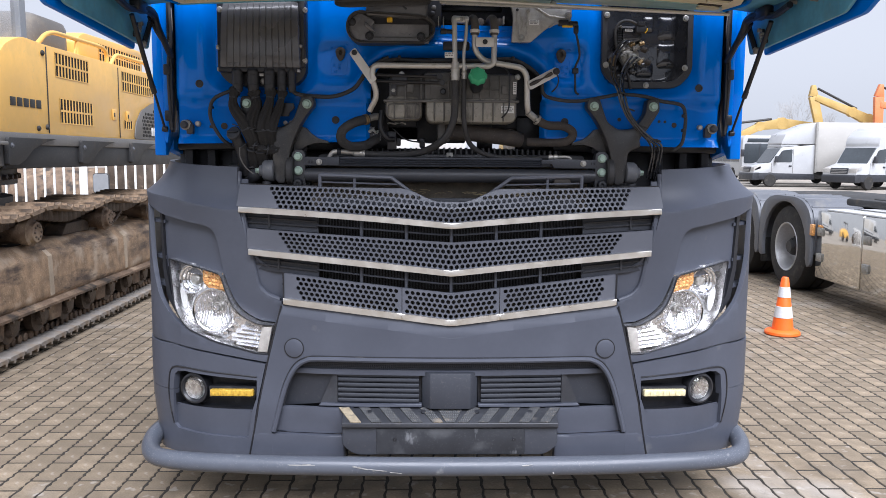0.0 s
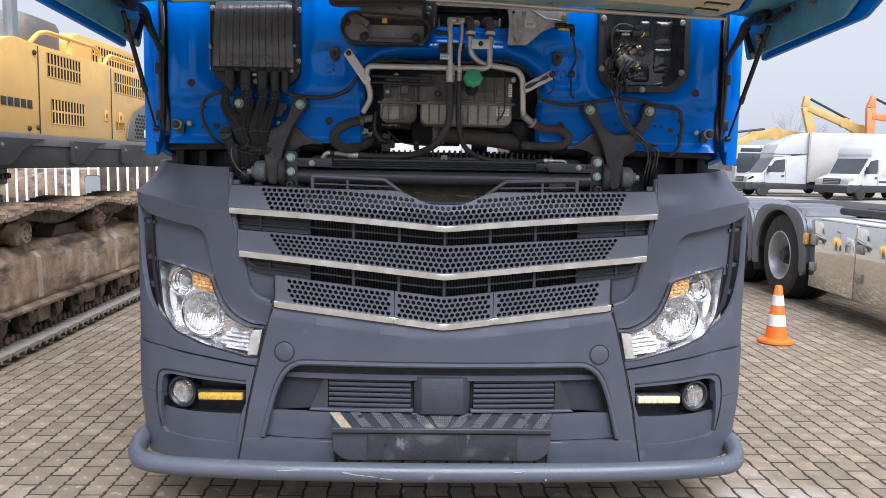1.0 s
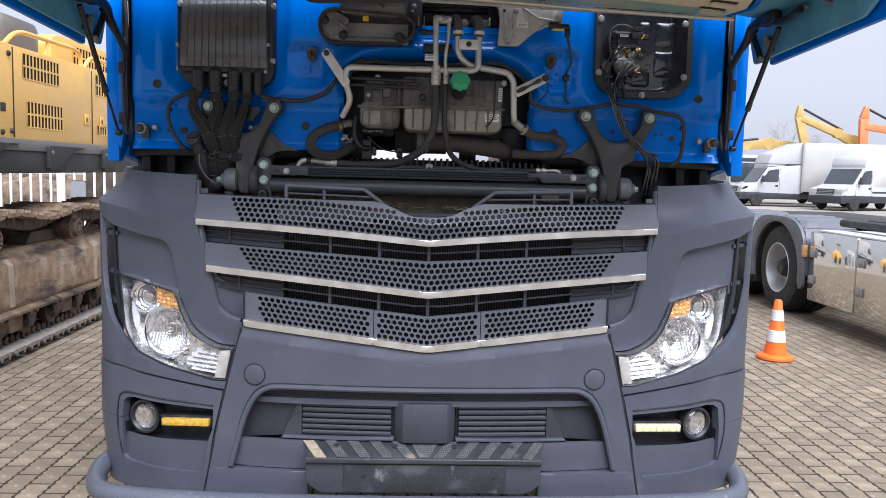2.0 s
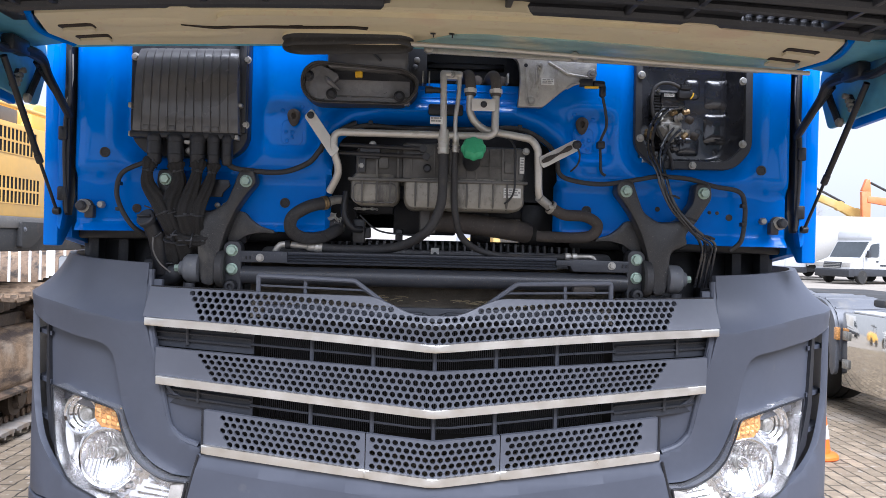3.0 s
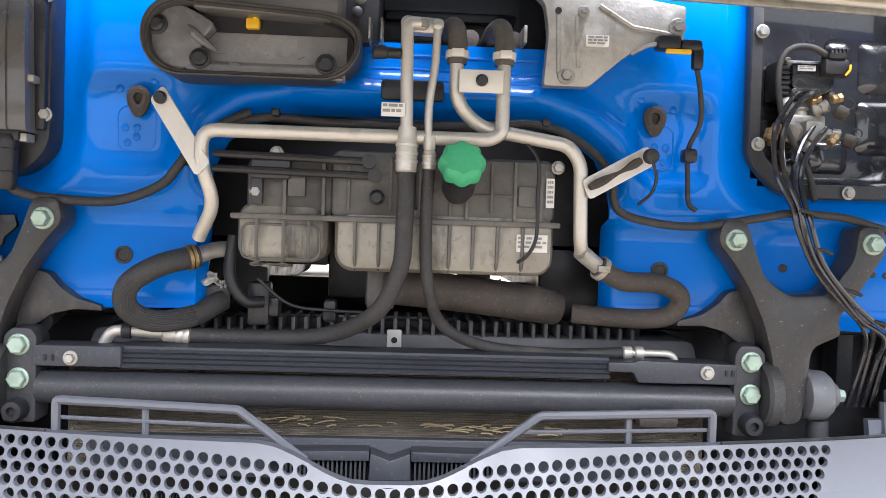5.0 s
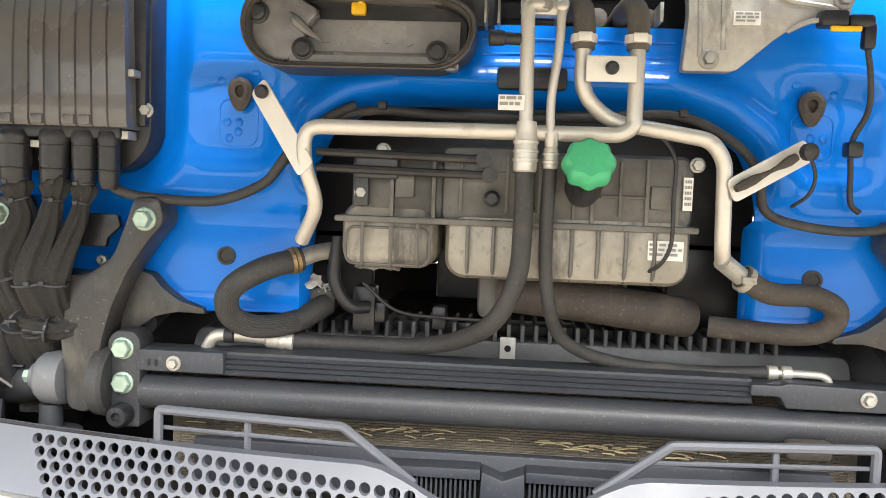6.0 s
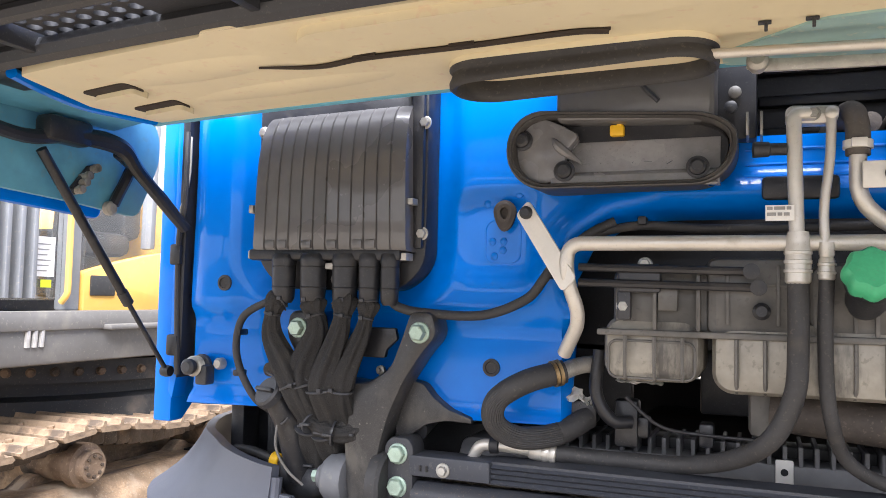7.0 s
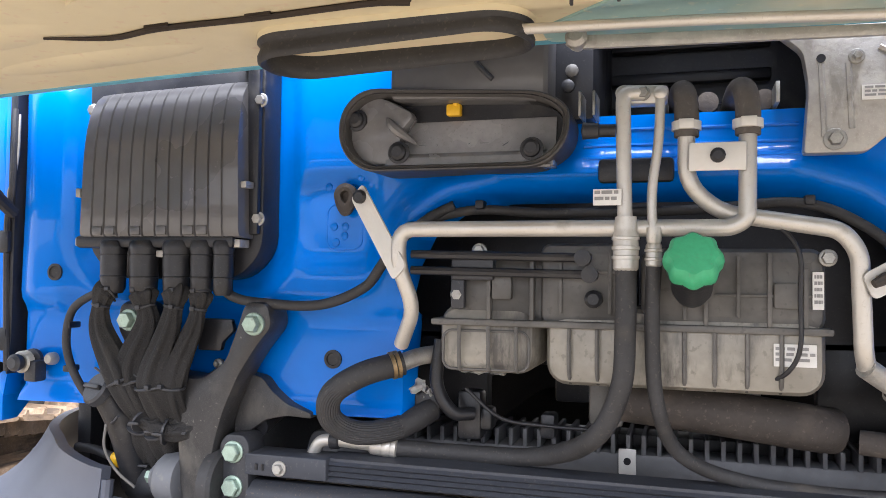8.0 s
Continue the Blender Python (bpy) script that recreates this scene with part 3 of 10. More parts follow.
LOWER_TOP = [(0.762, 0.682), (1.0, 0.714), (1.2, 0.730), (1.45, 0.734), (1.75, 0.75), (1.75, 0.53), (1.205, 0.53), (1.195, 0.60), (1.17, 0.618), (1.13, 0.625), (0.80, 0.612), (0.803, 0.53), (0.797, 0.53)]
LOWER_BOT = [(0.797, 0.528), (0.806, 0.528), (0.825, 0.475), (0.846, 0.366), (0.862, 0.356), (1.20, 0.356), (1.218, 0.372), (1.212, 0.46), (1.205, 0.528), (1.75, 0.528), (1.75, 0.236), (0.852, 0.246)]
for s in (1, -1):
    bm = drape(LOWER_TOP if s > 0 else flip(LOWER_TOP), front(), thick=0.03, step=0.05)
    bm2 = drape(LOWER_BOT if s > 0 else flip(LOWER_BOT), front(), thick=0.03, step=0.05)
    tmp = bpy.data.meshes.new("tmp")
    bm2.to_mesh(tmp)
    bm.from_mesh(tmp)
    bm2.free()
    bpy.data.meshes.remove(tmp)
    bmesh.ops.remove_doubles(bm, verts=bm.verts[:], dist=0.0025)
    corner = part("bumper_corner", bm, "grey", truck)
    inset = [(0.80, 0.480), (1.235, 0.466), (1.24, 0.34), (0.825, 0.34)]
    part("corner_inset", drape(inset if s > 0 else flip(inset), front(0.016), thick=0.006, step=0.05), "grey", corner)
    pocket = [(0.78, 0.64), (1.23, 0.64), (1.23, 0.44), (0.78, 0.44)]
    part("fog_pocket", drape(pocket if s > 0 else flip(pocket), front(0.075), thick=0.006, step=0.06), "black", corner)
    rimo = [(0.803, 0.60), (0.81, 0.613), (1.13, 0.626), (1.175, 0.616), (1.198, 0.598), (1.207, 0.53), (1.207, 0.462), (0.824, 0.474)]
    bm = B()
    va = [bm.verts.new(front(0.012)(s * u, z, 0)) for u, z in rimo]
    vb = [bm.verts.new(front(0.078)(s * u, z, 0)) for u, z in rimo]
    for k in range(len(rimo)):
        j = (k + 1) % len(rimo)
        bm.faces.new((va[k], va[j], vb[j], vb[k]))
    part("pocket_wall", bm, "black", corner)
    groove = [front(-0.0005)(s * u, z, 0) for u, z in ((1.222, 0.375), (1.232, 0.45), (1.234, 0.53), (1.222, 0.608), (1.19, 0.634), (1.13, 0.641), (1.0, 0.637), (0.80, 0.627))]
    part("panel_groove", tube(B(), glide(groove, 4), 0.0038, 6), "black", corner)
    # fog lamp: a round lamp in a deep ring, and a yellow strip lamp beside it
    c, n = plan(s * 1.103)
    c = c + n * 0.028
    c.z = 0.548
    ax = -(n + Vector((s * -0.25, 0, 0))).normalized()
    ax = Vector((ax.x * 0.4, ax.y, 0)).normalized()
    lamp = part("fog_lamp", lathe(B(), [(0.030, -0.05), (0.064, -0.045), (0.068, 0.0), (0.066, 0.010), (0.058, 0.012), (0.050, 0.004), (0.049, -0.02), (0.02, -0.03)], c, ax, 32), "black", truck)
    part("reflector", lathe(B(), [(0, -0.024), (0.02, -0.018), (0.048, 0.001)], c, ax, 28), "ribbed", lamp)
    part("lens", lathe(B(), [(0.049, 0.002), (0.04, 0.010), (0.02, 0.0145), (0, 0.016)], c, ax, 28), "glass", lamp)
    bm = B()
    a, na = plan(s * 1.01)
    b, nb = plan(s * 0.822)
    a, b = a + na * 0.012, b + nb * 0.022
    a.z, b.z = 0.545, 0.553
    d = (b - a)
    m4 = Matrix.Translation((a + b) / 2) @ d.to_track_quat("X", "Z").to_matrix().to_4x4()
    h = d.length / 2
    m4 = m4 @ Matrix.Diagonal((1, -s, 1, 1))
    box(bm, -h, h, -0.012, 0.03, -0.0145, 0.0145, 0.005, m4)
    strip = part("strip_lamp", bm, "yellow_lens" if s < 0 else "pale_lens", truck, "yellow strip lamp" if s < 0 else "pale yellow strip lamp")
    bm = B()
    box(bm, -h - 0.012, h + 0.008, 0.006, 0.05, -0.024, 0.024, 0.004, m4)
    part("housing", bm, "black", strip)
    for k in range(6):
        bm = B()
        box(bm, -h + 0.012 + k * (2 * h - 0.02) / 6, -h + 0.02 + k * (2 * h - 0.02) / 6, -0.0145, -0.011, -0.010, 0.010, 0.001, m4)
        part("rib", bm, "yellow_lens" if s < 0 else "pale_lens", strip)

# centre bumper panel: an arch round the lower opening, with a V crease
CENTRE_TOP = [(0.69, 0.932), (0.45, 0.908), (0.2, 0.878), (0.0, 0.850)]
CENTRE = [*CENTRE_TOP, *[(-u, z) for u, z in CENTRE_TOP[-2::-1]], (-0.712, 0.85), (-0.752, 0.69), (-0.847, 0.270), (-0.745, 0.270), (-0.742, 0.395), (-0.70, 0.55), (-0.672, 0.63), (-0.64, 0.685), (-0.60, 0.712), (-0.54, 0.722),
          (0.54, 0.722), (0.60, 0.712), (0.64, 0.685), (0.672, 0.63), (0.70, 0.55), (0.742, 0.395), (0.745, 0.270), (0.847, 0.270), (0.752, 0.69), (0.712, 0.85)]


def creased(u, z, d):
    q = front()(u, z, d)
    q.y += 0.24 * max(0, z - vee(u))
    return q


def vee(u):
    """Height of the shallow V crease over the opening."""
    return 0.806 + 0.122 * abs(u)


VEE = [(-0.709, vee(0.709)), (-0.45, vee(0.45)), (-0.2, vee(0.2)), (0.0, vee(0.0)), (0.2, vee(0.2)), (0.45, vee(0.45)), (0.709, vee(0.709))]
centre = part("bumper_centre", drape([*VEE[::-1], *[p for p in CENTRE[7:] if p[1] < 0.84]], front(), thick=0.035, step=0.05, bev=0.0015, zstep=0.03), "grey", truck)
part("bumper_brow", drape([*CENTRE[:7], *VEE], creased, thick=0.033, step=0.05, bev=0.0015, zstep=0.03), "grey", centre)
for s in (-1, 1):
    line = [front(0.0015)(s * u, z, 0) for u, z in ((0.692, 0.93), (0.714, 0.85), (0.754, 0.69), (0.80, 0.48), (0.848, 0.272))]
    part("panel_gap", tube(B(), line, 0.0044, 6), "black", centre)
for s in (-1, 1):
    p, n = plan(s * 0.64)
    p.z = 0.755
    part("tow_cover", lathe(B(), [(0.0372, 0), (0.0372, 0.0026), (0.0355, 0.0034), (0, 0.0036)], p - n * 0.001, -n, 36), "grey", centre)
    part("cover_gap", lathe(B(), [(0.0415, 0), (0.0415, 0.0024), (0.0370, 0.0024), (0.0370, 0)], p - n * 0.001, -n, 36), "black", centre)
# arched beading round the opening
ARCH = [(-0.735, 0.395), (-0.692, 0.55), (-0.664, 0.628), (-0.632, 0.678), (-0.595, 0.703), (-0.54, 0.712)]
line = [front(0.0)(u, z, 0) for u, z in ARCH] + [front(0.0)(u, 0.712, 0) for u in (-0.3, 0.0, 0.3)] + [front(0.0)(-u, z, 0) for u, z in ARCH[::-1]]
part("opening_beading", tube(B(), glide(line, 4), 0.011, 8), "grey", centre)
SEAM = [(-0.742, 0.395), (-0.700, 0.552), (-0.673, 0.632), (-0.64, 0.686), (-0.60, 0.713), (-0.54, 0.7225), (-0.3, 0.7225), (0.0, 0.7225)]
line = [front(0.0005)(u, z, 0) for u, z in SEAM + [(-u, z) for u, z in SEAM[-2::-1]]]
part("seam", tube(B(), glide(line, 4), 0.0044, 6), "black", centre)
line = [front(0.030)(u * 0.985, z - 0.018, 0) for u, z in SEAM + [(-u, z) for u, z in SEAM[-2::-1]]]
part("inner_seam", tube(B(), glide(line, 4), 0.004, 6), "dark", centre)

# what sits in the lower opening
part("opening_back", drape([(-0.76, 0.73), (0.76, 0.73), (0.78, 0.38), (-0.78, 0.38)], front(0.10), thick=0.006, step=0.15), "dark", truck)


def mesh_strip():
    """The fine perforated strip along the opening's upper edge."""
    bm = B()
    rows, p = 6, 0.0088
    for i in range(rows):
        z = 0.700 - i * 0.0070
        half = 0.60 + 0.012 * i
        k = int(2 * half / p)
        for j in range(k):
            u = -half + (j + 0.5 * (i % 2)) * p
            cell(bm, front(0.045), u, z, p, 0.0071, 0.0029, 6, 0.004)
    return bm


def cell(bm, surface, u, z, w, h, r, seg=10, depth=0.008):
    """A small rectangle of sheet with a round hole through it."""
    outer, inner, deep = [], [], []
    n = max(2, round(seg / 4))
    ca = math.atan2(h, w)
    corners = [ca, math.pi - ca, math.pi + ca, 2 * math.pi - ca, 2 * math.pi + ca]
    angles = [p + (q - p) * i / n for p, q in zip(corners, corners[1:]) for i in range(n)]
    seg = len(angles)
    for a in angles:
        c, s = math.cos(a), math.sin(a)
        f = 1 / max(abs(c) / (w / 2), abs(s) / (h / 2))
        outer.append(bm.verts.new(surface(u + c * f, z + s * f, 0)))
        inner.append(bm.verts.new(surface(u + c * r, z + s * r, 0)))
        deep.append(bm.verts.new(surface(u + c * r * 0.95, z + s * r * 0.95, depth)))
    for k in range(seg):
        j = (k + 1) % seg
        bm.faces.new((outer[k], outer[j], inner[j], inner[k]))
        bm.faces.new((inner[k], inner[j], deep[j], deep[k]))


part("opening_mesh", mesh_strip(), "dark_grey", truck, sheet=True)
part("mesh_backing", drape([(-0.61, 0.704), (0.61, 0.704), (0.675, 0.660), (-0.675, 0.660)], front(0.0505), thick=0.003, step=0.12), "recess_shaded", truck)
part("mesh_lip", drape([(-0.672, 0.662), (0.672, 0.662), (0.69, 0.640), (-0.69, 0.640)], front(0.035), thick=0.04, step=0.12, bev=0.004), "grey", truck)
both("opening_side", [(0.465, 0.645), (0.69, 0.645), (0.738, 0.49), (0.53, 0.51)], front(0.062), "recess_shaded", truck, thick=0.006, step=0.06)
both("side_fillet", [(0.472, 0.640), (0.490, 0.640), (0.545, 0.512), (0.472, 0.515)], front(0.046), "dark", truck, thick=0.006, step=0.06)
for s in (-1, 1):
    lou = part("louvre_box", drape([(s * 0.12, 0.648), (s * 0.475, 0.648), (s * 0.475, 0.515), (s * 0.12, 0.515)], front(0.07), thick=0.005, step=0.1), "black", truck)
    for k in range(6):
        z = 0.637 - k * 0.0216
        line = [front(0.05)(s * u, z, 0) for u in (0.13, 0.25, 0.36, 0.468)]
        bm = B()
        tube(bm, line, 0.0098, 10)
        part("slat", bm, "recess_shaded", lou)
    part("lower_ledge", drape([(s * 0.118, 0.520), (s * 0.54, 0.515), (s * 0.55, 0.506), (s * 0.118, 0.508)], front(0.028), thick=0.03, step=0.1, bev=0.003), "grey", lou)
bm = B()
prism(bm, [(-0.116, 3.20), (-0.116, 3.150), (-0.083, 3.114), (0.083, 3.114), (0.114, 3.150), (0.114, 3.20)], "z", 0.505, 0.655, 0.003)
part("sensor_cover", bm, "dark_grey", truck)
# sill of the opening and the valance below it
both("opening_sill", [(0.40, 0.50), (0.72, 0.50), (0.745, 0.388), (0.44, 0.388)], front(0.022), "grey", truck, thick=0.02, step=0.06, bev=0.008)
both("valance", [(0.44, 0.384), (0.838, 0.384), (0.852, 0.268), (0.44, 0.268)], front(0.0), "grey", truck, thick=0.03, step=0.06, bev=0.008)
# step with a slanted tread, and the plate carrier under it
bm = B()
prof = [(3.145, 0.502), (3.058, 0.463), (3.058, 0.446), (3.090, 0.430), (3.17, 0.43)]
prism(bm, prof, "x", -0.44, 0.44, 0.003)
step = part("step", bm, "dark", truck, "dark plastic step with a worn chevron tread")


def tread_at(a, b):
    """A place on the tread: a across, b from 0 at the front edge to 1 at the back."""
    return Vector((a, 3.060 + 0.083 * b, 0.4659 + 0.0372 * b))


for k in range(-5, 6):
    s = (k > 0) - (k < 0)
    if k == 0:
        quads = [[(-0.018, 0.02), (0.018, 0.02), (0.055, 0.98), (-0.055, 0.98)]]
    else:
        x0 = s * (0.03 + (abs(k) - 1) * 0.083)
        quads = [[(x0, 0.02), (x0 + s * 0.042, 0.02), (x0 + s * 0.097, 0.98), (x0 + s * 0.055, 0.98)]]
    for q in quads:
        if max(abs(a) for a, _ in q) > 0.46:
            continue
        bm = B()
        lo = [bm.verts.new(tread_at(a, b) + Vector((0, 0, -0.002))) for a, b in q]
        hi = [bm.verts.new(tread_at(a, b) + Vector((0, -0.001, 0.0025))) for a, b in q]
        bm.faces.new(hi)
        for i in range(4):
            bm.faces.new((lo[i], lo[(i + 1) % 4], hi[(i + 1) % 4], hi[i]))
        worn = k == -5
        part("tread_strip", bm, "worn_tread" if worn else "tread", step)
        if worn:
            continue
        bm = B()
        for i in range(9):
            b = 0.08 + i * 0.105
            lo_x, hi_x = q[0][0] + (q[3][0] - q[0][0]) * b, q[1][0] + (q[2][0] - q[1][0]) * b
            lo_x, hi_x = min(lo_x, hi_x), max(lo_x, hi_x)
            n = int((hi_x - lo_x) / 0.0075)
            for j in range(n):
                c = tread_at(lo_x + (j + 0.5 + 0.3 * (i % 2)) * (hi_x - lo_x) / (n + 0.3), b) + Vector((0, -0.001, 0.0022))
                ring = [bm.verts.new(c + Vector(d)) for d in ((-0.0026, 0, 0), (0, -0.003, -0.0017), (0.0026, 0, 0), (0, 0.003, 0.0017))]
                tip = bm.verts.new(c + Vector((0, -0.0008, 0.0016)))
                for m in range(4):
                    bm.faces.new((ring[m], ring[(m + 1) % 4], tip))
        part("stud_field", bm, "stud", step, kind="stuff")
for x in (-0.33, -0.11, 0.11, 0.33):
    part("rivet", lathe(B(), [(0.011, 0), (0.010, 0.004), (0, 0.005)], tread_at(x, 0.7), (0, -0.5, 0.87), 12), "black", step)
bm = B()
prism(bm, smooth_outline([(-0.44, 0.447), (0.44, 0.447), (0.44, 0.365), (0.39, 0.325), (-0.39, 0.325), (-0.44, 0.365)], [0.01, 0.01, 0.02, 0.03, 0.03, 0.02]), "y", 3.075, 3.16, 0.006)
block = part("step_block", bm, "dark_grey", truck)
bm = B()
prism(bm, rounded(-0.30, 0.305, 0.331, 0.438, 0.008), "y", 3.069, 3.08, 0.002)
carrier = part("plate_carrier", bm, "plate", truck, "empty scuffed number plate carrier")
for x in (-0.225, 0.26):
    part("screw", lathe(B(), [(0.008, 0), (0.008, 0.003), (0.004, 0.004), (0, 0.001)], (x, 3.070, 0.394), (0, -1, 0), 12), "black", carrier)
# round bar under the bumper
line = [(-1.30, 3.52, 0.30), (-1.312, 3.42, 0.292), (-1.300, 3.32, 0.274), (-1.245, 3.225, 0.266), (-1.12, 3.165, 0.268), (-0.9, 3.122, 0.272), (-0.6, 3.085, 0.277), (0, 3.062, 0.280)]
line = line + [(-x, y, z) for x, y, z in line[-2::-1]]
bar = part("front_bar", tube(B(), glide(line, 5), 0.0385, 20), "pipe_bar", truck, "grey painted round steel bar with scratches")
chip = B()



def on_bar(x, z):
    """A place on the front of the bar."""
    return Vector((x, 3.062 + 0.064 * x * x - math.sqrt(max(0.0, 0.0385 ** 2 - (z - 0.28) ** 2)), z))


rng = random.Random(12)
for xa, xb, za, zb, n in ((-0.66, -0.53, 0.294, 0.296, 5), (-0.40, -0.31, 0.294, 0.278, 5), (-0.33, -0.20, 0.280, 0.266, 5), (0.29, 0.34, 0.296, 0.299, 4)):
    for k in range(n):
        a, b = sorted((rng.random(), rng.random()))
        dz = rng.uniform(-0.004, 0.004)
        tube(chip, [on_bar(xa + (xb - xa) * v, za + (zb - za) * v + dz) for v in (a, (a + b) / 2, b + 0.05)], rng.uniform(0.0007, 0.0013), 5)
part("scratches", chip, "scratch", bar, "pale scratches in the grey paint", kind="stuff")
for x, y, z, r in ((-1.268, 3.214, 0.256, 0.010), (-1.262, 3.208, 0.272, 0.006), (0.42, 3.036, 0.262, 0.004)):
    part("paint_chip", lathe(B(), [(r, -0.004), (r * 0.8, 0.0012), (0, 0.0016)], (x, y, z), (-0.62 if x < 0 else 0.0, -0.78, 0.0), 7), "scratch", bar)

# ---- grille ----
def z1(u):
    return 1.2625 + 0.098 * abs(u) - 0.036 * u * u


def z2(u):
    return 1.0715 + 0.11 * abs(u) - 0.02 * u * u


def z3(u):
    return 0.868 + 0.13 * abs(u) - 0.02 * u * u


def tops1(u):
    """The dipping upper edge of the top panel."""
    dip = max(0.0, min(1.0, (0.21 - abs(u)) / 0.17))
    return 1.409 + 0.012 * (abs(u) / 0.9) ** 2 - 0.052 * dip * dip * (3 - 2 * dip)


def strip_outline(lo, hi, u0, u1, n=28):
    us = [u0 + (u1 - u0) * k / n for k in range(n + 1)]
    return [(u, hi(u)) for u in us] + [(u, lo(u)) for u in us[::-1]]


PITCH, ROW, HOLE = 0.0223, 0.0193, 0.0086


def perforated(base, top, u0, u1, rows, ends, surface):
    """A sheet between base(u) and top(u) with staggered rows of round holes; ends(row) is the half length of the rows."""
    bm = B()

    def sheet(ua, ub, la, lb, ha, hb):
        if ub - ua < 1e-4:
            return
        k = max(1, round((ub - ua) / 0.03))
        for j in range(k):
            a, b = ua + (ub - ua) * j / k, ua + (ub - ua) * (j + 1) / k
            bm.faces.new([bm.verts.new(surface(u, z, 0)) for u, z in ((a, la(a)), (b, la(b)), (b, ha(b)), (a, ha(a)))])

    for i in range(rows):
        lo = (lambda i: lambda u: base(u) + i * ROW)(i)
        hi = (lambda i: lambda u: base(u) + (i + 1) * ROW)(i)
        a, b = ends(i)
        off = 0.5 * PITCH * (i % 2)
        k0, k1 = math.ceil((a - off) / PITCH), math.floor((b - off) / PITCH)
        first = last = None
        for j in range(k0, k1 + 1):
            u = off + j * PITCH
            zc = base(u) + (i + 0.5) * ROW
            if zc + HOLE * 1.15 > top(u):
                if zc - ROW * 0.5 < top(u) - 0.001:
                    sheet(u - PITCH / 2, u + PITCH / 2, lo, lo, (lambda i: lambda v: min(top(v), base(v) + (i + 1) * ROW))(i), (lambda i: lambda v: min(top(v), base(v) + (i + 1) * ROW))(i))
            else:
                slope = (base(u + 0.001) - base(u - 0.001)) / 0.002
                cell(bm, (lambda u0, sl: lambda u, z, d: surface(u, z + sl * (u - u0), d))(u, slope), u, zc, PITCH, ROW, HOLE, 12, 0.009)
            first = u if first is None else first
            last = u
        if first is not None:
            cut = (lambda hi: lambda v: min(hi(v), max(top(v), base(v))))(hi)
            low = (lambda lo: lambda v: min(lo(v), max(top(v), base(v))))(lo)
            sheet(u0, first - PITCH / 2, low, low, cut, cut)
            sheet(last + PITCH / 2, u1, low, low, cut, cut)
    rest = lambda u: base(u) + rows * ROW
    k = max(1, round((u1 - u0) / 0.03))
    for j in range(k):
        a, b = u0 + (u1 - u0) * j / k, u0 + (u1 - u0) * (j + 1) / k
        za, zb = rest(a), rest(b)
        if top(a) > za + 1e-4 or top(b) > zb + 1e-4:
            bm.faces.new([bm.verts.new(surface(u, z, 0)) for u, z in ((a, za), (b, zb), (b, max(zb, top(b))), (a, max(za, top(a))))])
        q = [bm.verts.new(surface(u, top(u), d)) for u, d in ((a, 0), (b, 0), (b, 0.02), (a, 0.02))]
        bm.faces.new(q)
    bmesh.ops.remove_doubles(bm, verts=bm.verts[:], dist=0.0002)
    return bm


def trim(zc, u0, u1, half, surface, name, parent):
    """A bright trim strip along zc(u)."""
    def proud(u, z, d):
        return surface(u, z, d - 0.014)
    return part(name, drape(strip_outline(lambda u: zc(u) - half, lambda u: zc(u) + half, u0, u1), proud, thick=0.02, step=0.06, bev=0.004), "strip", parent, "brushed bright trim strip")


SKIN = front(0.004)


def squeeze(u):
    """How far the hole rows of the top panel close up towards its ends."""
    return min(1.0, (1.409 + 0.012 * (abs(u) / 0.9) ** 2 - z1(u) - 0.0165) / (5 * ROW))


def closed_up(u, z, d):
    b = z1(u) + 0.012
    return SKIN(u, b + (z - b) * squeeze(u), d)


g1 = part("grille_panel", perforated(lambda u: z1(u) + 0.012, lambda u: z1(u) + 0.012 + (tops1(u) - z1(u) - 0.012) / squeeze(u), -0.874, 0.874, 5, lambda i: (-0.705 - 0.0125 * min(i, 3), 0.705 + 0.0125 * min(i, 3)), closed_up), "grille", truck, "grey perforated grille panel with a dipped upper edge", sheet=True)
trim(z1, -0.862, 0.862, 0.0115, SKIN, "trim_strip", g1)
TALL = 5 * ROW + 0.006


def fitted(lo, hi, surface):
    """The surface with heights from 0 to TALL spread between lo(u) and hi(u)."""
    return lambda u, z, d: surface(u, lo(u) + z * (hi(u) - lo(u)) / TALL, d)


g2 = part("grille_panel", perforated(lambda u: 0.0, lambda u: TALL, -0.83, 0.83, 5, lambda i: (-0.654 - 0.0105 * i, 0.654 + 0.0105 * i), fitted(lambda u: z2(u) + 0.012, lambda u: 1.195 + 0.058 * abs(u), SKIN)), "grille", truck, sheet=True)
trim(z2, -0.822, 0.822, 0.0118, SKIN, "trim_strip", g2)
for u0, u1, e in ((-0.682, -0.2005, lambda i: (-0.617 - 0.006 * i, -0.2125)), (-0.1978, 0.1978, lambda i: (-0.186, 0.186)), (0.2005, 0.682, lambda i: (0.2125, 0.617 + 0.006 * i))):
    g3 = part("grille_panel", perforated(lambda u: 0.0, lambda u: TALL, u0, u1, 5, e, fitted(lambda u: z3(u) + 0.012, lambda u: 0.987 + 0.108 * abs(u), front(0.014))), "grille", truck, sheet=True)
    trim(z3, u0 - 0.002, u1 + 0.002, 0.0125, front(0.012), "trim_strip", g3)

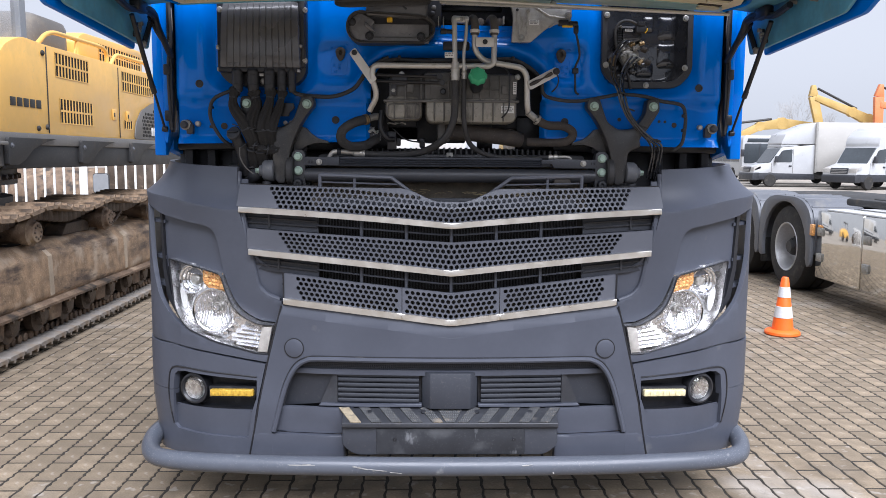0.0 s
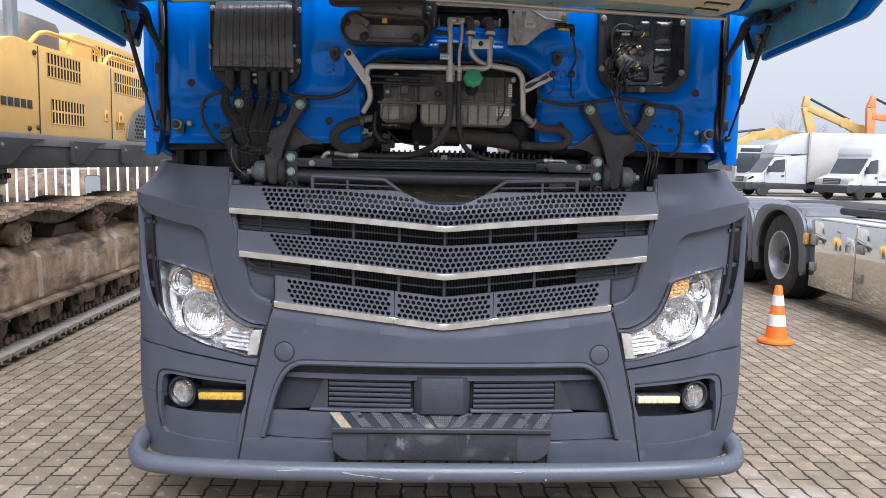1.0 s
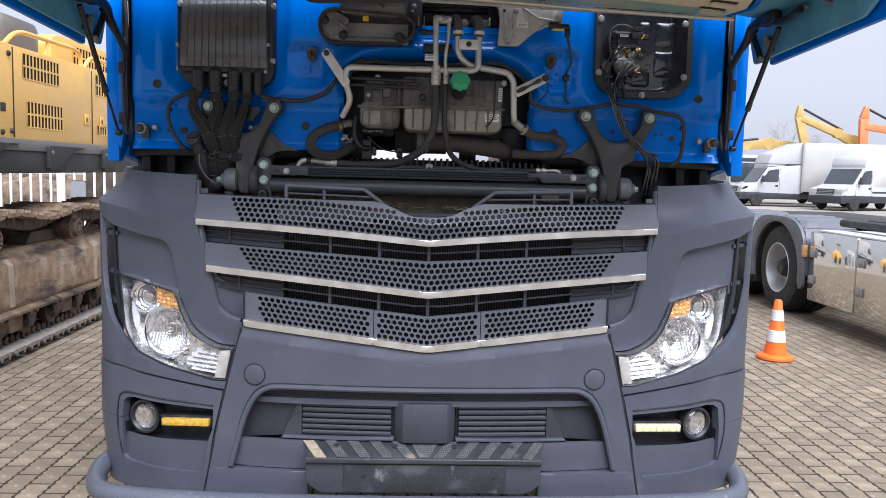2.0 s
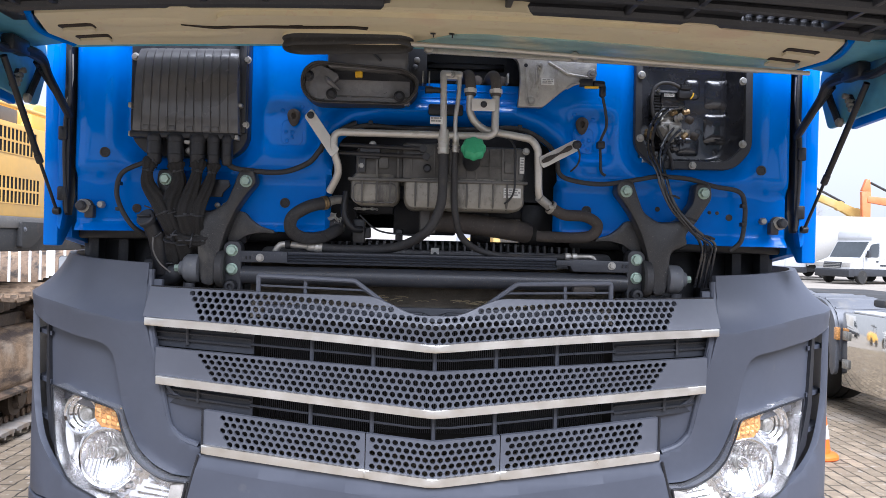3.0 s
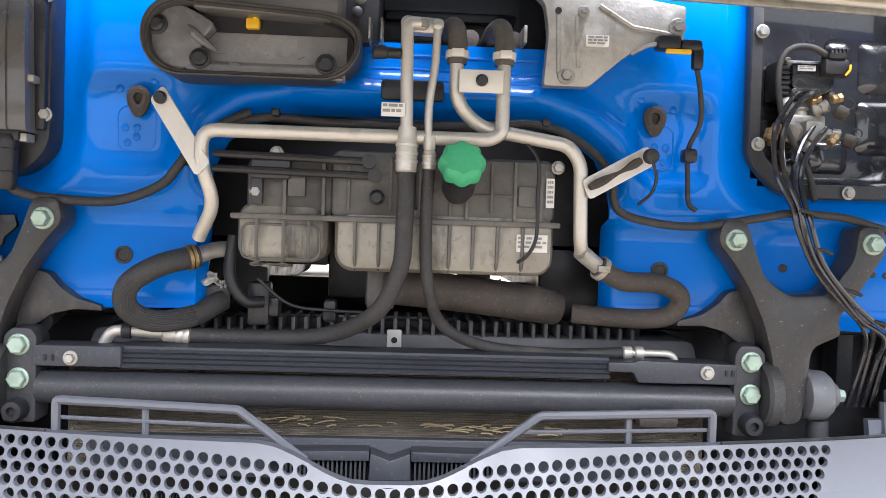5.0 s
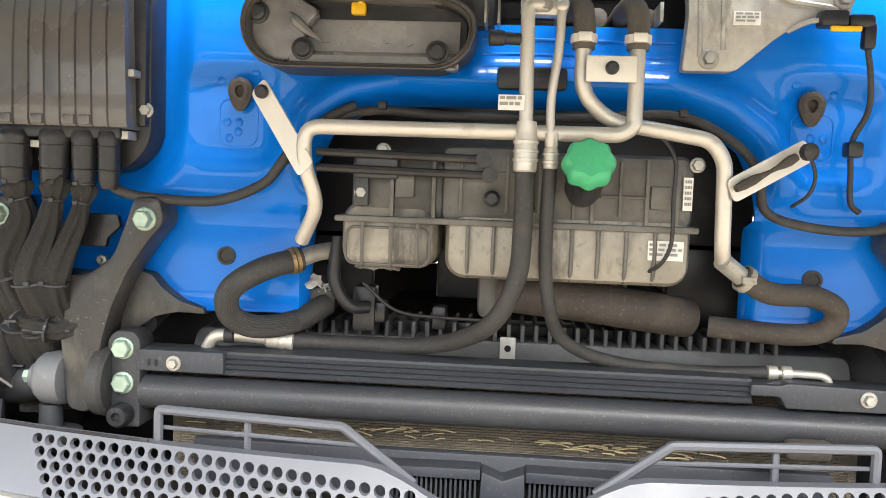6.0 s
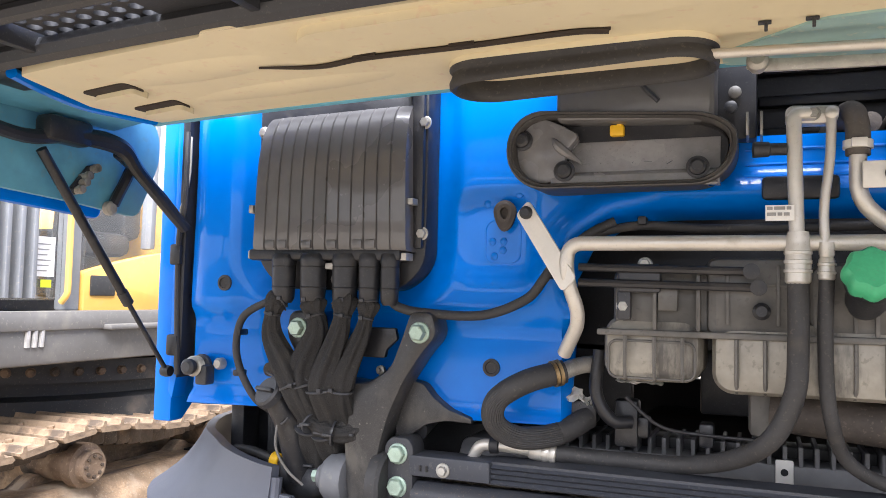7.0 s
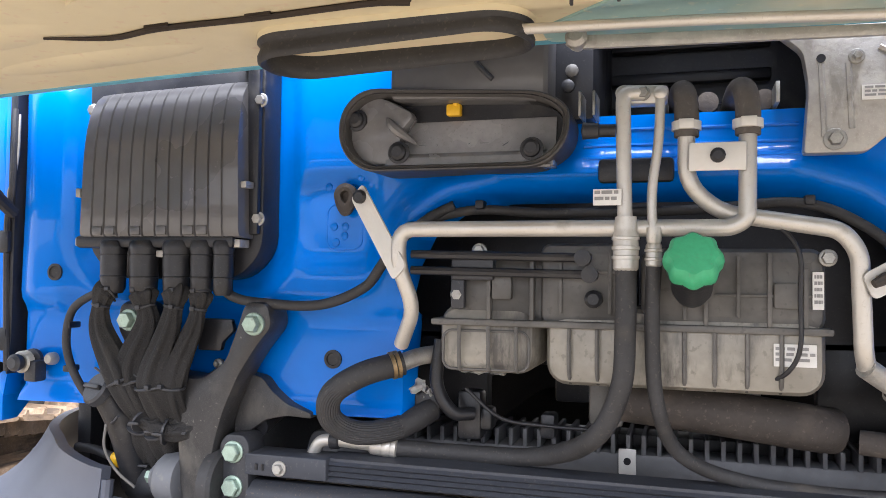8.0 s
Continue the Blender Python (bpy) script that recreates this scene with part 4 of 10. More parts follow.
# slots between the panels: near-black backing painted as shade, ribbed end plates, thin bars
part("grille_core", drape([(-0.86, 1.33), (0.86, 1.33), (0.86, 0.93), (-0.86, 0.93)], front(0.12), thick=0.005, step=0.2), "shade_black", truck)
# fins kept black too; the shade behind the grille is in their colour
bm = B()
for k in range(170):
    u = -0.53 + k * 0.00625
    p = front(0.115)(u, 1.0, 0)
    box(bm, u - 0.001, u + 0.001, p.y - 0.004, p.y + 0.004, 0.99, 1.30, 0)
part("cooling_core", bm, "black", truck, kind="stuff")
for zlo, zhi, ue in ((lambda u: 1.195 + 0.058 * abs(u), lambda u: z1(u) - 0.010, 0.862), (lambda u: 0.985 + 0.108 * abs(u), lambda u: z2(u) - 0.010, 0.825)):
    for s in (-1, 1):
        o = strip_outline(zlo, zhi, 0.545, ue, 6)
        plate = part("slot_plate", drape(o if s > 0 else flip(o), front(0.044), thick=0.006, step=0.08), "recess_shaded", truck)
        for k in range(2):
            line = [front(0.038)(s * u, zlo(u) + (zhi(u) - zlo(u)) * (0.36 + 0.3 * k), 0) for u in (0.55, 0.65, 0.75, ue - 0.01)]
            part("rib", tube(B(), line, 0.004, 6), "dark", plate)
        line = [front(0.036)(s * (ue - 0.115), zlo(ue) + 0.004, 0), front(0.036)(s * (ue - 0.115), zhi(ue) - 0.004, 0)]
        part("rib", tube(B(), line, 0.005, 6), "dark", plate)
    line = [front(0.035)(u, zlo(u) + (zhi(u) - zlo(u)) * 0.45, 0) for u in [-0.55 + 0.1 * k for k in range(12)]]
    part("slot_bar", tube(B(), line, 0.004, 6), "dark_grey", truck)
    for k in range(-2, 3):
        u = k * 0.183
        line = [front(0.03)(u, zlo(u), 0), front(0.03)(u, zhi(u), 0)]
        part("slot_divider", tube(B(), line, 0.0065, 6), "dark_grey", truck)
# hollow side cheeks that run from the wings in behind the grille panels and round the slot ends
CHEEK = [(0.684, 0.925), (0.684, 1.066), (0.725, 1.074), (0.765, 1.088), (0.797, 1.112), (0.815, 1.150), (0.855, 1.150), (0.846, 1.11), (0.828, 1.005), (0.785, 0.945), (0.72, 0.925)]
CHEEK_UP = [(0.812, 1.148), (0.812, 1.225), (0.835, 1.245), (0.848, 1.335), (0.858, 1.44), (0.925, 1.44), (0.900, 1.335), (0.882, 1.235), (0.862, 1.148)]


def hollow(u, z, d):
    """The wing's surface carried inwards, dished towards the grille."""
    return swoop(u, z, d + 0.013 + 0.020 * max(0.0, min(1.0, (0.84 - abs(u)) / 0.10)) * max(0.0, min(1.0, (1.16 - z) / 0.1)))


for s in (-1, 1):
    cheek = part("grille_cheek", drape(CHEEK if s > 0 else flip(CHEEK), hollow, thick=0.012, step=0.025), "grey", truck)
    part("cheek_top", drape(CHEEK_UP if s > 0 else flip(CHEEK_UP), hollow, thick=0.012, step=0.03), "grey", cheek)
    edge = [hollow(s * u, z, 0) for u, z in CHEEK[1:6]]
    part("slot_rim", tube(B(), glide(edge, 4), 0.006, 8), "grey", cheek)
    seam = [front(0.010)(s * 0.6845, z, 0) for z in (0.93, 0.99, 1.063)]
    part("seam", tube(B(), seam, 0.0035, 6), "black", cheek)
    # dark joint along the top of the grille where it meets the wing
    joint = [front(0.006)(s * u, tops1(u) + 0.002, 0) for u in (0.55, 0.65, 0.75, 0.82, 0.872)]
    part("top_joint", tube(B(), joint, 0.0028, 6), "black", cheek)

# ---- headlamps ----
LAMP = smooth_outline([(1.212, 1.10), (0.948, 1.052), (0.93, 0.99), (0.90, 0.922), (0.855, 0.878), (0.79, 0.848), (0.728, 0.846), (0.752, 0.727), (0.80, 0.727), (0.98, 0.768), (1.12, 0.813), (1.185, 0.885)],
                      [0.01, 0.02, 0.02, 0.03, 0.03, 0.02, 0.003, 0.003, 0.01, 0.03, 0.03, 0.04])


def fit_round(prof, u, z, off, s, seg=28, caps=True):
    """A turned form on the bumper's surface, facing forward."""
    p, n = plan(s * u)
    c = p + n * off
    c.z = z
    ax = (Vector((-n.x * 0.55, -1, 0.04))).normalized()
    return lathe(B(), prof, c, ax, seg, caps)


for s in (-1, 1):
    o = LAMP if s > 0 else flip(LAMP)
    lamp = part("headlamp", drape(o, front(0.075), thick=0.01, step=0.05), "housing", truck, "clear headlamp with two round reflectors and amber indicator")
    # bright bowl round the rim of the housing
    rim = [front(0.008)(u, z, 0) for u, z in o]
    deep = [front(0.075)(u, z, 0) for u, z in o]
    bm = B()
    va, vb = [bm.verts.new(p) for p in rim], [bm.verts.new(p) for p in deep]
    for k in range(len(o)):
        j = (k + 1) % len(o)
        bm.faces.new((va[k], va[j], vb[j], vb[k]))
    part("bezel", bm, "housing", lamp)
    gasket = [front(0.002)(u, z, 0) for u, z in o]
    part("gasket", tube(B(), [*gasket, gasket[0]], 0.0032, 6), "black", lamp)
    part("lens", drape(o, front(0.004), thick=0.003, step=0.05), "glass", lamp).visible_shadow = False
    part("main_reflector", fit_round([(0.030, -0.040), (0.055, -0.024), (0.076, 0.006), (0.084, 0.020), (0.089, 0.021), (0.091, 0.014), (0.091, -0.03)], 0.996, 0.893, 0.05, s, 40), "bright", lamp)
    # the bowl is broken into upright flutes, each in short facets of differing tilt
    c, n = plan(s * 0.996)
    c = c + n * 0.05
    c.z = 0.893
    ax = (Vector((-n.x * 0.55, -1, 0.04))).normalized()
    side = ax.cross(Vector((0, 0, 1))).normalized()
    up = side.cross(ax).normalized()
    facet_rnd = random.Random(5)
    bm = B()
    for k in range(-8, 9):
        a, w = k * 0.0090, 0.0043
        top = math.sqrt(max(0.0, 0.077 ** 2 - a * a))
        cuts = [-top] + [h for h in (-0.012, 0.012, 0.028, 0.046) if -top + 0.01 < h < top - 0.006] + [top]
        for h0, h1 in zip(cuts, cuts[1:]):
            tilt, lift = facet_rnd.uniform(-0.0035, 0.0035), facet_rnd.uniform(0.0, 0.002)
            rows = []
            for h, dt in ((h0, -tilt), (h1, tilt)):
                row = []
                for da, bulge in ((-w, 0.0), (-w * 0.4, 0.0016), (w * 0.4, 0.0016), (w, 0.0)):
                    r2 = ((a + da) ** 2 + h * h) / 0.077 ** 2
                    row.append(bm.verts.new(c + side * (a + da) + up * h + ax * (-0.034 + 0.042 * r2 + bulge + lift + dt)))
                rows.append(row)
            for q in range(3):
                bm.faces.new((rows[0][q], rows[0][q + 1], rows[1][q + 1], rows[1][q]))
    part("fluted_bowl", bm, "bright", lamp, "", 20, sheet=True)
    # sloping collars round both lamps, and the white marker lens beside them
    part("lamp_collar", fit_round([(0.096, 0.010), (0.099, 0.012), (0.112, -0.004), (0.113, -0.02)], 0.996, 0.893, 0.05, s, 44, False), "housing", lamp)
    part("lamp_collar", fit_round([(0.064, 0.010), (0.067, 0.012), (0.077, -0.002), (0.078, -0.02)], 1.108, 1.016, 0.05, s, 36, False), "housing", lamp)
    leaf = [(1.160 + 0.016 * math.cos(2 * math.pi * q / 20) + 0.010 * math.sin(2 * math.pi * q / 20), 0.935 + 0.052 * math.sin(2 * math.pi * q / 20)) for q in range(20)]
    part("marker_lens", drape(leaf if s > 0 else flip(leaf), front(0.030), thick=0.008, step=0.03, bev=0.002), "reflective", lamp)
    part("lamp_ring", fit_round([(0.082, 0.012), (0.085, 0.022), (0.090, 0.025), (0.096, 0.020), (0.097, 0.0)], 0.996, 0.893, 0.05, s, 44, False), "chrome", lamp)
    part("lamp_ring", fit_round([(0.050, 0.012), (0.053, 0.020), (0.059, 0.022), (0.063, 0.016), (0.064, 0.0)], 1.108, 1.016, 0.05, s, 36, False), "chrome", lamp)
    part("bulb_shield", fit_round([(0.013, -0.02), (0.013, 0.012), (0.008, 0.02), (0, 0.022)], 0.993, 0.902, 0.05, s, 18), "chrome", lamp)
    part("shield_ring", fit_round([(0.020, -0.03), (0.022, -0.004), (0.019, 0.0), (0.017, -0.006)], 0.993, 0.902, 0.05, s, 22), "steel", lamp)
    part("beam_reflector", fit_round([(0, -0.032), (0.022, -0.028), (0.028, -0.026), (0.029, -0.020), (0.036, -0.017), (0.037, -0.010), (0.044, -0.006), (0.045, 0.002), (0.052, 0.008), (0.053, 0.016), (0.057, 0.016), (0.058, 0.010), (0.058, -0.03)], 1.108, 1.016, 0.05, s, 36), "chrome", lamp)
    part("bulb_shield", fit_round([(0.022, -0.022), (0.022, 0.0), (0.016, 0.006), (0, 0.008)], 1.105, 1.014, 0.05, s, 20), "steel", lamp)
    ind = [(0.952, 1.046), (1.045, 1.064), (1.046, 1.012), (1.02, 0.985), (0.935, 0.982)]
    part("indicator", drape(ind if s > 0 else flip(ind), front(0.03), thick=0.03, step=0.04, bev=0.004), "amber", lamp, "amber indicator lens")
    for i in range(5):
        for j in range(4):
            u, z = 0.950 + 0.0180 * i, 0.992 + 0.0150 * j + 0.0022 * i
            if z < 1.046 + 0.0022 * i - 0.006:
                tooth = [(u, z), (u + 0.0150, z), (u + 0.0150, z + 0.0125), (u, z + 0.0125)]
                bm = B()
                base = [bm.verts.new(front(0.0295)(s * p, q, 0)) for p, q in tooth]
                tip = bm.verts.new(front(0.0235)(s * (u + 0.0075), z + 0.006, 0))
                for q in range(4):
                    bm.faces.new((base[q], base[(q + 1) % 4], tip))
                part("indicator_facet", bm, "amber" if (i + j) % 3 else "pale_amber", lamp, "", 10)
    low = [(0.915, 0.895), (0.86, 0.862), (0.795, 0.838), (0.78, 0.832), (0.80, 0.738), (0.95, 0.770), (0.915, 0.80), (0.905, 0.85)]
    fan = part("side_reflector", drape(low if s > 0 else flip(low), front(0.035), thick=0.01, step=0.05), "bright", lamp)
    for k in range(6):
        # terraces that face the sky, with a toothed end beside the bowl
        z, u0, u1 = 0.744 + k * 0.0168, 0.786 - 0.002 * k, 0.925 - 0.020 * abs(k - 1.5)
        bm = B()
        cols = []
        for q in range(7):
            u = u0 + (u1 - u0) * q / 6
            zz = z + 0.012 * q / 6
            cols.append([bm.verts.new(front(d)(s * u, zz + dz, 0)) for dz, d in ((0.0, 0.034), (0.0006, 0.022), (0.0150, 0.0335), (0.0156, 0.037))])
        for ca, cb in zip(cols, cols[1:]):
            for q in range(3):
                bm.faces.new((ca[q], cb[q], cb[q + 1], ca[q + 1]))
        part("reflector_step", bm, "bright", fan, "", 20)
    for k in range(7):
        g = radians(-62 + 15 * k)
        x, z = 0.996 - 0.104 * math.cos(g), 0.893 + 0.104 * math.sin(g)
        if z < 0.87:
            tooth = [(x - 0.016, z - 0.005), (x + 0.004, z - 0.008), (x + 0.004, z + 0.006), (x - 0.014, z + 0.007)]
            part("reflector_tooth", drape(tooth if s > 0 else flip(tooth), front(0.026), thick=0.008, step=0.03, bev=0.002), "bright", fan)
    block_o = [(0.728, 0.842), (0.776, 0.835), (0.797, 0.733), (0.753, 0.731)]
    part("corner_reflector", drape(block_o if s > 0 else flip(block_o), front(0.006), thick=0.03, step=0.04, bev=0.003), "satin", lamp)


# ---- front wall of the cab ----
def sd_box(x, z, cx, cz, hx, hz, r):
    dx, dz = abs(x - cx) - hx + r, abs(z - cz) - hz + r
    return math.hypot(max(dx, 0), max(dz, 0)) + min(max(dx, dz), 0) - r


def ease(v, a, b):
    t = max(0.0, min(1.0, (v - a) / (b - a)))
    return t * t * (3 - 2 * t)


ARCH_LINE = [(-0.335, 1.60), (-0.335, 1.85), (-0.31, 1.90), (-0.26, 1.935), (-0.18, 1.952), (0.24, 1.952), (0.31, 1.928), (0.36, 1.89), (0.385, 1.84), (0.385, 1.60)]


def to_arch(x, z):
    best = 9.0
    for (ax, az), (bx, bz) in zip(ARCH_LINE, ARCH_LINE[1:]):
        dx, dz = bx - ax, bz - az
        t = max(0.0, min(1.0, ((x - ax) * dx + (z - az) * dz) / (dx * dx + dz * dz)))
        best = min(best, math.hypot(x - ax - t * dx, z - az - t * dz))
    return best


def wall(x, z, d):
    """The pressed sheet of the front wall: pockets for the boxes, a rolled edge round the arch, soft ribs."""
    y = 3.335
    y += 0.030 * (1 - ease(sd_box(x, z, -0.785, 2.10, 0.215, 0.29, 0.11), -0.02, 0.035))
    y += 0.022 * (1 - ease(sd_box(x, z, 0.82, 2.10, 0.215, 0.285, 0.10), -0.02, 0.03))
    a = to_arch(x, z)
    if z > 1.78:
        k = ease(z, 1.78, 1.86)
        y -= k * 0.030 * (1 - ease(abs(a - 0.040), 0.0, 0.045))
        y += k * 0.035 * (1 - ease(a, 0.0, 0.022))
    else:
        y += 0.045 * (1 - ease(a, 0.0, 0.02))
    y += 0.016 * (1 - ease(sd_box(x, z, -0.48, 1.925, 0.07, 0.075, 0.03), -0.012, 0.012))
    y += 0.016 * (1 - ease(sd_box(x, z, 0.49, 1.925, 0.07, 0.075, 0.03), -0.012, 0.012))
    y += 0.018 * (1 - ease(z, 1.755, 1.79)) * ease(abs(x), 0.3, 0.4)
    y -= 0.020 * (1 - ease(z, 1.59, 1.612))
    y -= 0.016 * (1 - ease(sd_box(x, z, -1.07, 1.98, 0.05, 0.22, 0.04), -0.02, 0.02))
    y -= 0.016 * (1 - ease(sd_box(x, z, 1.085, 1.98, 0.05, 0.22, 0.04), -0.02, 0.02))
    y += 0.03 * ease(abs(x), 1.138, 1.158)
    # the sheet is nowhere quite flat
    y += 0.0022 * math.sin(9.0 * x + 2.1) * math.sin(8.0 * z + 0.6) + 0.0010 * math.sin(19.0 * x - 7.0 * z)
    return Vector((x, y + d, z))


FW = [(-1.155, 1.585), (-0.345, 1.598), *ARCH_LINE[1:-1], (0.385, 1.602), (0.93, 1.585), (1.155, 1.585), (1.155, 2.30), (0.26, 2.30), (0.26, 2.082), (-0.07, 2.082), (-0.07, 2.30), (-1.155, 2.30)]
cabwall = part("cab_front_wall", drape(FW, wall, thick=0.006, step=0.014, hole=lambda x, z: sd_box(x, z, 0.822, 2.05, 0.175, 0.20, 0.05) < 0), "blue", truck, "glossy blue pressed steel front wall", angle=50)
for z in (2.060, 2.036, 2.014):
    line = [wall(-0.06 + 0.034 * k, z, 0.001) for k in range(10)]
    part("pressed_bead", tube(B(), line, 0.0032, 8), "blue", cabwall)
# cab sides, roof and windscreen, behind and above the flap
for s in (-1, 1):
    bm = B()
    prism(bm, [(3.40, 1.535), (3.47, 1.60), (3.47, 1.56), (5.35, 1.30), (5.35, 3.45), (4.2, 3.55), (3.62, 3.35), (3.36, 2.30), (3.36, 1.535)], "x", s * 1.205, s * 1.252, 0.006)
    side = part("cab_side", bm, "blue", truck)
    bm = B()
    prism(bm, [(3.55, 2.25), (4.6, 2.25), (4.6, 3.0), (3.75, 3.0)], "x", s * 1.2535, s * 1.257, 0)
    part("side_window", bm, "window", side)
bm = B()
prism(bm, [(3.40, 2.50), (3.62, 3.35), (4.2, 3.55), (5.35, 3.45), (5.35, 1.75), (5.31, 1.75), (5.31, 3.40), (4.2, 3.50), (3.66, 3.31), (3.44, 2.50)], "x", -1.204, 1.204, 0)
part("cab_shell", bm, "blue", truck)
bm = B()
prism(bm, [(3.398, 2.55), (3.607, 3.30), (3.612, 3.30), (3.403, 2.55)], "x", -1.08, 1.08, 0)
part("windscreen", bm, "window", truck)
bm = B()
box(bm, -1.2, 1.2, 3.38, 3.44, 2.30, 2.50, 0.01)
part("cowl", bm, "black", truck)
# unseen strip added to cut the light falling in behind the flap
bm = B()
prism(bm, smooth_outline([(3.275, 2.285), (3.385, 2.302), (3.385, 2.322), (3.275, 2.305)], 0.006), "x", -1.2, 1.2, 0.002)
part("hinge_cover", bm, "black", truck)
# black inner floor and tunnel of the cab
bm = B()
box(bm, -1.2, -0.46, 3.50, 5.3, 1.56, 1.62, 0.01)
part("cab_floor", bm, "black", truck)
bm = B()
box(bm, 0.46, 1.2, 3.50, 5.3, 1.56, 1.62, 0.01)
part("cab_floor", bm, "black", truck)
bm = B()
prism(bm, [(-0.46, 1.56), (-0.42, 1.56), (-0.40, 1.70), (-0.36, 1.735), (0.36, 1.735), (0.40, 1.70), (0.42, 1.56), (0.46, 1.56), (0.44, 1.72), (0.38, 1.78), (-0.38, 1.78), (-0.44, 1.72)], "y", 3.62, 5.3, 0)
part("cab_tunnel", bm, "black", truck)
bm = B()
box(bm, -0.46, 0.46, 3.60, 3.62, 1.715, 2.40, 0.0)
part("bulkhead", bm, "black", truck)
bm = B()
box(bm, -0.05, 0.24, 3.58, 3.60, 2.0, 2.30, 0)
for z in (2.06, 2.12, 2.18, 2.24):
    box(bm, -0.04, 0.23, 3.555, 3.58, z, z + 0.02, 0.004)
part("blower_grating", bm, "black", truck)
for s in (-1, 1):
    bm = B()
    box(bm, min(s * 0.52, s * 1.22), max(s * 0.52, s * 1.22), 3.60, 3.63, 0.62, 1.58, 0.01)
    inner = part("inner_fender", bm, "black", truck)
    for x in (0.95, 1.06, 1.16):
        bm = B()
        box(bm, s * x - 0.018, s * x + 0.018, 3.535, 3.60, 1.40, 1.60, 0.006)
        part("stay", bm, "dark", inner)
    # slim black strips and the blue outer edge beside the front wall
    bm = B()
    prism(bm, smooth_outline([(s * 1.162, 2.28), (s * 1.179, 2.28), (s * 1.181, 1.66), (s * 1.172, 1.63), (s * 1.163, 1.70)], 0.005), "y", 3.335, 3.385, 0.003)
    seal = part("door_seal", bm, "black", truck)
    bm = B()
    prism(bm, smooth_outline([(s * 1.180, 2.30), (s * 1.206, 2.30), (s * 1.206, 1.60), (s * 1.196, 1.585), (s * 1.182, 1.66)], 0.005), "y", 3.352, 3.392, 0.003)
    part("pillar_edge", bm, "blue", truck)
    line = glide([(s * 1.166, 3.335, 2.15), (s * 1.160, 3.325, 2.0), (s * 1.175, 3.33, 1.93), (s * 1.178, 3.335, 1.80), (s * 1.166, 3.33, 1.64)], 6)
    part("lock_cable", tube(B(), line, 0.006, 8), "rubber", seal)
    line = glide([(s * 1.160, 3.338, 2.14), (s * 1.156, 3.332, 2.06), (s * 1.164, 3.330, 2.01), (s * 1.172, 3.328, 1.985), (s * 1.168, 3.330, 1.955), (s * 1.176, 3.334, 1.925)], 6)
    part("seal_edge", tube(B(), line, 0.003, 6), "tank_low", seal)
    for z in (1.89, 1.70):
        bm = B()
        box(bm, s * 1.182 - 0.014, s * 1.182 + 0.014, 3.325, 3.35, z - 0.022, z + 0.022, 0.005)
        part("clip", bm, "black", seal)

# chassis, engine and front wheels under the cab
bm = B()
for x in (-0.45, 0.38):
    box(bm, x, x + 0.07, 3.7, 9.2, 0.72, 0.98, 0.01)
part("chassis_rail", bm, "exc_dark", truck)
bm = B()
box(bm, -0.36, 0.36, 3.95, 5.4, 0.75, 1.50, 0.05)
part("engine", bm, "exc_dark", truck)


def wheel(parent, at, r=0.5, w=0.30, dish=0.10, side=-1):
    """A truck wheel: tyre with grooves, deep rim and hub with nuts; side: the way that its face looks along x."""
    ax = (side, 0, 0)
    tyre = part("tyre", lathe(B(), [(0.29, -w / 2), (r * 0.8, -w / 2 - 0.01), (r * 0.95, -w * 0.46), (r, -w * 0.36), (r, -w * 0.12), (r - 0.014, -w * 0.11), (r - 0.014, -w * 0.08), (r, -w * 0.07),
                                    (r, w * 0.07), (r - 0.014, w * 0.08), (r - 0.014, w * 0.11), (r, w * 0.12), (r, w * 0.36), (r * 0.95, w * 0.46), (r * 0.8, w / 2 + 0.01), (0.29, w / 2)], at, ax, 48, False), "tyre", parent)
    part("wheel_rim", lathe(B(), [(0.295, w / 2 - 0.005), (0.287, w / 2 + 0.008), (0.272, w / 2 + 0.002), (0.262, w / 2 - dish * 0.3), (0.250, w / 2 - dish * 0.8), (0.225, w / 2 - dish), (0.13, w / 2 - dish * 0.95), (0, w / 2 - dish)], at, ax, 40, False), "rim", tyre)
    part("hub", lathe(B(), [(0.135, w / 2 - dish * 0.96), (0.135, w / 2 - dish * 0.75), (0.115, w / 2 - dish * 0.66), (0.10, w / 2 - dish * 0.35), (0.075, w / 2 - dish * 0.2), (0.07, w / 2 - dish * 0.15), (0, w / 2 - dish * 0.15)], at, ax, 28, False), "exc_dark", tyre)
    for k in range(10):
        a = 2 * math.pi * k / 10
        p = Vector(at) + Vector((side * (w / 2 - dish * 0.98), 0.170 * math.cos(a), 0.170 * math.sin(a)))
        part("wheel_nut", lathe(B(), [(0.017, 0), (0.017, 0.034), (0.012, 0.04), (0, 0.041)], p, ax, 6), "exc_dark", tyre)
        p = Vector(at) + Vector((side * (w / 2 - dish * 0.35), 0.088 * math.cos(a), 0.088 * math.sin(a)))
        if k % 2:
            part("hub_bolt", lathe(B(), [(0.010, 0), (0.010, 0.02), (0, 0.021)], p, ax, 6), "tyre", tyre)
    return tyre


for s in (-1, 1):
    wheel(truck, (s * 1.03, 4.55, 0.5), side=s)
for s in (-1, 1):
    wheel(truck, (s * 0.95, 8.2, 0.5), side=s, w=0.5, dish=0.2)

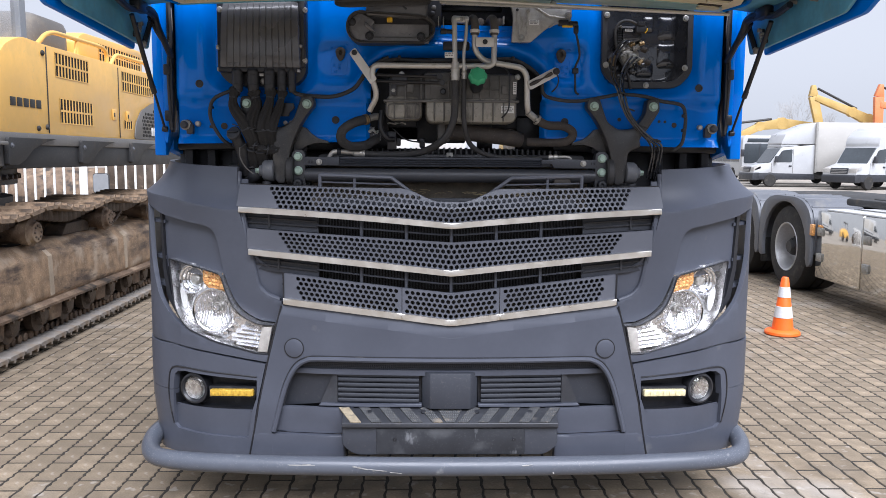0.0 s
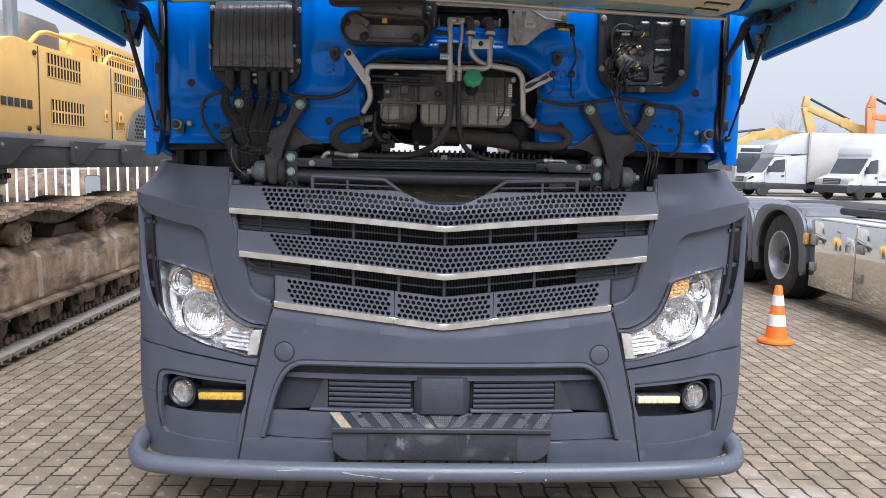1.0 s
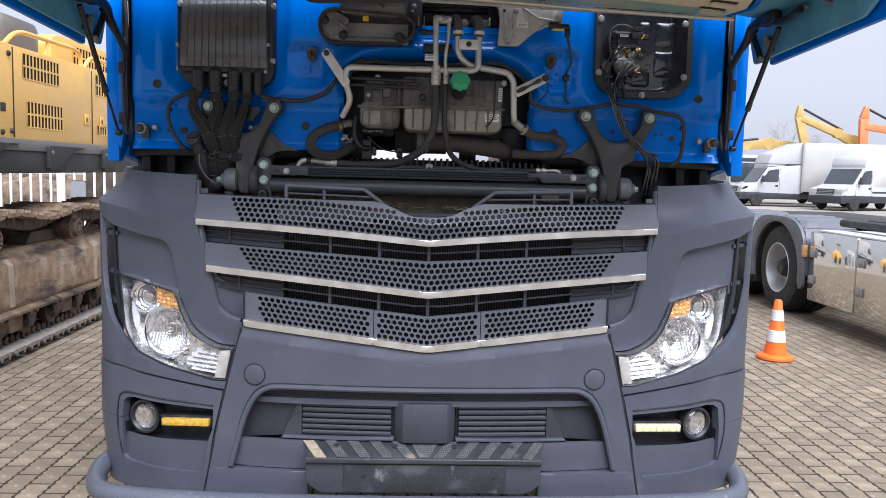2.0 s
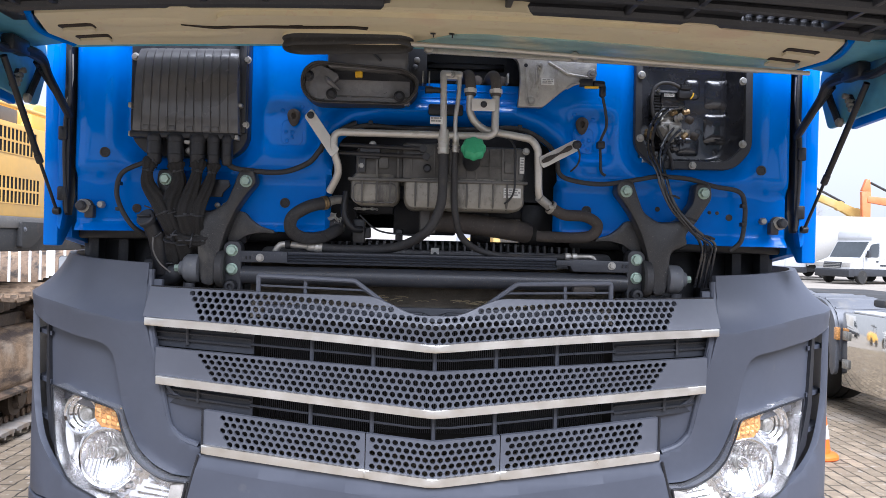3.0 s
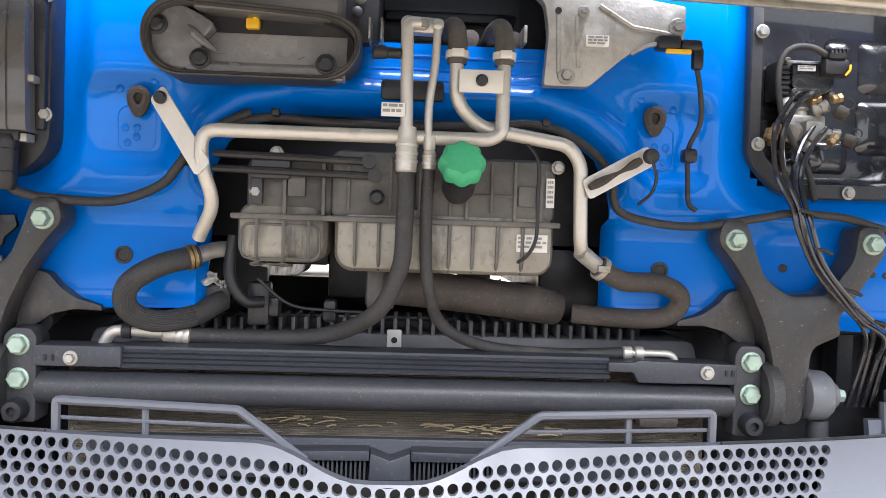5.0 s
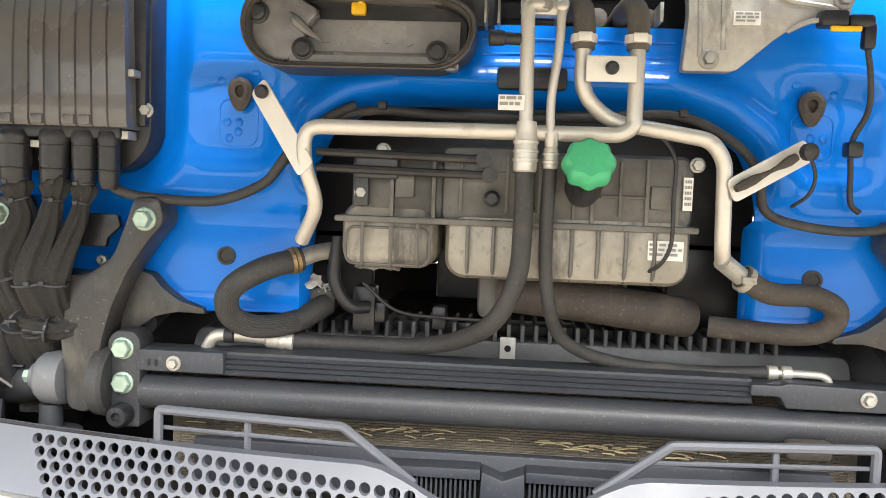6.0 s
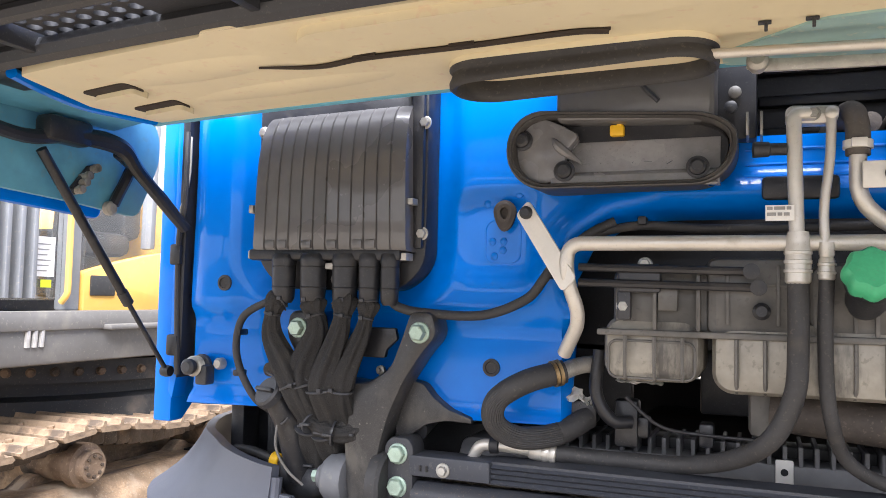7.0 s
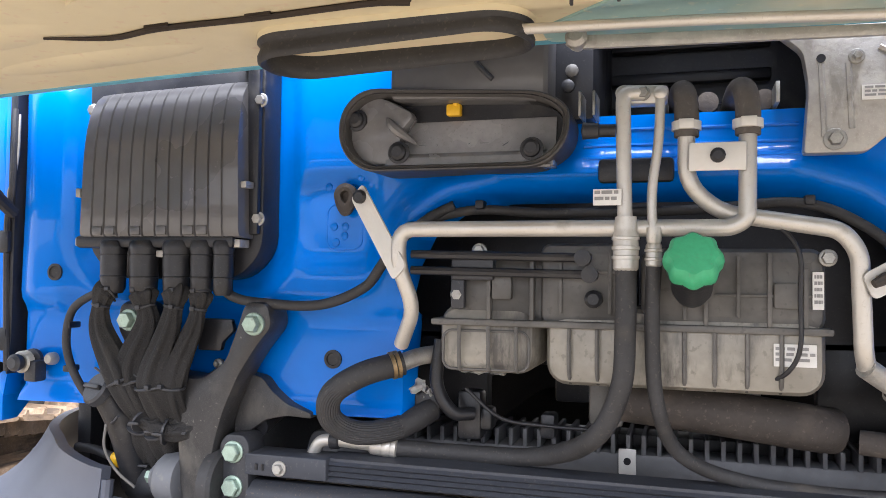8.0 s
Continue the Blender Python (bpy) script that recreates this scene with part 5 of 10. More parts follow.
# ---- engine bay ----
# cast mounting arms
ARM = smooth_outline([(0.572, 1.788), (0.618, 1.788), (0.634, 1.74), (0.655, 1.685), (0.70, 1.655), (0.765, 1.66), (0.81, 1.72), (0.818, 1.782), (0.868, 1.782), (0.874, 1.735), (0.82, 1.65),
                      (0.79, 1.615), (0.80, 1.585), (0.745, 1.56), (0.738, 1.47), (0.730, 1.425), (0.69, 1.42), (0.680, 1.47), (0.668, 1.545), (0.652, 1.60), (0.625, 1.66), (0.592, 1.71), (0.562, 1.745)], 0.016)
for s in (-1, 1):
    bm = B()
    prism(bm, ARM if s > 0 else flip(ARM), "y", 3.275, 3.345, 0.015)
    arm = part("mounting_arm", bm, "cast", truck, "rough black cast iron mounting arm")
    tail = smooth_outline([(0.66, 1.665), (0.608, 1.655), (0.588, 1.632), (0.560, 1.612), (0.515, 1.599), (0.513, 1.590), (0.56, 1.592), (0.60, 1.583), (0.625, 1.565), (0.66, 1.545)], 0.008)
    bm = B()
    prism(bm, tail if s > 0 else flip(tail), "y", 3.325, 3.385, 0.01)
    part("arm_gusset", bm, "cast", arm)
    for x, z in ((0.595, 1.75), (0.842, 1.75)):
        part("bolt", bolt(B(), (s * x, 3.275, z), 0.0150, 0.018, washer=1.28), "zinc", arm)
    part("bush_cup", lathe(B(), [(0.030, 0), (0.043, 0.004), (0.046, 0.015), (0.044, 0.040), (0.036, 0.050), (0.024, 0.054), (0.022, 0.064), (0, 0.064)], (s * 0.735, 3.30, 1.475), (s, 0, 0), 28), "fender", arm, "dull grey bush cup")
    part("bush_bolt", bolt(B(), (s * 0.799, 3.30, 1.475), 0.012, 0.016, (s, 0, 0), 1.2), "zinc", arm)
    part("bush_rubber", lathe(B(), [(0.055, 0), (0.060, 0.006), (0.058, 0.026), (0.05, 0.03)], (s * 0.655, 3.30, 1.475), (s, 0, 0), 26), "rubber", arm)
    part("bush_post", lathe(B(), [(0.05, 0), (0.05, 0.012), (0.02, 0.02), (0.018, 0.06)], (s * 0.77, 3.30, 1.37), (0, 0, 1), 20), "dark", arm)
    bm = B()
    prism(bm, smooth_outline([(s * 0.607, 1.40), (s * 0.664, 1.40), (s * 0.664, 1.548), (s * 0.65, 1.563), (s * 0.618, 1.563), (s * 0.607, 1.548)], 0.008), "y", 3.285, 3.34, 0.005)
    clampb = part("clamp_block", bm, "dark", truck)
    for z in (1.534, 1.476):
        part("bolt", bolt(B(), (s * 0.636, 3.286, z), 0.0158, 0.015, washer=1.18), "zinc", clampb)
    part("stud", lathe(B(), [(0.020, 0), (0.020, 0.02), (0.016, 0.026), (0.008, 0.027), (0.007, 0.018), (0, 0.018)], (s * 0.636, 3.286, 1.424), (0, -1, 0), 18), "black", clampb)
    bm = B()
    tube(bm, [(s * 0.63, 3.34, 1.57), (s * 0.63, 3.41, 1.59)], 0.026, 14)
    part("clamp_sleeve", bm, "black", clampb)
# cross tube and ribbed beam
part("cross_tube", tube(B(), [(-0.61, 3.31, 1.458), (0.61, 3.31, 1.458)], 0.029, 22), "bar_paint", truck)
beam_prof = [(3.345, 1.500), (3.292, 1.496)] + [(3.290 + (0.007 if k % 2 else 0.0) + 0.0004 * k, 1.499 + 0.0042 * k) for k in range(8)] + [(3.300, 1.533), (3.345, 1.536)]
bm = B()
prism(bm, beam_prof, "x", -0.47, 0.385, 0)
beam = part("cross_beam", bm, "dark_grey", truck)
for s, xa, xb in ((-1, -0.615, -0.465), (1, 0.38, 0.612)):
    bm = B()
    prism(bm, smooth_outline([(xa, 1.498), (xb, 1.498), (xb, 1.534), (xa, 1.534)] if s < 0 else [(xa, 1.51), (0.425, 1.51), (0.435, 1.492), (xb, 1.492), (xb, 1.528), (0.435, 1.532), (0.425, 1.528), (xa, 1.528)], 0.004), "y", 3.284, 3.345, 0.003)
    end = part("beam_end", bm, "dark_grey", beam)
    part("bolt", bolt(B(), (s * 0.553 + 0.004, 3.284, 1.513), 0.0085, 0.010, washer=1.5), "alu_cast", end)
    bm = B()
    for k in range(2):
        tube(bm, [(s * 0.592 + k * 0.012, 3.2835, 1.518), (s * 0.592 + k * 0.012, 3.2835, 1.508)], 0.003, 6)
    part("slot_mark", bm, "black", end)
bm = B()
box(bm, 0.43, 0.505, 3.262, 3.29, 1.415, 1.448, 0.012)
part("worn_pad", bm, "brown_rubber", truck)

# radiator package behind the beam
bm = B()
box(bm, -0.60, 0.60, 3.40, 3.42, 0.55, 1.497, 0.004)
rad = part("radiator", bm, "core", truck, "dark radiator core with bits of straw on it")
bm = B()
for k in range(46):
    z = 1.285 + k * 0.0046
    box(bm, -0.585, 0.585, 3.396, 3.40, z, z + 0.0016, 0)
part("core_fin", bm, "core", rad, kind="stuff")
bm = B()
rnd = random.Random(5)
for k in range(46):
    x = rnd.gauss(-0.05, 0.16) if k % 3 else rnd.gauss(0.17, 0.06)
    z = 1.388 + rnd.uniform(-0.008, 0.008) - 0.010 * (x > 0.05)
    a = rnd.uniform(-0.5, 0.5)
    ln = rnd.uniform(0.012, 0.045)
    c = Vector((x, 3.388 + rnd.uniform(-0.006, 0.006), z))
    d = Vector((math.cos(a), rnd.uniform(-0.3, 0.1), math.sin(a) * 0.4)) * ln / 2
    tube(bm, [c - d, c + d * 0.2 + Vector((0, -0.002, 0.002)), c + d], 0.0015, 4)
part("straw", bm, "straw", rad, kind="stuff")
bm = B()
box(bm, -0.55, 0.55, 3.374, 3.395, 1.22, 1.360, 0.004)
apron = part("radiator_apron", bm, "dark_grey", truck, "dark panel below the radiator core with two combed vents")
for s in (-1, 1):
    bm = B()
    prism(bm, smooth_outline([(s * 0.038, 1.348), (s * 0.20, 1.346), (s * 0.215, 1.330), (s * 0.038, 1.330)], 0.003), "y", 3.332, 3.374, 0.003)
    brow = part("vent_brow", bm, "dark_grey", apron)
    # flat near-black sheet painted as the shade inside the vent
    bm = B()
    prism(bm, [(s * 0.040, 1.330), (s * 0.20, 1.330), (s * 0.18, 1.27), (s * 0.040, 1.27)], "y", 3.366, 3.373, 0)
    part("vent_back", bm, "shade_black", brow)
    for k in range(18):
        x = s * (0.046 + 0.0083 * k)
        bm = B()
        box(bm, x - 0.0018, x + 0.0018, 3.340, 3.366, 1.285, 1.331, 0)
        part("comb_tooth", bm, "dark_grey", brow)
bm = B()
prism(bm, [(-0.036, 1.346), (0.0, 1.332), (0.036, 1.346), (0.040, 1.25), (-0.040, 1.25)], "y", 3.328, 3.374, 0.003)
part("apron_post", bm, "dark_grey", apron)
bm = B()
prism(bm, smooth_outline([(-0.585, 1.49), (0.60, 1.49), (0.59, 1.548), (-0.57, 1.548)], 0.02), "y", 3.44, 3.60, 0.008)
shroud = part("fan_shroud", bm, "shroud", truck, "dark ribbed plastic fan shroud")
for k in range(38):
    x = -0.44 + k * 0.0245
    bm = B()
    box(bm, x - 0.0035, x + 0.0035, 3.44, 3.56, 1.545, 1.578 - 0.00012 * (k - 19) ** 2 * 0.3, 0.001)
    part("rib", bm, "shroud", shroud)
bm = B()
prism(bm, [(-0.47, 1.54), (0.50, 1.54), (0.50, 1.568), (-0.47, 1.568)], "y", 3.50, 3.56, 0.003)
part("shroud_lip", bm, "black", shroud)
bm = B()
prism(bm, rounded(-0.014, 0.014, 1.514, 1.556, 0.003), "y", 3.434, 3.438, 0.001)
clip = part("shroud_clip", bm, "tape", shroud, "bare metal clip")
part("clip_hole", lathe(B(), [(0.006, 0), (0.006, 0.002), (0, 0.002)], (0, 3.434, 1.536), (0, -1, 0), 12), "black", clip)

# screen frame above the grille
for s in (-1, 1):
    fr = [(0.535, 1.40), (0.535, 1.461), (0.245, 1.452), (0.135, 1.372)]
    pts = [Vector((s * x, 3.205 - 0.02 * (1 - x), z)) for x, z in fr]
    fm = part("screen_frame", tube(B(), bent(pts, 0.006, 3), 0.0075, 8), "grille", truck, "grey plastic screen frame")
    part("screen_bar", tube(B(), [(s * 0.535, 3.20, 1.432), (s * 0.215, 3.192, 1.424)], 0.0035, 6), "grille", fm)
    part("screen_bar", tube(B(), [(s * 0.395, 3.20, 1.456), (s * 0.395, 3.20, 1.40)], 0.006, 6), "grille", fm)

# coolant tank
def tank_half(x0, x1, z0, z1, y0, y1, r):
    bm = B()
    prism(bm, rounded(x0, x1, z0, z1, r), "y", y0, y1, 0.022)
    return bm


TY = 3.262
bm = tank_half(-0.272, -0.120, 1.688, 1.79, TY, 3.44, 0.03)
tank = part("coolant_tank", bm, "tank_low", truck, "aged grey plastic coolant tank with a green cap")
part("tank_lobe", tank_half(-0.106, 0.272, 1.676, 1.79, TY - 0.004, 3.46, 0.032), "tank_low", tank)
part("tank_lobe", tank_half(-0.258, -0.10, 1.762, 1.868, TY + 0.006, 3.44, 0.018), "tank", tank)
part("tank_lobe", tank_half(-0.115, 0.018, 1.762, 1.884, TY - 0.004, 3.44, 0.016), "tank", tank)
part("tank_lobe", tank_half(0.03, 0.272, 1.762, 1.877, TY - 0.004, 3.44, 0.02), "tank", tank)
bm = B()
box(bm, -0.279, 0.279, TY - 0.013, 3.45, 1.760, 1.770, 0.003)
part("tank_seam", bm, "tank", tank)
for x in (-0.235, -0.19, -0.148, -0.07, -0.03, 0.045, 0.09, 0.13, 0.172, 0.215):
    bm = B()
    tube(bm, glide([(x, TY + 0.012, 1.680 if x > -0.11 else 1.692), (x, TY - 0.007, 1.70), (x, TY - 0.009, 1.76)], 3), 0.0032, 6)
    part("rib", bm, "tank", tank)
for x, za, zb in ((-0.19, 1.77, 1.85), (-0.125, 1.77, 1.86), (0.052, 1.77, 1.84), (0.118, 1.77, 1.83), (0.20, 1.77, 1.87), (0.245, 1.77, 1.85)):
    bm = B()
    box(bm, x - 0.003, x + 0.003, TY - 0.010, TY + 0.01, za, zb, 0.001)
    part("rib", bm, "tank", tank)
for x0, x1, z0, z1_ in ((-0.185, -0.155, 1.80, 1.835), (0.205, 0.235, 1.795, 1.83)):
    bm = B()
    box(bm, x0, x1, TY - 0.012, TY + 0.004, z0, z1_, 0.003)
    part("tank_boss", bm, "tank", tank)
ax = Vector((0.02, -0.86, 0.5)).normalized()
c = Vector((0.10, 3.205, 1.832))
part("neck", lathe(B(), [(0.022, -0.036), (0.027, -0.020), (0.027, 0.03), (0.034, 0.03), (0.034, 0.042)], c, ax, 24), "black", tank)
bm = B()
seg = 48
rings = []
q = ax.to_track_quat("Z", "Y")
for r, h in ((0.030, 0.036), (0.0355, 0.040), (0.0365, 0.050), (0.0345, 0.062), (0.029, 0.068), (0.017, 0.070)):
    rings.append([bm.verts.new(c + q @ Vector(((r + 0.0020 * math.cos(8 * a)) * math.cos(a), (r + 0.0020 * math.cos(8 * a)) * math.sin(a), h))) for a in (2 * math.pi * k / seg for k in range(seg))])
for ra, rb in zip(rings, rings[1:]):
    for k in range(seg):
        bm.faces.new((ra[k], ra[(k + 1) % seg], rb[(k + 1) % seg], rb[k]))
bm.faces.new(rings[-1])
bm.faces.new(rings[0])
part("cap", bm, "cap", tank, "green screw cap")
for x, z in ((-0.238, 1.806), (-0.205, 1.872), (0.272, 1.864)):
    part("bolt", bolt(B(), (x, TY - 0.006, z), 0.009, 0.010, washer=1.3), "steel", tank)
part("plug", lathe(B(), [(0.013, 0), (0.013, 0.008), (0.008, 0.012), (0, 0.012)], (-0.035, TY - 0.004, 1.803), (0, -1, 0), 16), "black", tank)
for x0, x1, z0, z1_, sd in ((0.253, 0.267, 1.795, 1.845, 3), (0.205, 0.258, 1.718, 1.748, 4)):
    bm = B()
    box(bm, x0, x1, TY - 0.0085, TY - 0.0045, z0, z1_, 0)
    lab = part("sticker", bm, "label", tank, "white sticker with small print")
    bm = B()
    bars(bm, x0 + 0.002, x1 - 0.002, z0 + 0.004, z1_ - 0.004, TY - 0.009, 5 if z1_ - z0 > 0.04 else 3, sd)
    part("print", bm, "print", lab)
for z, x1 in ((1.862, -0.055), (1.838, -0.045)):
    bm = B()
    tube(bm, [(-0.305, TY - 0.03, z + 0.004), (x1, TY - 0.018, z)], 0.0065, 8)
    ln = part("vent_line", bm, "black", tank)
    part("vent_elbow", lathe(B(), [(0.011, -0.012), (0.012, 0.012), (0, 0.014)], (x1 + 0.006, TY - 0.016, z), (0, -1, 0), 14), "black", ln)
bm = B()
box(bm, -0.245, -0.18, TY - 0.022, TY + 0.0, 1.828, 1.872, 0.004)
box(bm, -0.247, -0.226, TY - 0.016, TY + 0.0, 1.785, 1.83, 0.003)
part("line_holder", bm, "dark", tank)

for za, zb, x in ((1.782, 1.856, -0.083), (1.782, 1.872, -0.012), (1.782, 1.866, 0.160), (1.776, 1.80, 0.09)):
    bm = B()
    box(bm, x - 0.0025, x + 0.0025, TY - 0.009, TY + 0.01, za, zb, 0.001)
    part("rib", bm, "tank", tank)
for x0, x1, z in ((-0.10, 0.005, 1.842), (0.13, 0.262, 1.812)):
    bm = B()
    box(bm, x0, x1, TY - 0.008, TY + 0.01, z - 0.002, z + 0.002, 0.001)
    part("rib", bm, "tank", tank)
# moulded window frame below the seam of the small lobe
o = rounded(-0.262, -0.130, 1.694, 1.752, 0.014)
part("lobe_edge", tube(B(), [Vector((x, TY - 0.001, z)) for x, z in [*o, o[0]]], 0.0022, 6), "tank", tank)

# pipes
PY = 3.222


def pipe(name, pts, r, material, bend=0.03, parent=None, label="", seg=14):
    return part(name, tube(B(), bent(pts, bend), r, seg), material, parent or truck, label)


def hose(name, pts, r, material="rubber", parent=None, label="", seg=14, n=7):
    return part(name, tube(B(), glide(pts, n), r, seg), material, parent or truck, label)


def collar(parent, at, axis, r, w, material="steel", name="hose_clamp"):
    a = Vector(axis).normalized()
    bm = lathe(B(), [(r, -w / 2), (r + 0.003, -w / 2), (r + 0.003, w / 2), (r, w / 2)], at, axis, 22)
    p = Vector(at) + Vector((0, -r - 0.004, 0))
    box(bm, p.x - 0.010, p.x + 0.010, p.y - 0.004, p.y + 0.004, p.z - w * 0.55, p.z + w * 0.55, 0.001)
    return part(name, bm, material, parent)


suction = pipe("ac_pipe", [(0.035, 3.225, 2.090), (0.008, PY - 0.006, 2.090), (0.010, PY - 0.01, 1.98), (0.013, PY - 0.012, 1.86)], 0.0105, "alu", 0.022)
part("ferrule", lathe(B(), [(0.0135, 0), (0.0175, 0.004), (0.0175, 0.05), (0.0155, 0.055), (0.0155, 0.062), (0.0145, 0.075)], (0.013, PY - 0.012, 1.843), (0, 0, 1), 22), "alu", suction)
hose("ac_hose", [(0.013, PY - 0.012, 1.846), (0.013, PY - 0.014, 1.76), (0.006, PY - 0.01, 1.68), (-0.035, PY + 0.02, 1.605), (-0.13, PY + 0.11, 1.555), (-0.27, PY + 0.135, 1.545), (-0.38, PY + 0.12, 1.549)], 0.0148, "rubber")
low = pipe("ac_hose_end", [(-0.375, PY + 0.12, 1.549), (-0.455, PY + 0.11, 1.556), (-0.497, PY + 0.105, 1.556), (-0.512, PY + 0.11, 1.53)], 0.0105, "alu", 0.025)
part("ferrule", lathe(B(), [(0.011, 0), (0.0165, 0.003), (0.0165, 0.010), (0.0150, 0.013), (0.0165, 0.016), (0.0165, 0.024), (0.0150, 0.027), (0.0160, 0.030), (0.0150, 0.046), (0.011, 0.050)], (-0.362, PY + 0.121, 1.548), (-1, -0.12, 0.08), 22), "alu", low)
part("pipe_clip", lathe(B(), [(0.011, 0), (0.0145, 0.002), (0.0145, 0.016), (0.011, 0.018)], (-0.462, PY + 0.1095, 1.556), (-1, -0.1, 0.02), 18), "black", low)
liquid = pipe("ac_pipe", [(0.058, PY + 0.002, 2.086), (0.056, PY, 2.02), (0.046, PY - 0.004, 1.955), (0.050, PY - 0.008, 1.86)], 0.0068, "alu", 0.03)
part("ferrule", lathe(B(), [(0.008, 0), (0.011, 0.004), (0.011, 0.03), (0.009, 0.034), (0.0105, 0.038), (0.0105, 0.055)], (0.050, PY - 0.008, 1.848), (0, 0, 1), 18), "alu", liquid)
hose("ac_hose", [(0.050, PY - 0.008, 1.85), (0.048, PY - 0.004, 1.76), (0.055, PY + 0.01, 1.66), (0.085, PY + 0.06, 1.585), (0.17, PY + 0.11, 1.543), (0.30, PY + 0.12, 1.532), (0.425, PY + 0.11, 1.538)], 0.0105, "rubber")
end = pipe("ac_hose_end", [(0.42, PY + 0.11, 1.538), (0.475, PY + 0.10, 1.54), (0.505, PY + 0.095, 1.54), (0.517, PY + 0.10, 1.515)], 0.0065, "alu", 0.02)
for x in (0.425, 0.447):
    part("ferrule", lathe(B(), [(0.009, -0.009), (0.012, -0.007), (0.012, 0.007), (0.009, 0.009)], (x, PY + 0.109, 1.5385), (1, 0, 0), 16), "alu", end)
bm = B()
prism(bm, smooth_outline([(-0.004, 2.077), (0.066, 2.075), (0.070, 2.101), (0.0, 2.105)], 0.010), "y", 3.226, 3.254, 0.004)
flange = part("pipe_flange", bm, "alu", truck)
part("pipe_boss", lathe(B(), [(0.0105, -0.012), (0.0120, -0.008), (0.0120, 0.002), (0.0090, 0.006), (0, 0.007)], (0.009, 3.222, 2.091), (0, -1, 0.25), 18), "alu", flange)
part("pipe_boss", lathe(B(), [(0.008, -0.012), (0.0092, -0.006), (0.0092, 0.003), (0.006, 0.006), (0, 0.007)], (0.058, 3.222, 2.089), (0, -1, 0.2), 16), "alu", flange)
part("bolt", bolt(B(), (0.034, 3.226, 2.090), 0.008, 0.012, washer=1.3), "steel", flange)
for x in (-0.055, -0.035):
    bm = B()
    box(bm, x - 0.002, x + 0.002, 3.24, 3.30, 2.066, 2.102, 0.001)
    part("flange_tab", bm, "steel", flange)
bm = B()
lathe(bm, [(0.009, 0), (0.009, 0.022), (0.011, 0.024), (0.012, 0.045), (0.0, 0.047)], (-0.002, PY - 0.008, 2.038), (-1, -0.15, 0), 16)
part("service_cap", bm, "black", suction)
for z in (1.862, 1.875, 1.888):
    part("crimp", lathe(B(), [(0.0168, -0.003), (0.0190, -0.002), (0.0190, 0.002), (0.0168, 0.003)], (0.013, PY - 0.012, z), (0, 0, 1), 20, False), "alu", suction)
for z in (1.860, 1.872):
    part("crimp", lathe(B(), [(0.0105, -0.0025), (0.0125, -0.0015), (0.0125, 0.0015), (0.0105, 0.0025)], (0.050, PY - 0.008, z), (0, 0, 1), 18, False), "alu", liquid)
bm = B()
box(bm, -0.030, 0.008, PY - 0.026, PY - 0.022, 1.933, 1.955, 0.0)
tag = part("pipe_tag", bm, "label", suction, "white tag with small print")
bm = B()
bars(bm, -0.028, 0.004, 1.936, 1.953, PY - 0.0265, 2, 8)
part("print", bm, "print", tag)

h1 = pipe("heater_pipe", [(0.171, PY + 0.01, 2.05), (0.170, PY, 1.915), (0.150, PY, 1.903), (-0.322, PY - 0.002, 1.903), (-0.322, PY, 1.845), (-0.303, PY + 0.02, 1.785), (-0.338, PY + 0.06, 1.725)], 0.0118, "alu", 0.03)
h2 = pipe("heater_pipe", [(0.092, PY + 0.01, 2.05), (0.092, PY + 0.012, 1.965), (0.135, PY + 0.022, 1.925), (0.285, PY + 0.01, 1.900), (0.306, PY + 0.01, 1.87), (0.312, PY + 0.02, 1.74), (0.320, PY + 0.04, 1.715)], 0.0118, "alu", 0.03)
for x, pr in ((0.171, h1), (0.092, h2)):
    hose("heater_hose", [(x, PY + 0.01, 2.028), (x, PY + 0.012, 2.068), (x - 0.004, PY + 0.03, 2.094), (x - 0.01, PY + 0.10, 2.104), (x - 0.012, PY + 0.25, 2.102)], 0.0165, "hose_brown", None, "", 16, 5)
    collar(pr, (x, PY + 0.010, 2.043), (0, 0, 1), 0.0168, 0.012, "tape")
    part("hose_stub", lathe(B(), [(0.014, 0), (0.016, 0.03), (0.009, 0.032)], (x + 0.030, PY + 0.16, 2.100), (0, -1, 0), 18), "brown_rubber", pr)
bm = B()
box(bm, 0.095, 0.168, PY - 0.016, PY - 0.012, 1.978, 2.016, 0.002)
hb = part("pipe_bracket", bm, "tape", truck, "bright sheet bracket joining two pipes")
part("bolt", lathe(B(), [(0.010, 0), (0.010, 0.005), (0.006, 0.008), (0, 0.008)], (0.132, PY - 0.016, 1.998), (0, -1, 0), 14), "black", hb)


def strap(a, b, w, material, name="strap", t=0.003):
    """A flat metal strap from a to b."""
    a, b = Vector(a), Vector(b)
    d = (b - a)
    m4 = Matrix.Translation((a + b) / 2) @ d.to_track_quat("X", "Y").to_matrix().to_4x4()
    bm = B()
    z = d.length / 2
    pts = smooth_outline([(-z - w * 0.4, -w / 2), (z + w * 0.4, -w / 2), (z + w * 0.4, w / 2), (-z - w * 0.4, w / 2)], w * 0.25, 3)
    top = [bm.verts.new(m4 @ Vector((p[0], p[1], t))) for p in pts]
    bot = [bm.verts.new(m4 @ Vector((p[0], p[1], 0))) for p in pts]
    bm.faces.new(top)
    bm.faces.new(bot[::-1])
    for k in range(len(pts)):
        j = (k + 1) % len(pts)
        bm.faces.new((bot[k], bot[j], top[j], top[k]))
    return bm


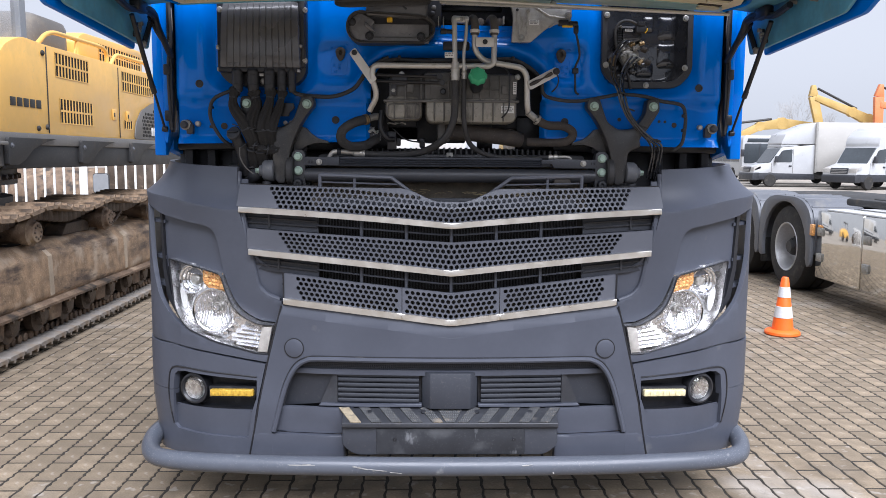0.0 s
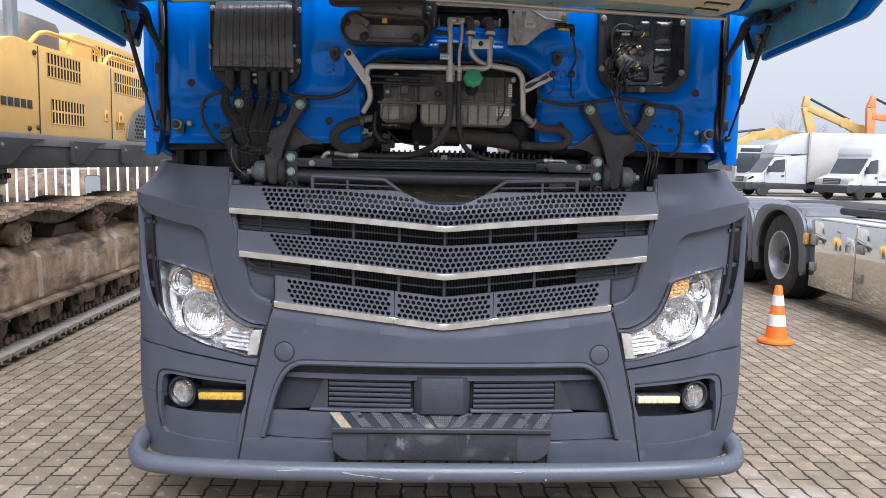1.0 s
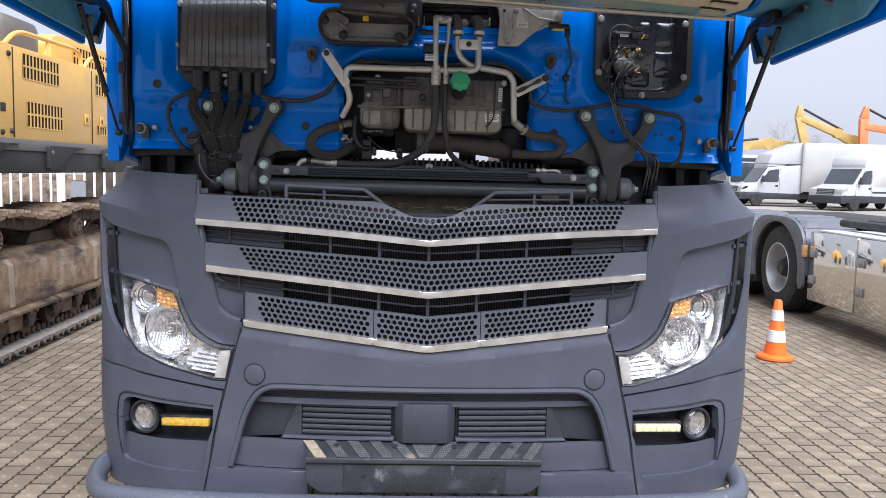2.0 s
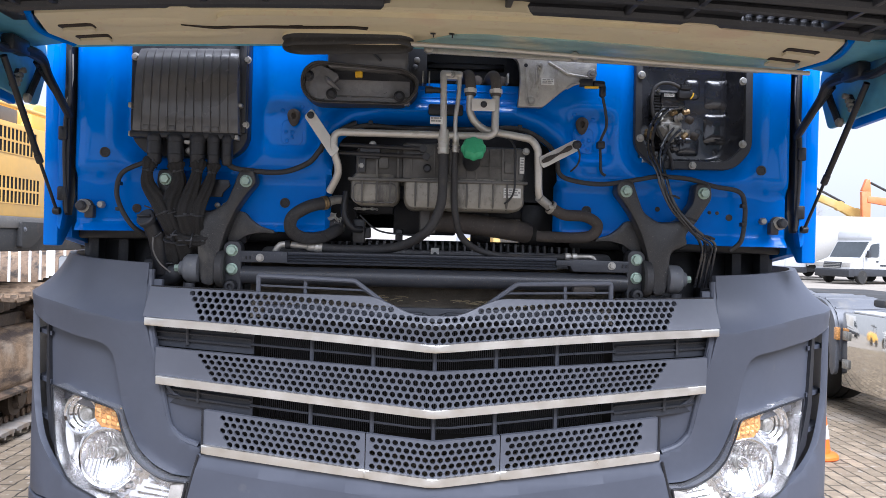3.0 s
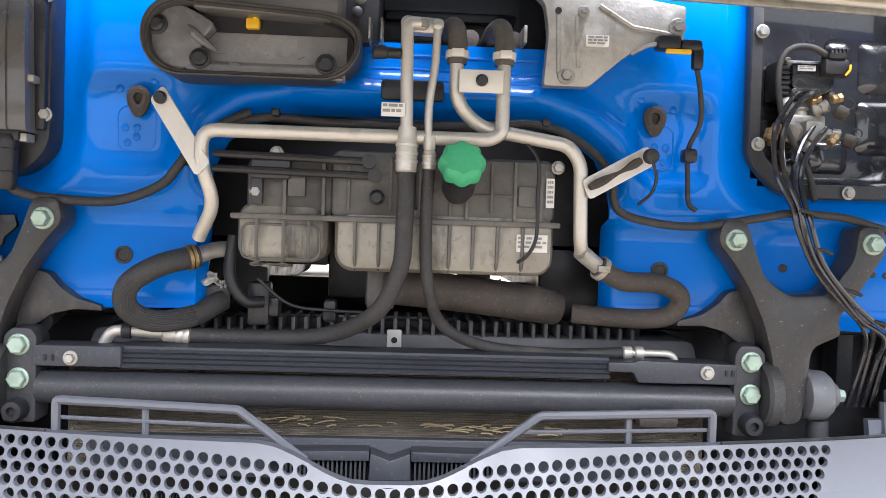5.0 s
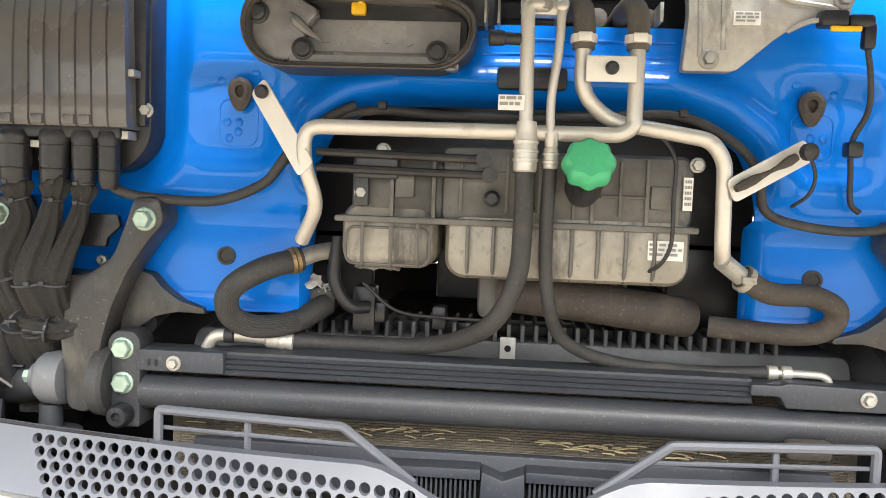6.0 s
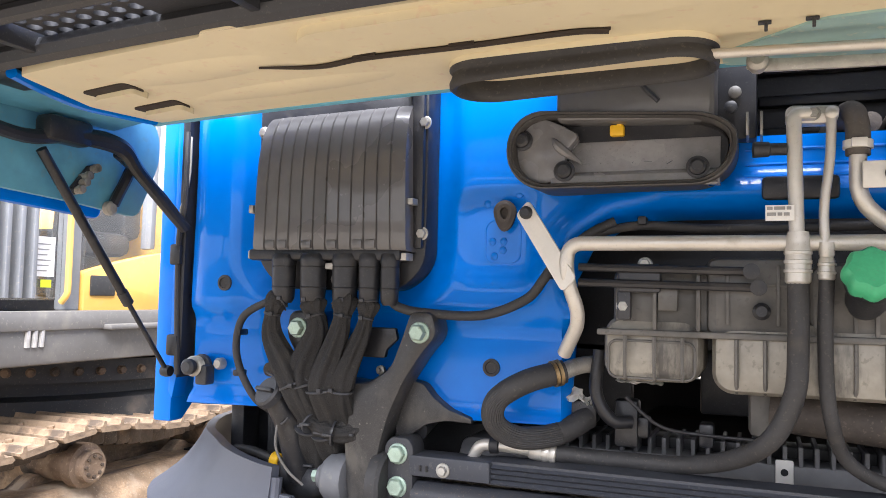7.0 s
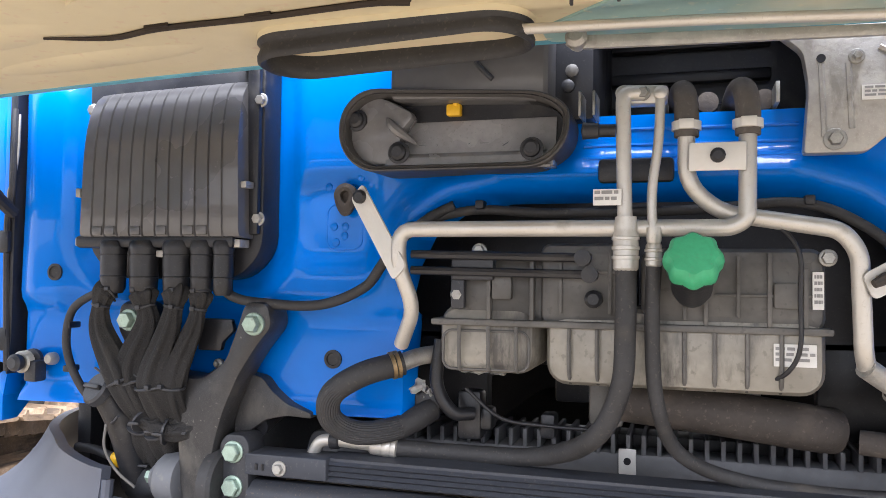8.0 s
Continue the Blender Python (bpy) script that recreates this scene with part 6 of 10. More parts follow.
sl = part("pipe_strap", strap((-0.398, 3.255, 1.955), (-0.322, 3.215, 1.848), 0.036, "tape"), "tape", truck, "white metal strap holding the pipe")
part("bolt", lathe(B(), [(0.011, 0), (0.011, 0.005), (0.007, 0.008), (0, 0.008)], (-0.397, 3.248, 1.956), (0, -1, 0), 14), "black", sl)
sr = part("pipe_strap", strap((0.425, 3.262, 1.886), (0.325, 3.222, 1.832), 0.036, "tape"), "tape", truck)
part("strap_wrap", tube(B(), glide([(0.318, 3.212, 1.83), (0.37, 3.228, 1.857), (0.410, 3.240, 1.880)], 4), lambda t: 0.0055 + 0.0025 * math.sin(9 * t), 8), "brown_rubber", sr)
part("wrap_knot", lathe(B(), [(0.006, -0.012), (0.013, -0.006), (0.013, 0.006), (0.005, 0.012)], (0.428, 3.24, 1.888), (0.3, -1, 0), 12), "rubber", sr)

part("tank_cable", tube(B(), glide([(0.16, 3.245, 1.920), (0.205, 3.238, 1.908), (0.234, 3.234, 1.872), (0.236, 3.238, 1.81), (0.236, 3.238, 1.745), (0.222, 3.246, 1.712), (0.20, 3.27, 1.694)], 6), 0.0032, 8), "black", truck)
part("strap_tie", tube(B(), glide([(0.428, 3.235, 1.882), (0.436, 3.232, 1.852), (0.430, 3.238, 1.825), (0.414, 3.26, 1.806)], 5), 0.0028, 6), "black", truck)

# coolant hoses
pipe("hose_stub_pipe", [(-0.30, 3.36, 1.705), (-0.325, 3.33, 1.703), (-0.352, 3.305, 1.690)], 0.0145, "alu_cast", 0.02)
gl = glide([(-0.345, 3.31, 1.693), (-0.40, 3.275, 1.676), (-0.448, 3.265, 1.643), (-0.453, 3.275, 1.602), (-0.416, 3.30, 1.578), (-0.36, 3.34, 1.584), (-0.315, 3.38, 1.611)], 9)
hl = part("coolant_hose", sleeve(B(), gl[14:48], lambda t: 0.0190, 30, 0.032, 0.0, 150), "rubber", truck, "ribbed black coolant hose", 80)
part("hose_end", tube(B(), gl[:16], 0.0198, 20), "rubber", hl)
part("hose_end", tube(B(), gl[45:], 0.0198, 20), "rubber", hl)
ax = (gl[2] - gl[0]).normalized()
for k, r in ((0.002, 0.0212), (0.010, 0.0212)):
    part("hose_clamp", lathe(B(), [(r - 0.002, -0.003), (r + 0.0012, -0.003), (r + 0.0012, 0.003), (r - 0.002, 0.003)], gl[1] + ax * k, ax, 24), "brass", hl, "tarnished brass-coloured hose clamp")
pipe("hose_stub_pipe", [(0.315, 3.25, 1.722), (0.335, 3.265, 1.708), (0.362, 3.28, 1.690)], 0.0145, "alu_cast", 0.02)
hr = hose("coolant_hose", [(0.352, 3.275, 1.697), (0.40, 3.285, 1.672), (0.47, 3.30, 1.668), (0.515, 3.32, 1.645), (0.505, 3.33, 1.612), (0.45, 3.34, 1.600), (0.33, 3.37, 1.603)], 0.0178, "brown_rubber", None, "dusty grey coolant hose", 18)
collar(hr, (0.358, 3.277, 1.693), (1, 0.3, -0.6), 0.0188, 0.010, "tank_low")
hose("intake_hose", [(-0.02, 3.38, 1.645), (0.06, 3.37, 1.64), (0.15, 3.37, 1.632), (0.25, 3.375, 1.620), (0.30, 3.40, 1.612)], 0.034, "brown_rubber", None, "thick dusty hose", 20)
bm = B()
box(bm, -0.055, 0.0, 3.36, 3.44, 1.60, 1.685, 0.012)
part("hose_joint", bm, "tank", truck)
hose("wire_conduit", [(-0.29, 3.34, 1.73), (-0.295, 3.335, 1.66), (-0.27, 3.34, 1.615), (-0.24, 3.36, 1.61)], 0.011, "black")
hose("wire", [(-0.245, 3.33, 1.655), (-0.19, 3.34, 1.61), (-0.12, 3.36, 1.598), (-0.02, 3.37, 1.595)], 0.003, "black")
for x, z, w, h in ((-0.25, 1.605, 0.020, 0.040), (-0.222, 1.60, 0.010, 0.018), (-0.12, 1.595, 0.012, 0.02), (-0.33, 1.62, 0.03, 0.02)):
    bm = B()
    box(bm, x - w, x + w, 3.37, 3.41, z - h, z + h, 0.006)
    part("sensor_bracket", bm, "black", truck)
bm = B()
box(bm, -0.45, 0.45, 5.20, 5.23, 1.648, 1.76, 0)
part("rear_shield", bm, "black", truck)
# black plate added to block the bright yard behind the tunnel
bm = B()
box(bm, -0.62, 0.62, 4.50, 4.54, 0.80, 1.583, 0)
part("engine_block", bm, "black", truck)
# torn white foil wedged under the hoses and the tank


def torn_foil(x0, x1, z0, z1_, y, seed, ragged):
    """A crumpled scrap of white foil with a torn edge."""
    r = random.Random(seed)
    n, rows = 9, 4
    bm = B()
    grid = []
    for i in range(n + 1):
        a = i / n
        lo, hi = z0 + r.uniform(0, ragged), z1_ - r.uniform(0, ragged)
        grid.append([bm.verts.new((x0 + (x1 - x0) * a + r.uniform(-0.002, 0.002), y + r.uniform(-0.007, 0.007), lo + (hi - lo) * j / rows)) for j in range(rows + 1)])
    for i in range(n):
        for j in range(rows):
            bm.faces.new((grid[i][j], grid[i + 1][j], grid[i + 1][j + 1], grid[i][j + 1]))
    geo = bmesh.ops.solidify(bm, geom=bm.faces[:], thickness=0.0012)
    return part("torn_foil", bm, "label", truck, "torn scrap of white foil", 20.0)


torn_foil(-0.395, -0.322, 1.634, 1.664, 3.362, 3, 0.010)
torn_foil(-0.328, -0.306, 1.628, 1.650, 3.372, 4, 0.006)
torn_foil(-0.268, -0.190, 1.672, 1.684, 3.372, 5, 0.004)
torn_foil(0.155, 0.20, 1.640, 1.662, 3.42, 6, 0.006)
# dark boxes added to block the bright tunnel, with gaps to the yard behind
for x0, x1, z0, z1_ in ((-0.46, -0.275, 1.55, 1.73), (-0.145, 0.075, 1.60, 1.73), (-0.275, -0.145, 1.668, 1.73), (0.075, 0.195, 1.665, 1.73), (0.13, 0.20, 1.55, 1.67), (0.195, 0.31, 1.664, 1.73), (0.305, 0.46, 1.55, 1.73)):
    bm = B()
    box(bm, x0, x1, 3.60, 3.64, z0, z1_, 0.006)
    part("heater_housing", bm, "black", truck)


def dish(outline, y0, y1, shrink, lip=0.0):
    """A tray pressed into the wall: its outline at y0, its floor, smaller, at y1."""
    bm = B()
    cx = sum(p[0] for p in outline) / len(outline)
    cz = sum(p[1] for p in outline) / len(outline)
    loops = []
    for k, y in ((1.0 + lip, y0), (1.0, y0), (1.0 - shrink * 0.35, y0 + (y1 - y0) * 0.25), (1.0 - shrink, y1 - (y1 - y0) * 0.1), (1.0 - shrink * 1.4, y1)):
        loops.append([bm.verts.new((cx + (x - cx) * k, y, cz + (z - cz) * k)) for x, z in outline])
    for a, b in zip(loops, loops[1:]):
        for k in range(len(outline)):
            j = (k + 1) % len(outline)
            bm.faces.new((a[k], a[j], b[j], b[k]))
    bm.faces.new(loops[-1])
    return bm


# air intake with its rubber lip
stad = [(x, z - (0.060 * (x + 0.40) if z > 2.06 else 0.0) * (z - 2.06) / 0.05) for x, z in rounded(-0.415, -0.066, 1.986, 2.114, 0.062, 9)]


def shrunk(k, dz=0.0, c=(-0.24, 2.046)):
    return [(c[0] + (x - c[0]) * (1 - (1 - k) * 0.42), c[1] + dz + (z - c[1]) * k) for x, z in stad]


def rings_of(bm, rows):
    """Skin between outlines, each with its own depth."""
    loops = [[bm.verts.new((x, y, z)) for x, z in o] for o, y in rows]
    for a, b in zip(loops, loops[1:]):
        for k in range(len(a)):
            j = (k + 1) % len(a)
            bm.faces.new((a[k], a[j], b[j], b[k]))
    return loops


bm = B()
lo = rings_of(bm, [(shrunk(0.80), 3.215), (shrunk(0.80), 3.236)])
bm.faces.new(lo[-1])
duct = part("air_intake", bm, "black", truck, "black air intake with a dusty rubber lip and an open slot")
duct.scale = (1.04, 1.04, 1.04)
duct.location = (0.0014, -0.0787, -0.0726)
bm = B()
rings_of(bm, [(shrunk(0.97), 3.34), (shrunk(0.99), 3.205), (shrunk(1.0), 3.192), (shrunk(0.985), 3.185), (shrunk(0.955), 3.184), (shrunk(0.93), 3.188), (shrunk(0.90), 3.189), (shrunk(0.875), 3.187), (shrunk(0.85), 3.190), (shrunk(0.835), 3.200), (shrunk(0.82), 3.222)])
part("rubber_lip", bm, "lip", duct, "", 50)
# the moulded floor: a domed end, a step and a long sloping shelf below the slot
bm = B()
prism(bm, [(3.198, 1.990), (3.206, 2.008), (3.216, 2.014), (3.222, 2.016), (3.232, 2.058), (3.234, 2.064), (3.235, 2.066), (3.235, 1.990)], "x", -0.345, -0.092, 0.003)
shelf = part("intake_shelf", bm, "shelf", duct)
bm = B()
prism(bm, smooth_outline([(-0.400, 2.00), (-0.345, 1.996), (-0.322, 2.02), (-0.322, 2.048), (-0.298, 2.073), (-0.352, 2.102), (-0.385, 2.103), (-0.405, 2.07)], 0.016), "y", 3.205, 3.235, 0.006)
part("intake_ramp", bm, "duct_floor", duct)
# lens-shaped tube added as the bright highlight on the smooth ramp
part("intake_fin", tube(B(), glide([(-0.345, 3.207, 2.070), (-0.330, 3.203, 2.052), (-0.300, 3.214, 2.030)], 5), lambda t: 0.002 + 0.006 * math.sin(math.pi * t), 8), "duct_floor", duct)
part("shelf_edge", tube(B(), [(-0.345, 3.197, 1.994), (-0.095, 3.197, 1.990)], 0.003, 6), "duct_floor", duct)
for x, z in ((-0.393, 2.068), (-0.324, 2.016), (-0.123, 2.015)):
    part("rivet", lathe(B(), [(0.017, 0), (0.017, 0.002), (0.013, 0.003), (0.012, 0.008), (0.008, 0.011), (0, 0.011)], (x, 3.204, z), (0, -1, 0.05), 18), "dark", duct)
# moulded symbols on the shelf: two squares, a two-way arrow, crossed strokes
def on_shelf(x, u):
    return Vector((x, 3.2205 + 0.018 * u - 0.0006, 2.016 + 0.042 * u))


marks = B()
for x in (-0.294, -0.198):
    o = [on_shelf(x + dx, 0.42 + du) for dx, du in ((-0.006, -0.1), (0.006, -0.1), (0.006, 0.14), (-0.006, 0.14), (-0.006, -0.1))]
    tube(marks, o, 0.0007, 4)
for a, b in (((-0.278, 0.45), (-0.214, 0.45)), ((-0.278, 0.45), (-0.270, 0.60)), ((-0.278, 0.45), (-0.270, 0.30)), ((-0.214, 0.45), (-0.222, 0.60)), ((-0.214, 0.45), (-0.222, 0.30)),
             ((-0.170, 0.2), (-0.128, 0.85)), ((-0.170, 0.85), (-0.130, 0.25)), ((-0.176, 0.5), (-0.150, 0.62)), ((-0.140, 0.80), (-0.118, 0.70))):
    tube(marks, [on_shelf(*a), on_shelf(*b)], 0.0008, 4)
part("moulded_symbol", marks, "grey", shelf)
bm = B()
box(bm, -0.257, -0.235, 3.222, 3.237, 2.072, 2.090, 0.003)
box(bm, -0.246, -0.238, 3.220, 3.232, 2.086, 2.096, 0.003)
part("yellow_clip", bm, "yellow_clip", duct, "yellow plastic clip")
bm = B()
prism(bm, smooth_outline([(-0.350, 2.105), (-0.10, 2.095), (-0.098, 2.30), (-0.350, 2.30)], 0.012), "y", 3.245, 3.34, 0.010)
top = part("intake_top", bm, "lid", truck)
part("top_rib", tube(B(), glide([(-0.215, 3.245, 2.165), (-0.205, 3.243, 2.148), (-0.185, 3.244, 2.128)], 4), 0.004, 8), "dark", top)
for x, z in ((-0.074, 2.150), (-0.080, 2.127)):
    part("bay_bolt", lathe(B(), [(0.010, 0), (0.010, 0.004), (0.005, 0.007), (0, 0.007)], (x, 3.296, z - 0.004), (0, -1, 0), 14), "tank" if z > 2.13 else "dark", truck)
bm = B()
box(bm, -0.110, -0.042, 3.300, 3.60, 2.072, 2.30, 0.004)
part("duct_wall", bm, "black", truck)

# cast plate with sticker, and the plug beside it
PL = smooth_outline([(0.205, 2.185), (0.245, 2.15), (0.253, 2.10), (0.246, 2.008), (0.325, 2.008), (0.39, 2.065), (0.43, 2.088), (0.49, 2.092), (0.494, 2.155), (0.42, 2.165), (0.36, 2.185)], [0.01, 0.01, 0.02, 0.006, 0.01, 0.02, 0.02, 0.006, 0.006, 0.02, 0.01])
bm = B()
prism(bm, PL, "y", 3.282, 3.31, 0.006)
cast_plate = part("cast_plate", bm, "alu_cast", truck, "dull cast aluminium plate with a sticker")
for x, z, r in ((0.285, 2.026, 0.012), (0.478, 2.118, 0.012), (0.312, 2.138, 0.008)):
    part("bolt", bolt(B(), (x, 3.282, z), r * 0.8, 0.012, washer=1.6), "steel", cast_plate)
part("plate_hole", lathe(B(), [(0.006, 0), (0.006, 0.0015), (0, 0.0015)], (0.268, 3.2818, 2.138), (0, -1, 0), 12), "black", cast_plate)
for x0, z0, x1, z1_ in ((0.268, 2.13, 0.272, 2.03), (0.302, 2.13, 0.306, 2.04), (0.34, 2.15, 0.40, 2.115), (0.40, 2.115, 0.47, 2.105)):
    part("rib", tube(B(), [(x0, 3.283, z0), (x1, 3.283, z1_)], 0.0045, 6), "alu_cast", cast_plate)
bm = B()
box(bm, 0.318, 0.358, 3.2785, 3.2815, 2.078, 2.098, 0)
st = part("sticker", bm, "label", cast_plate, "white sticker with small print")
bm = B()
bars(bm, 0.321, 0.355, 2.08, 2.096, 3.278, 3, 12)
part("print", bm, "print", st)
bm = B()
box(bm, 0.435, 0.475, 3.245, 3.275, 2.072, 2.096, 0.005)
box(bm, 0.475, 0.515, 3.248, 3.272, 2.070, 2.092, 0.008)
box(bm, 0.498, 0.518, 3.25, 3.27, 2.040, 2.08, 0.007)
plug = part("cable_plug", bm, "black", truck, "black cable plug with yellow lock")
bm = B()
box(bm, 0.448, 0.492, 3.242, 3.25, 2.064, 2.072, 0.002)
part("plug_lock", bm, "yellow_clip", plug)
hose("plug_wire", [(0.437, 3.26, 2.083), (0.42, 3.27, 2.08), (0.40, 3.285, 2.07)], 0.004, "alu_cast", plug)
hose("plug_cable", [(0.508, 3.26, 2.045), (0.522, 3.275, 2.00), (0.532, 3.30, 1.955), (0.518, 3.315, 1.91), (0.52, 3.318, 1.86), (0.522, 3.315, 1.815), (0.535, 3.31, 1.80)], 0.0045, "rubber", plug)
bm = B()
box(bm, 0.505, 0.53, 3.295, 3.325, 1.885, 1.91, 0.006)
part("cable_clip", bm, "black", plug)

# long linkage bar along the top
bm = B()
prism(bm, [(-0.055, 2.128), (-0.03, 2.122), (0.48, 2.109), (0.93, 2.096), (0.945, 2.101), (0.93, 2.107), (0.48, 2.121), (0.0, 2.138), (-0.05, 2.141)], "y", 3.095, 3.103, 0.002)
part("linkage_bar", bm, "alu_cast", truck, "long flat wiper linkage bar")
lk = pipe("flap_edge_tube", [(-0.095, 3.02, 2.129), (0.10, 3.02, 2.124), (0.32, 3.02, 2.113), (0.62, 3.02, 2.098), (0.90, 3.02, 2.087), (1.05, 3.03, 2.085)], 0.0065, "alu", 0.05)
part("linkage_joint", lathe(B(), [(0.011, -0.01), (0.014, 0), (0.014, 0.010), (0.009, 0.016), (0, 0.016)], (0.385, 3.098, 2.125), (0, -1, 0.2), 20), "alu_cast", lk)
part("linkage_joint", lathe(B(), [(0.011, -0.01), (0.014, 0), (0.014, 0.010), (0.009, 0.016), (0, 0.016)], (-0.04, 3.098, 2.134), (0, -1, 0.2), 20), "alu_cast", lk)
for x in (0.06, 0.215):
    bm = B()
    box(bm, x - 0.003, x + 0.003, 3.30, 3.50, 2.085, 2.115, 0.001)
    part("duct_tab", bm, "steel", truck)
bm = B()
box(bm, -0.035, 0.075, 3.296, 3.31, 1.975, 2.012, 0.008)
part("pipe_rest", bm, "black", truck)

# ribbed control box with its cable boots
CB = smooth_outline([(-0.965, 2.26), (-0.600, 2.26), (-0.600, 1.87), (-0.65, 1.822), (-0.91, 1.822), (-0.965, 1.88)], [0, 0, 0.06, 0.06, 0.06, 0.05])
bm = B()
prism(bm, CB, "y", 3.305, 3.365, 0.006)
tray = part("control_box", bm, "black", truck, "black ribbed control box on the front wall")
bm = B()
cols = [(-0.5, 0.062), (-0.5, 0.012), (-0.493, 0.004)]
for i in range(11):
    a = -0.488 + 0.976 * (i + 1) / 12
    cols += [(a - 0.0085, 0.0), (a - 0.0035, 0.0032), (a + 0.0035, 0.0032), (a + 0.0085, -0.0006 * (i % 2))]
cols += [(0.493, 0.004), (0.5, 0.012), (0.5, 0.062)]
loops = []
for z, back in ((1.893, 0.012), (1.896, 0.003), (1.905, 0.0), (1.95, 0.0), (2.02, 0.0), (2.06, 0.002), (2.09, 0.006), (2.115, 0.012), (2.135, 0.020), (2.150, 0.030), (2.160, 0.042), (2.166, 0.058)):
    taper = 1.0 - 0.05 * (z - 1.893) / 0.27
    loops.append([bm.verts.new((-0.782 + 0.326 * f * taper, 3.2575 + min(0.062, d + back), z + 0.008 * f * (z > 2.12))) for f, d in cols])
for la, lb in zip(loops, loops[1:]):
    for q in range(len(cols) - 1):
        bm.faces.new((la[q], la[q + 1], lb[q + 1], lb[q]))
lid_part = part("ribbed_lid", bm, "lid", tray, "", 25, sheet=True)
for i in (1, 2, 4, 6, 8, 9):
    x = -0.782 + 0.326 * (-0.488 + 0.976 * (i + 0.5) / 12) * 1.0
    bm = B()
    box(bm, x - 0.010, x + 0.010, 3.2545, 3.260, 1.898, 1.914, 0.002)
    part("lid_pad", bm, "lid", lid_part)
bm = B()
box(bm, -0.953, -0.632, 3.262, 3.32, 1.876, 1.898, 0.006)
part("lid_foot", bm, "black", lid_part)
for x, z in ((-0.604, 2.130), (-0.606, 1.927), (-0.950, 2.130), (-0.778, 1.842)):
    part("bolt", bolt(B(), (x, 3.300, z), 0.009, 0.010, washer=1.35), "alu_cast", tray)
bm = B()
box(bm, -0.628, -0.604, 3.292, 3.306, 1.90, 2.2, 0.004)
part("side_rail", bm, "black", tray)
for x, z, w, h in ((-0.628, 1.983, 0.016, 0.006), (-0.955, 1.975, 0.005, 0.008), (-0.636, 1.884, 0.014, 0.007), (-0.953, 1.887, 0.005, 0.008), (-0.63, 2.20, 0.012, 0.006), (-0.778, 1.866, 0.009, 0.006)):
    bm = B()
    box(bm, x - w, x + w, 3.268, 3.30, z - h, z + h, 0.002)
    part("spring_clip", bm, "alu_cast", tray)
BOOTS = [(-0.877, 0.0225), (-0.813, 0.025), (-0.746, 0.024), (-0.696, 0.020), (-0.655, 0.0175)]
WAY = [[(-0.890, 1.790), (-0.893, 1.735), (-0.850, 1.672), (-0.826, 1.617), (-0.81, 1.56)],
       [(-0.808, 1.785), (-0.800, 1.742), (-0.823, 1.672), (-0.812, 1.614), (-0.80, 1.55)],
       [(-0.742, 1.790), (-0.752, 1.738), (-0.776, 1.660), (-0.775, 1.620), (-0.77, 1.55)],
       [(-0.697, 1.785), (-0.708, 1.740), (-0.738, 1.662), (-0.745, 1.619), (-0.745, 1.55)]]
for k, (x, r) in enumerate(BOOTS):
    boot = part("cable_boot", lathe(B(), [(r * 0.85, -0.005), (r, 0), (r * 1.06, 0.010), (r * 0.98, 0.016), (r * 1.0, 0.03), (r * 0.97, 0.06), (r * 0.92, 0.08), (r * 0.7, 0.088)], (x, 3.272, 1.884), (0, 0, -1), 20), "black", tray)
    for dz in (0.020, 0.058):
        part("boot_ring", lathe(B(), [(r * 0.96, -0.002), (r * 1.025, 0), (r * 0.96, 0.002)], (x, 3.272, 1.884 - dz), (0, 0, -1), 18, False), "black", boot)
    if k < 4:
        g = glide([(x, 3.268, 1.806)] + [(a, 3.262 - 0.010 * (i == 2) + 0.006 * (k % 2) + 0.045 * (i == 4), z) for i, (a, z) in enumerate(WAY[k])], 9)
        size = (lambda q, k: lambda t: q * (0.66 + 0.34 * math.exp(-((t - 0.12) / 0.10) ** 2) - 0.06 * math.exp(-((t - 0.27) / 0.05) ** 2) + 0.50 * max(0.0, min(1.0, (t - 0.30) * 3.2)) - 0.28 * max(0.0, (t - 0.72) * 3)))(r, k)
        loom = part("cable_loom", sleeve(B(), g, size, 7, 0.125, 2.2 + 0.7 * k, 40, 0.72), "cloth", tray, "black fabric-wrapped cable loom", 60)
        for t in (0.03, 0.27, 0.70):
            i = int(t * (len(g) - 1))
            d = (g[i + 1] - g[i]).normalized()
            rr = size(i / (len(g) - 1)) * 1.06
            u = d.cross(Vector((0, -1, 0))).normalized()
            w = d.cross(u)
            ring = [g[i] + rr * (math.cos(2 * math.pi * q / 20) * u + 0.74 * math.sin(2 * math.pi * q / 20) * w) for q in range(21)]
            tie = part("cable_tie", tube(B(), ring, 0.0026, 6), "dark", loom)
            bm = B()
            h = g[i] + Vector((rr * 0.3 * (-1) ** k, -0.78 * rr, 0))
            box(bm, h.x - 0.0045, h.x + 0.0045, h.y - 0.004, h.y + 0.004, h.z - 0.0035, h.z + 0.0035, 0.001)
            part("tie_head", bm, "dark", tie)
hose("earth_loom", [(-0.655, 3.272, 1.812), (-0.645, 3.285, 1.795), (-0.60, 3.292, 1.785), (-0.49, 3.298, 1.783), (-0.41, 3.295, 1.812), (-0.375, 3.285, 1.848), (-0.35, 3.29, 1.885), (-0.30, 3.30, 1.925), (-0.26, 3.305, 1.945)], 0.0085, "rubber")
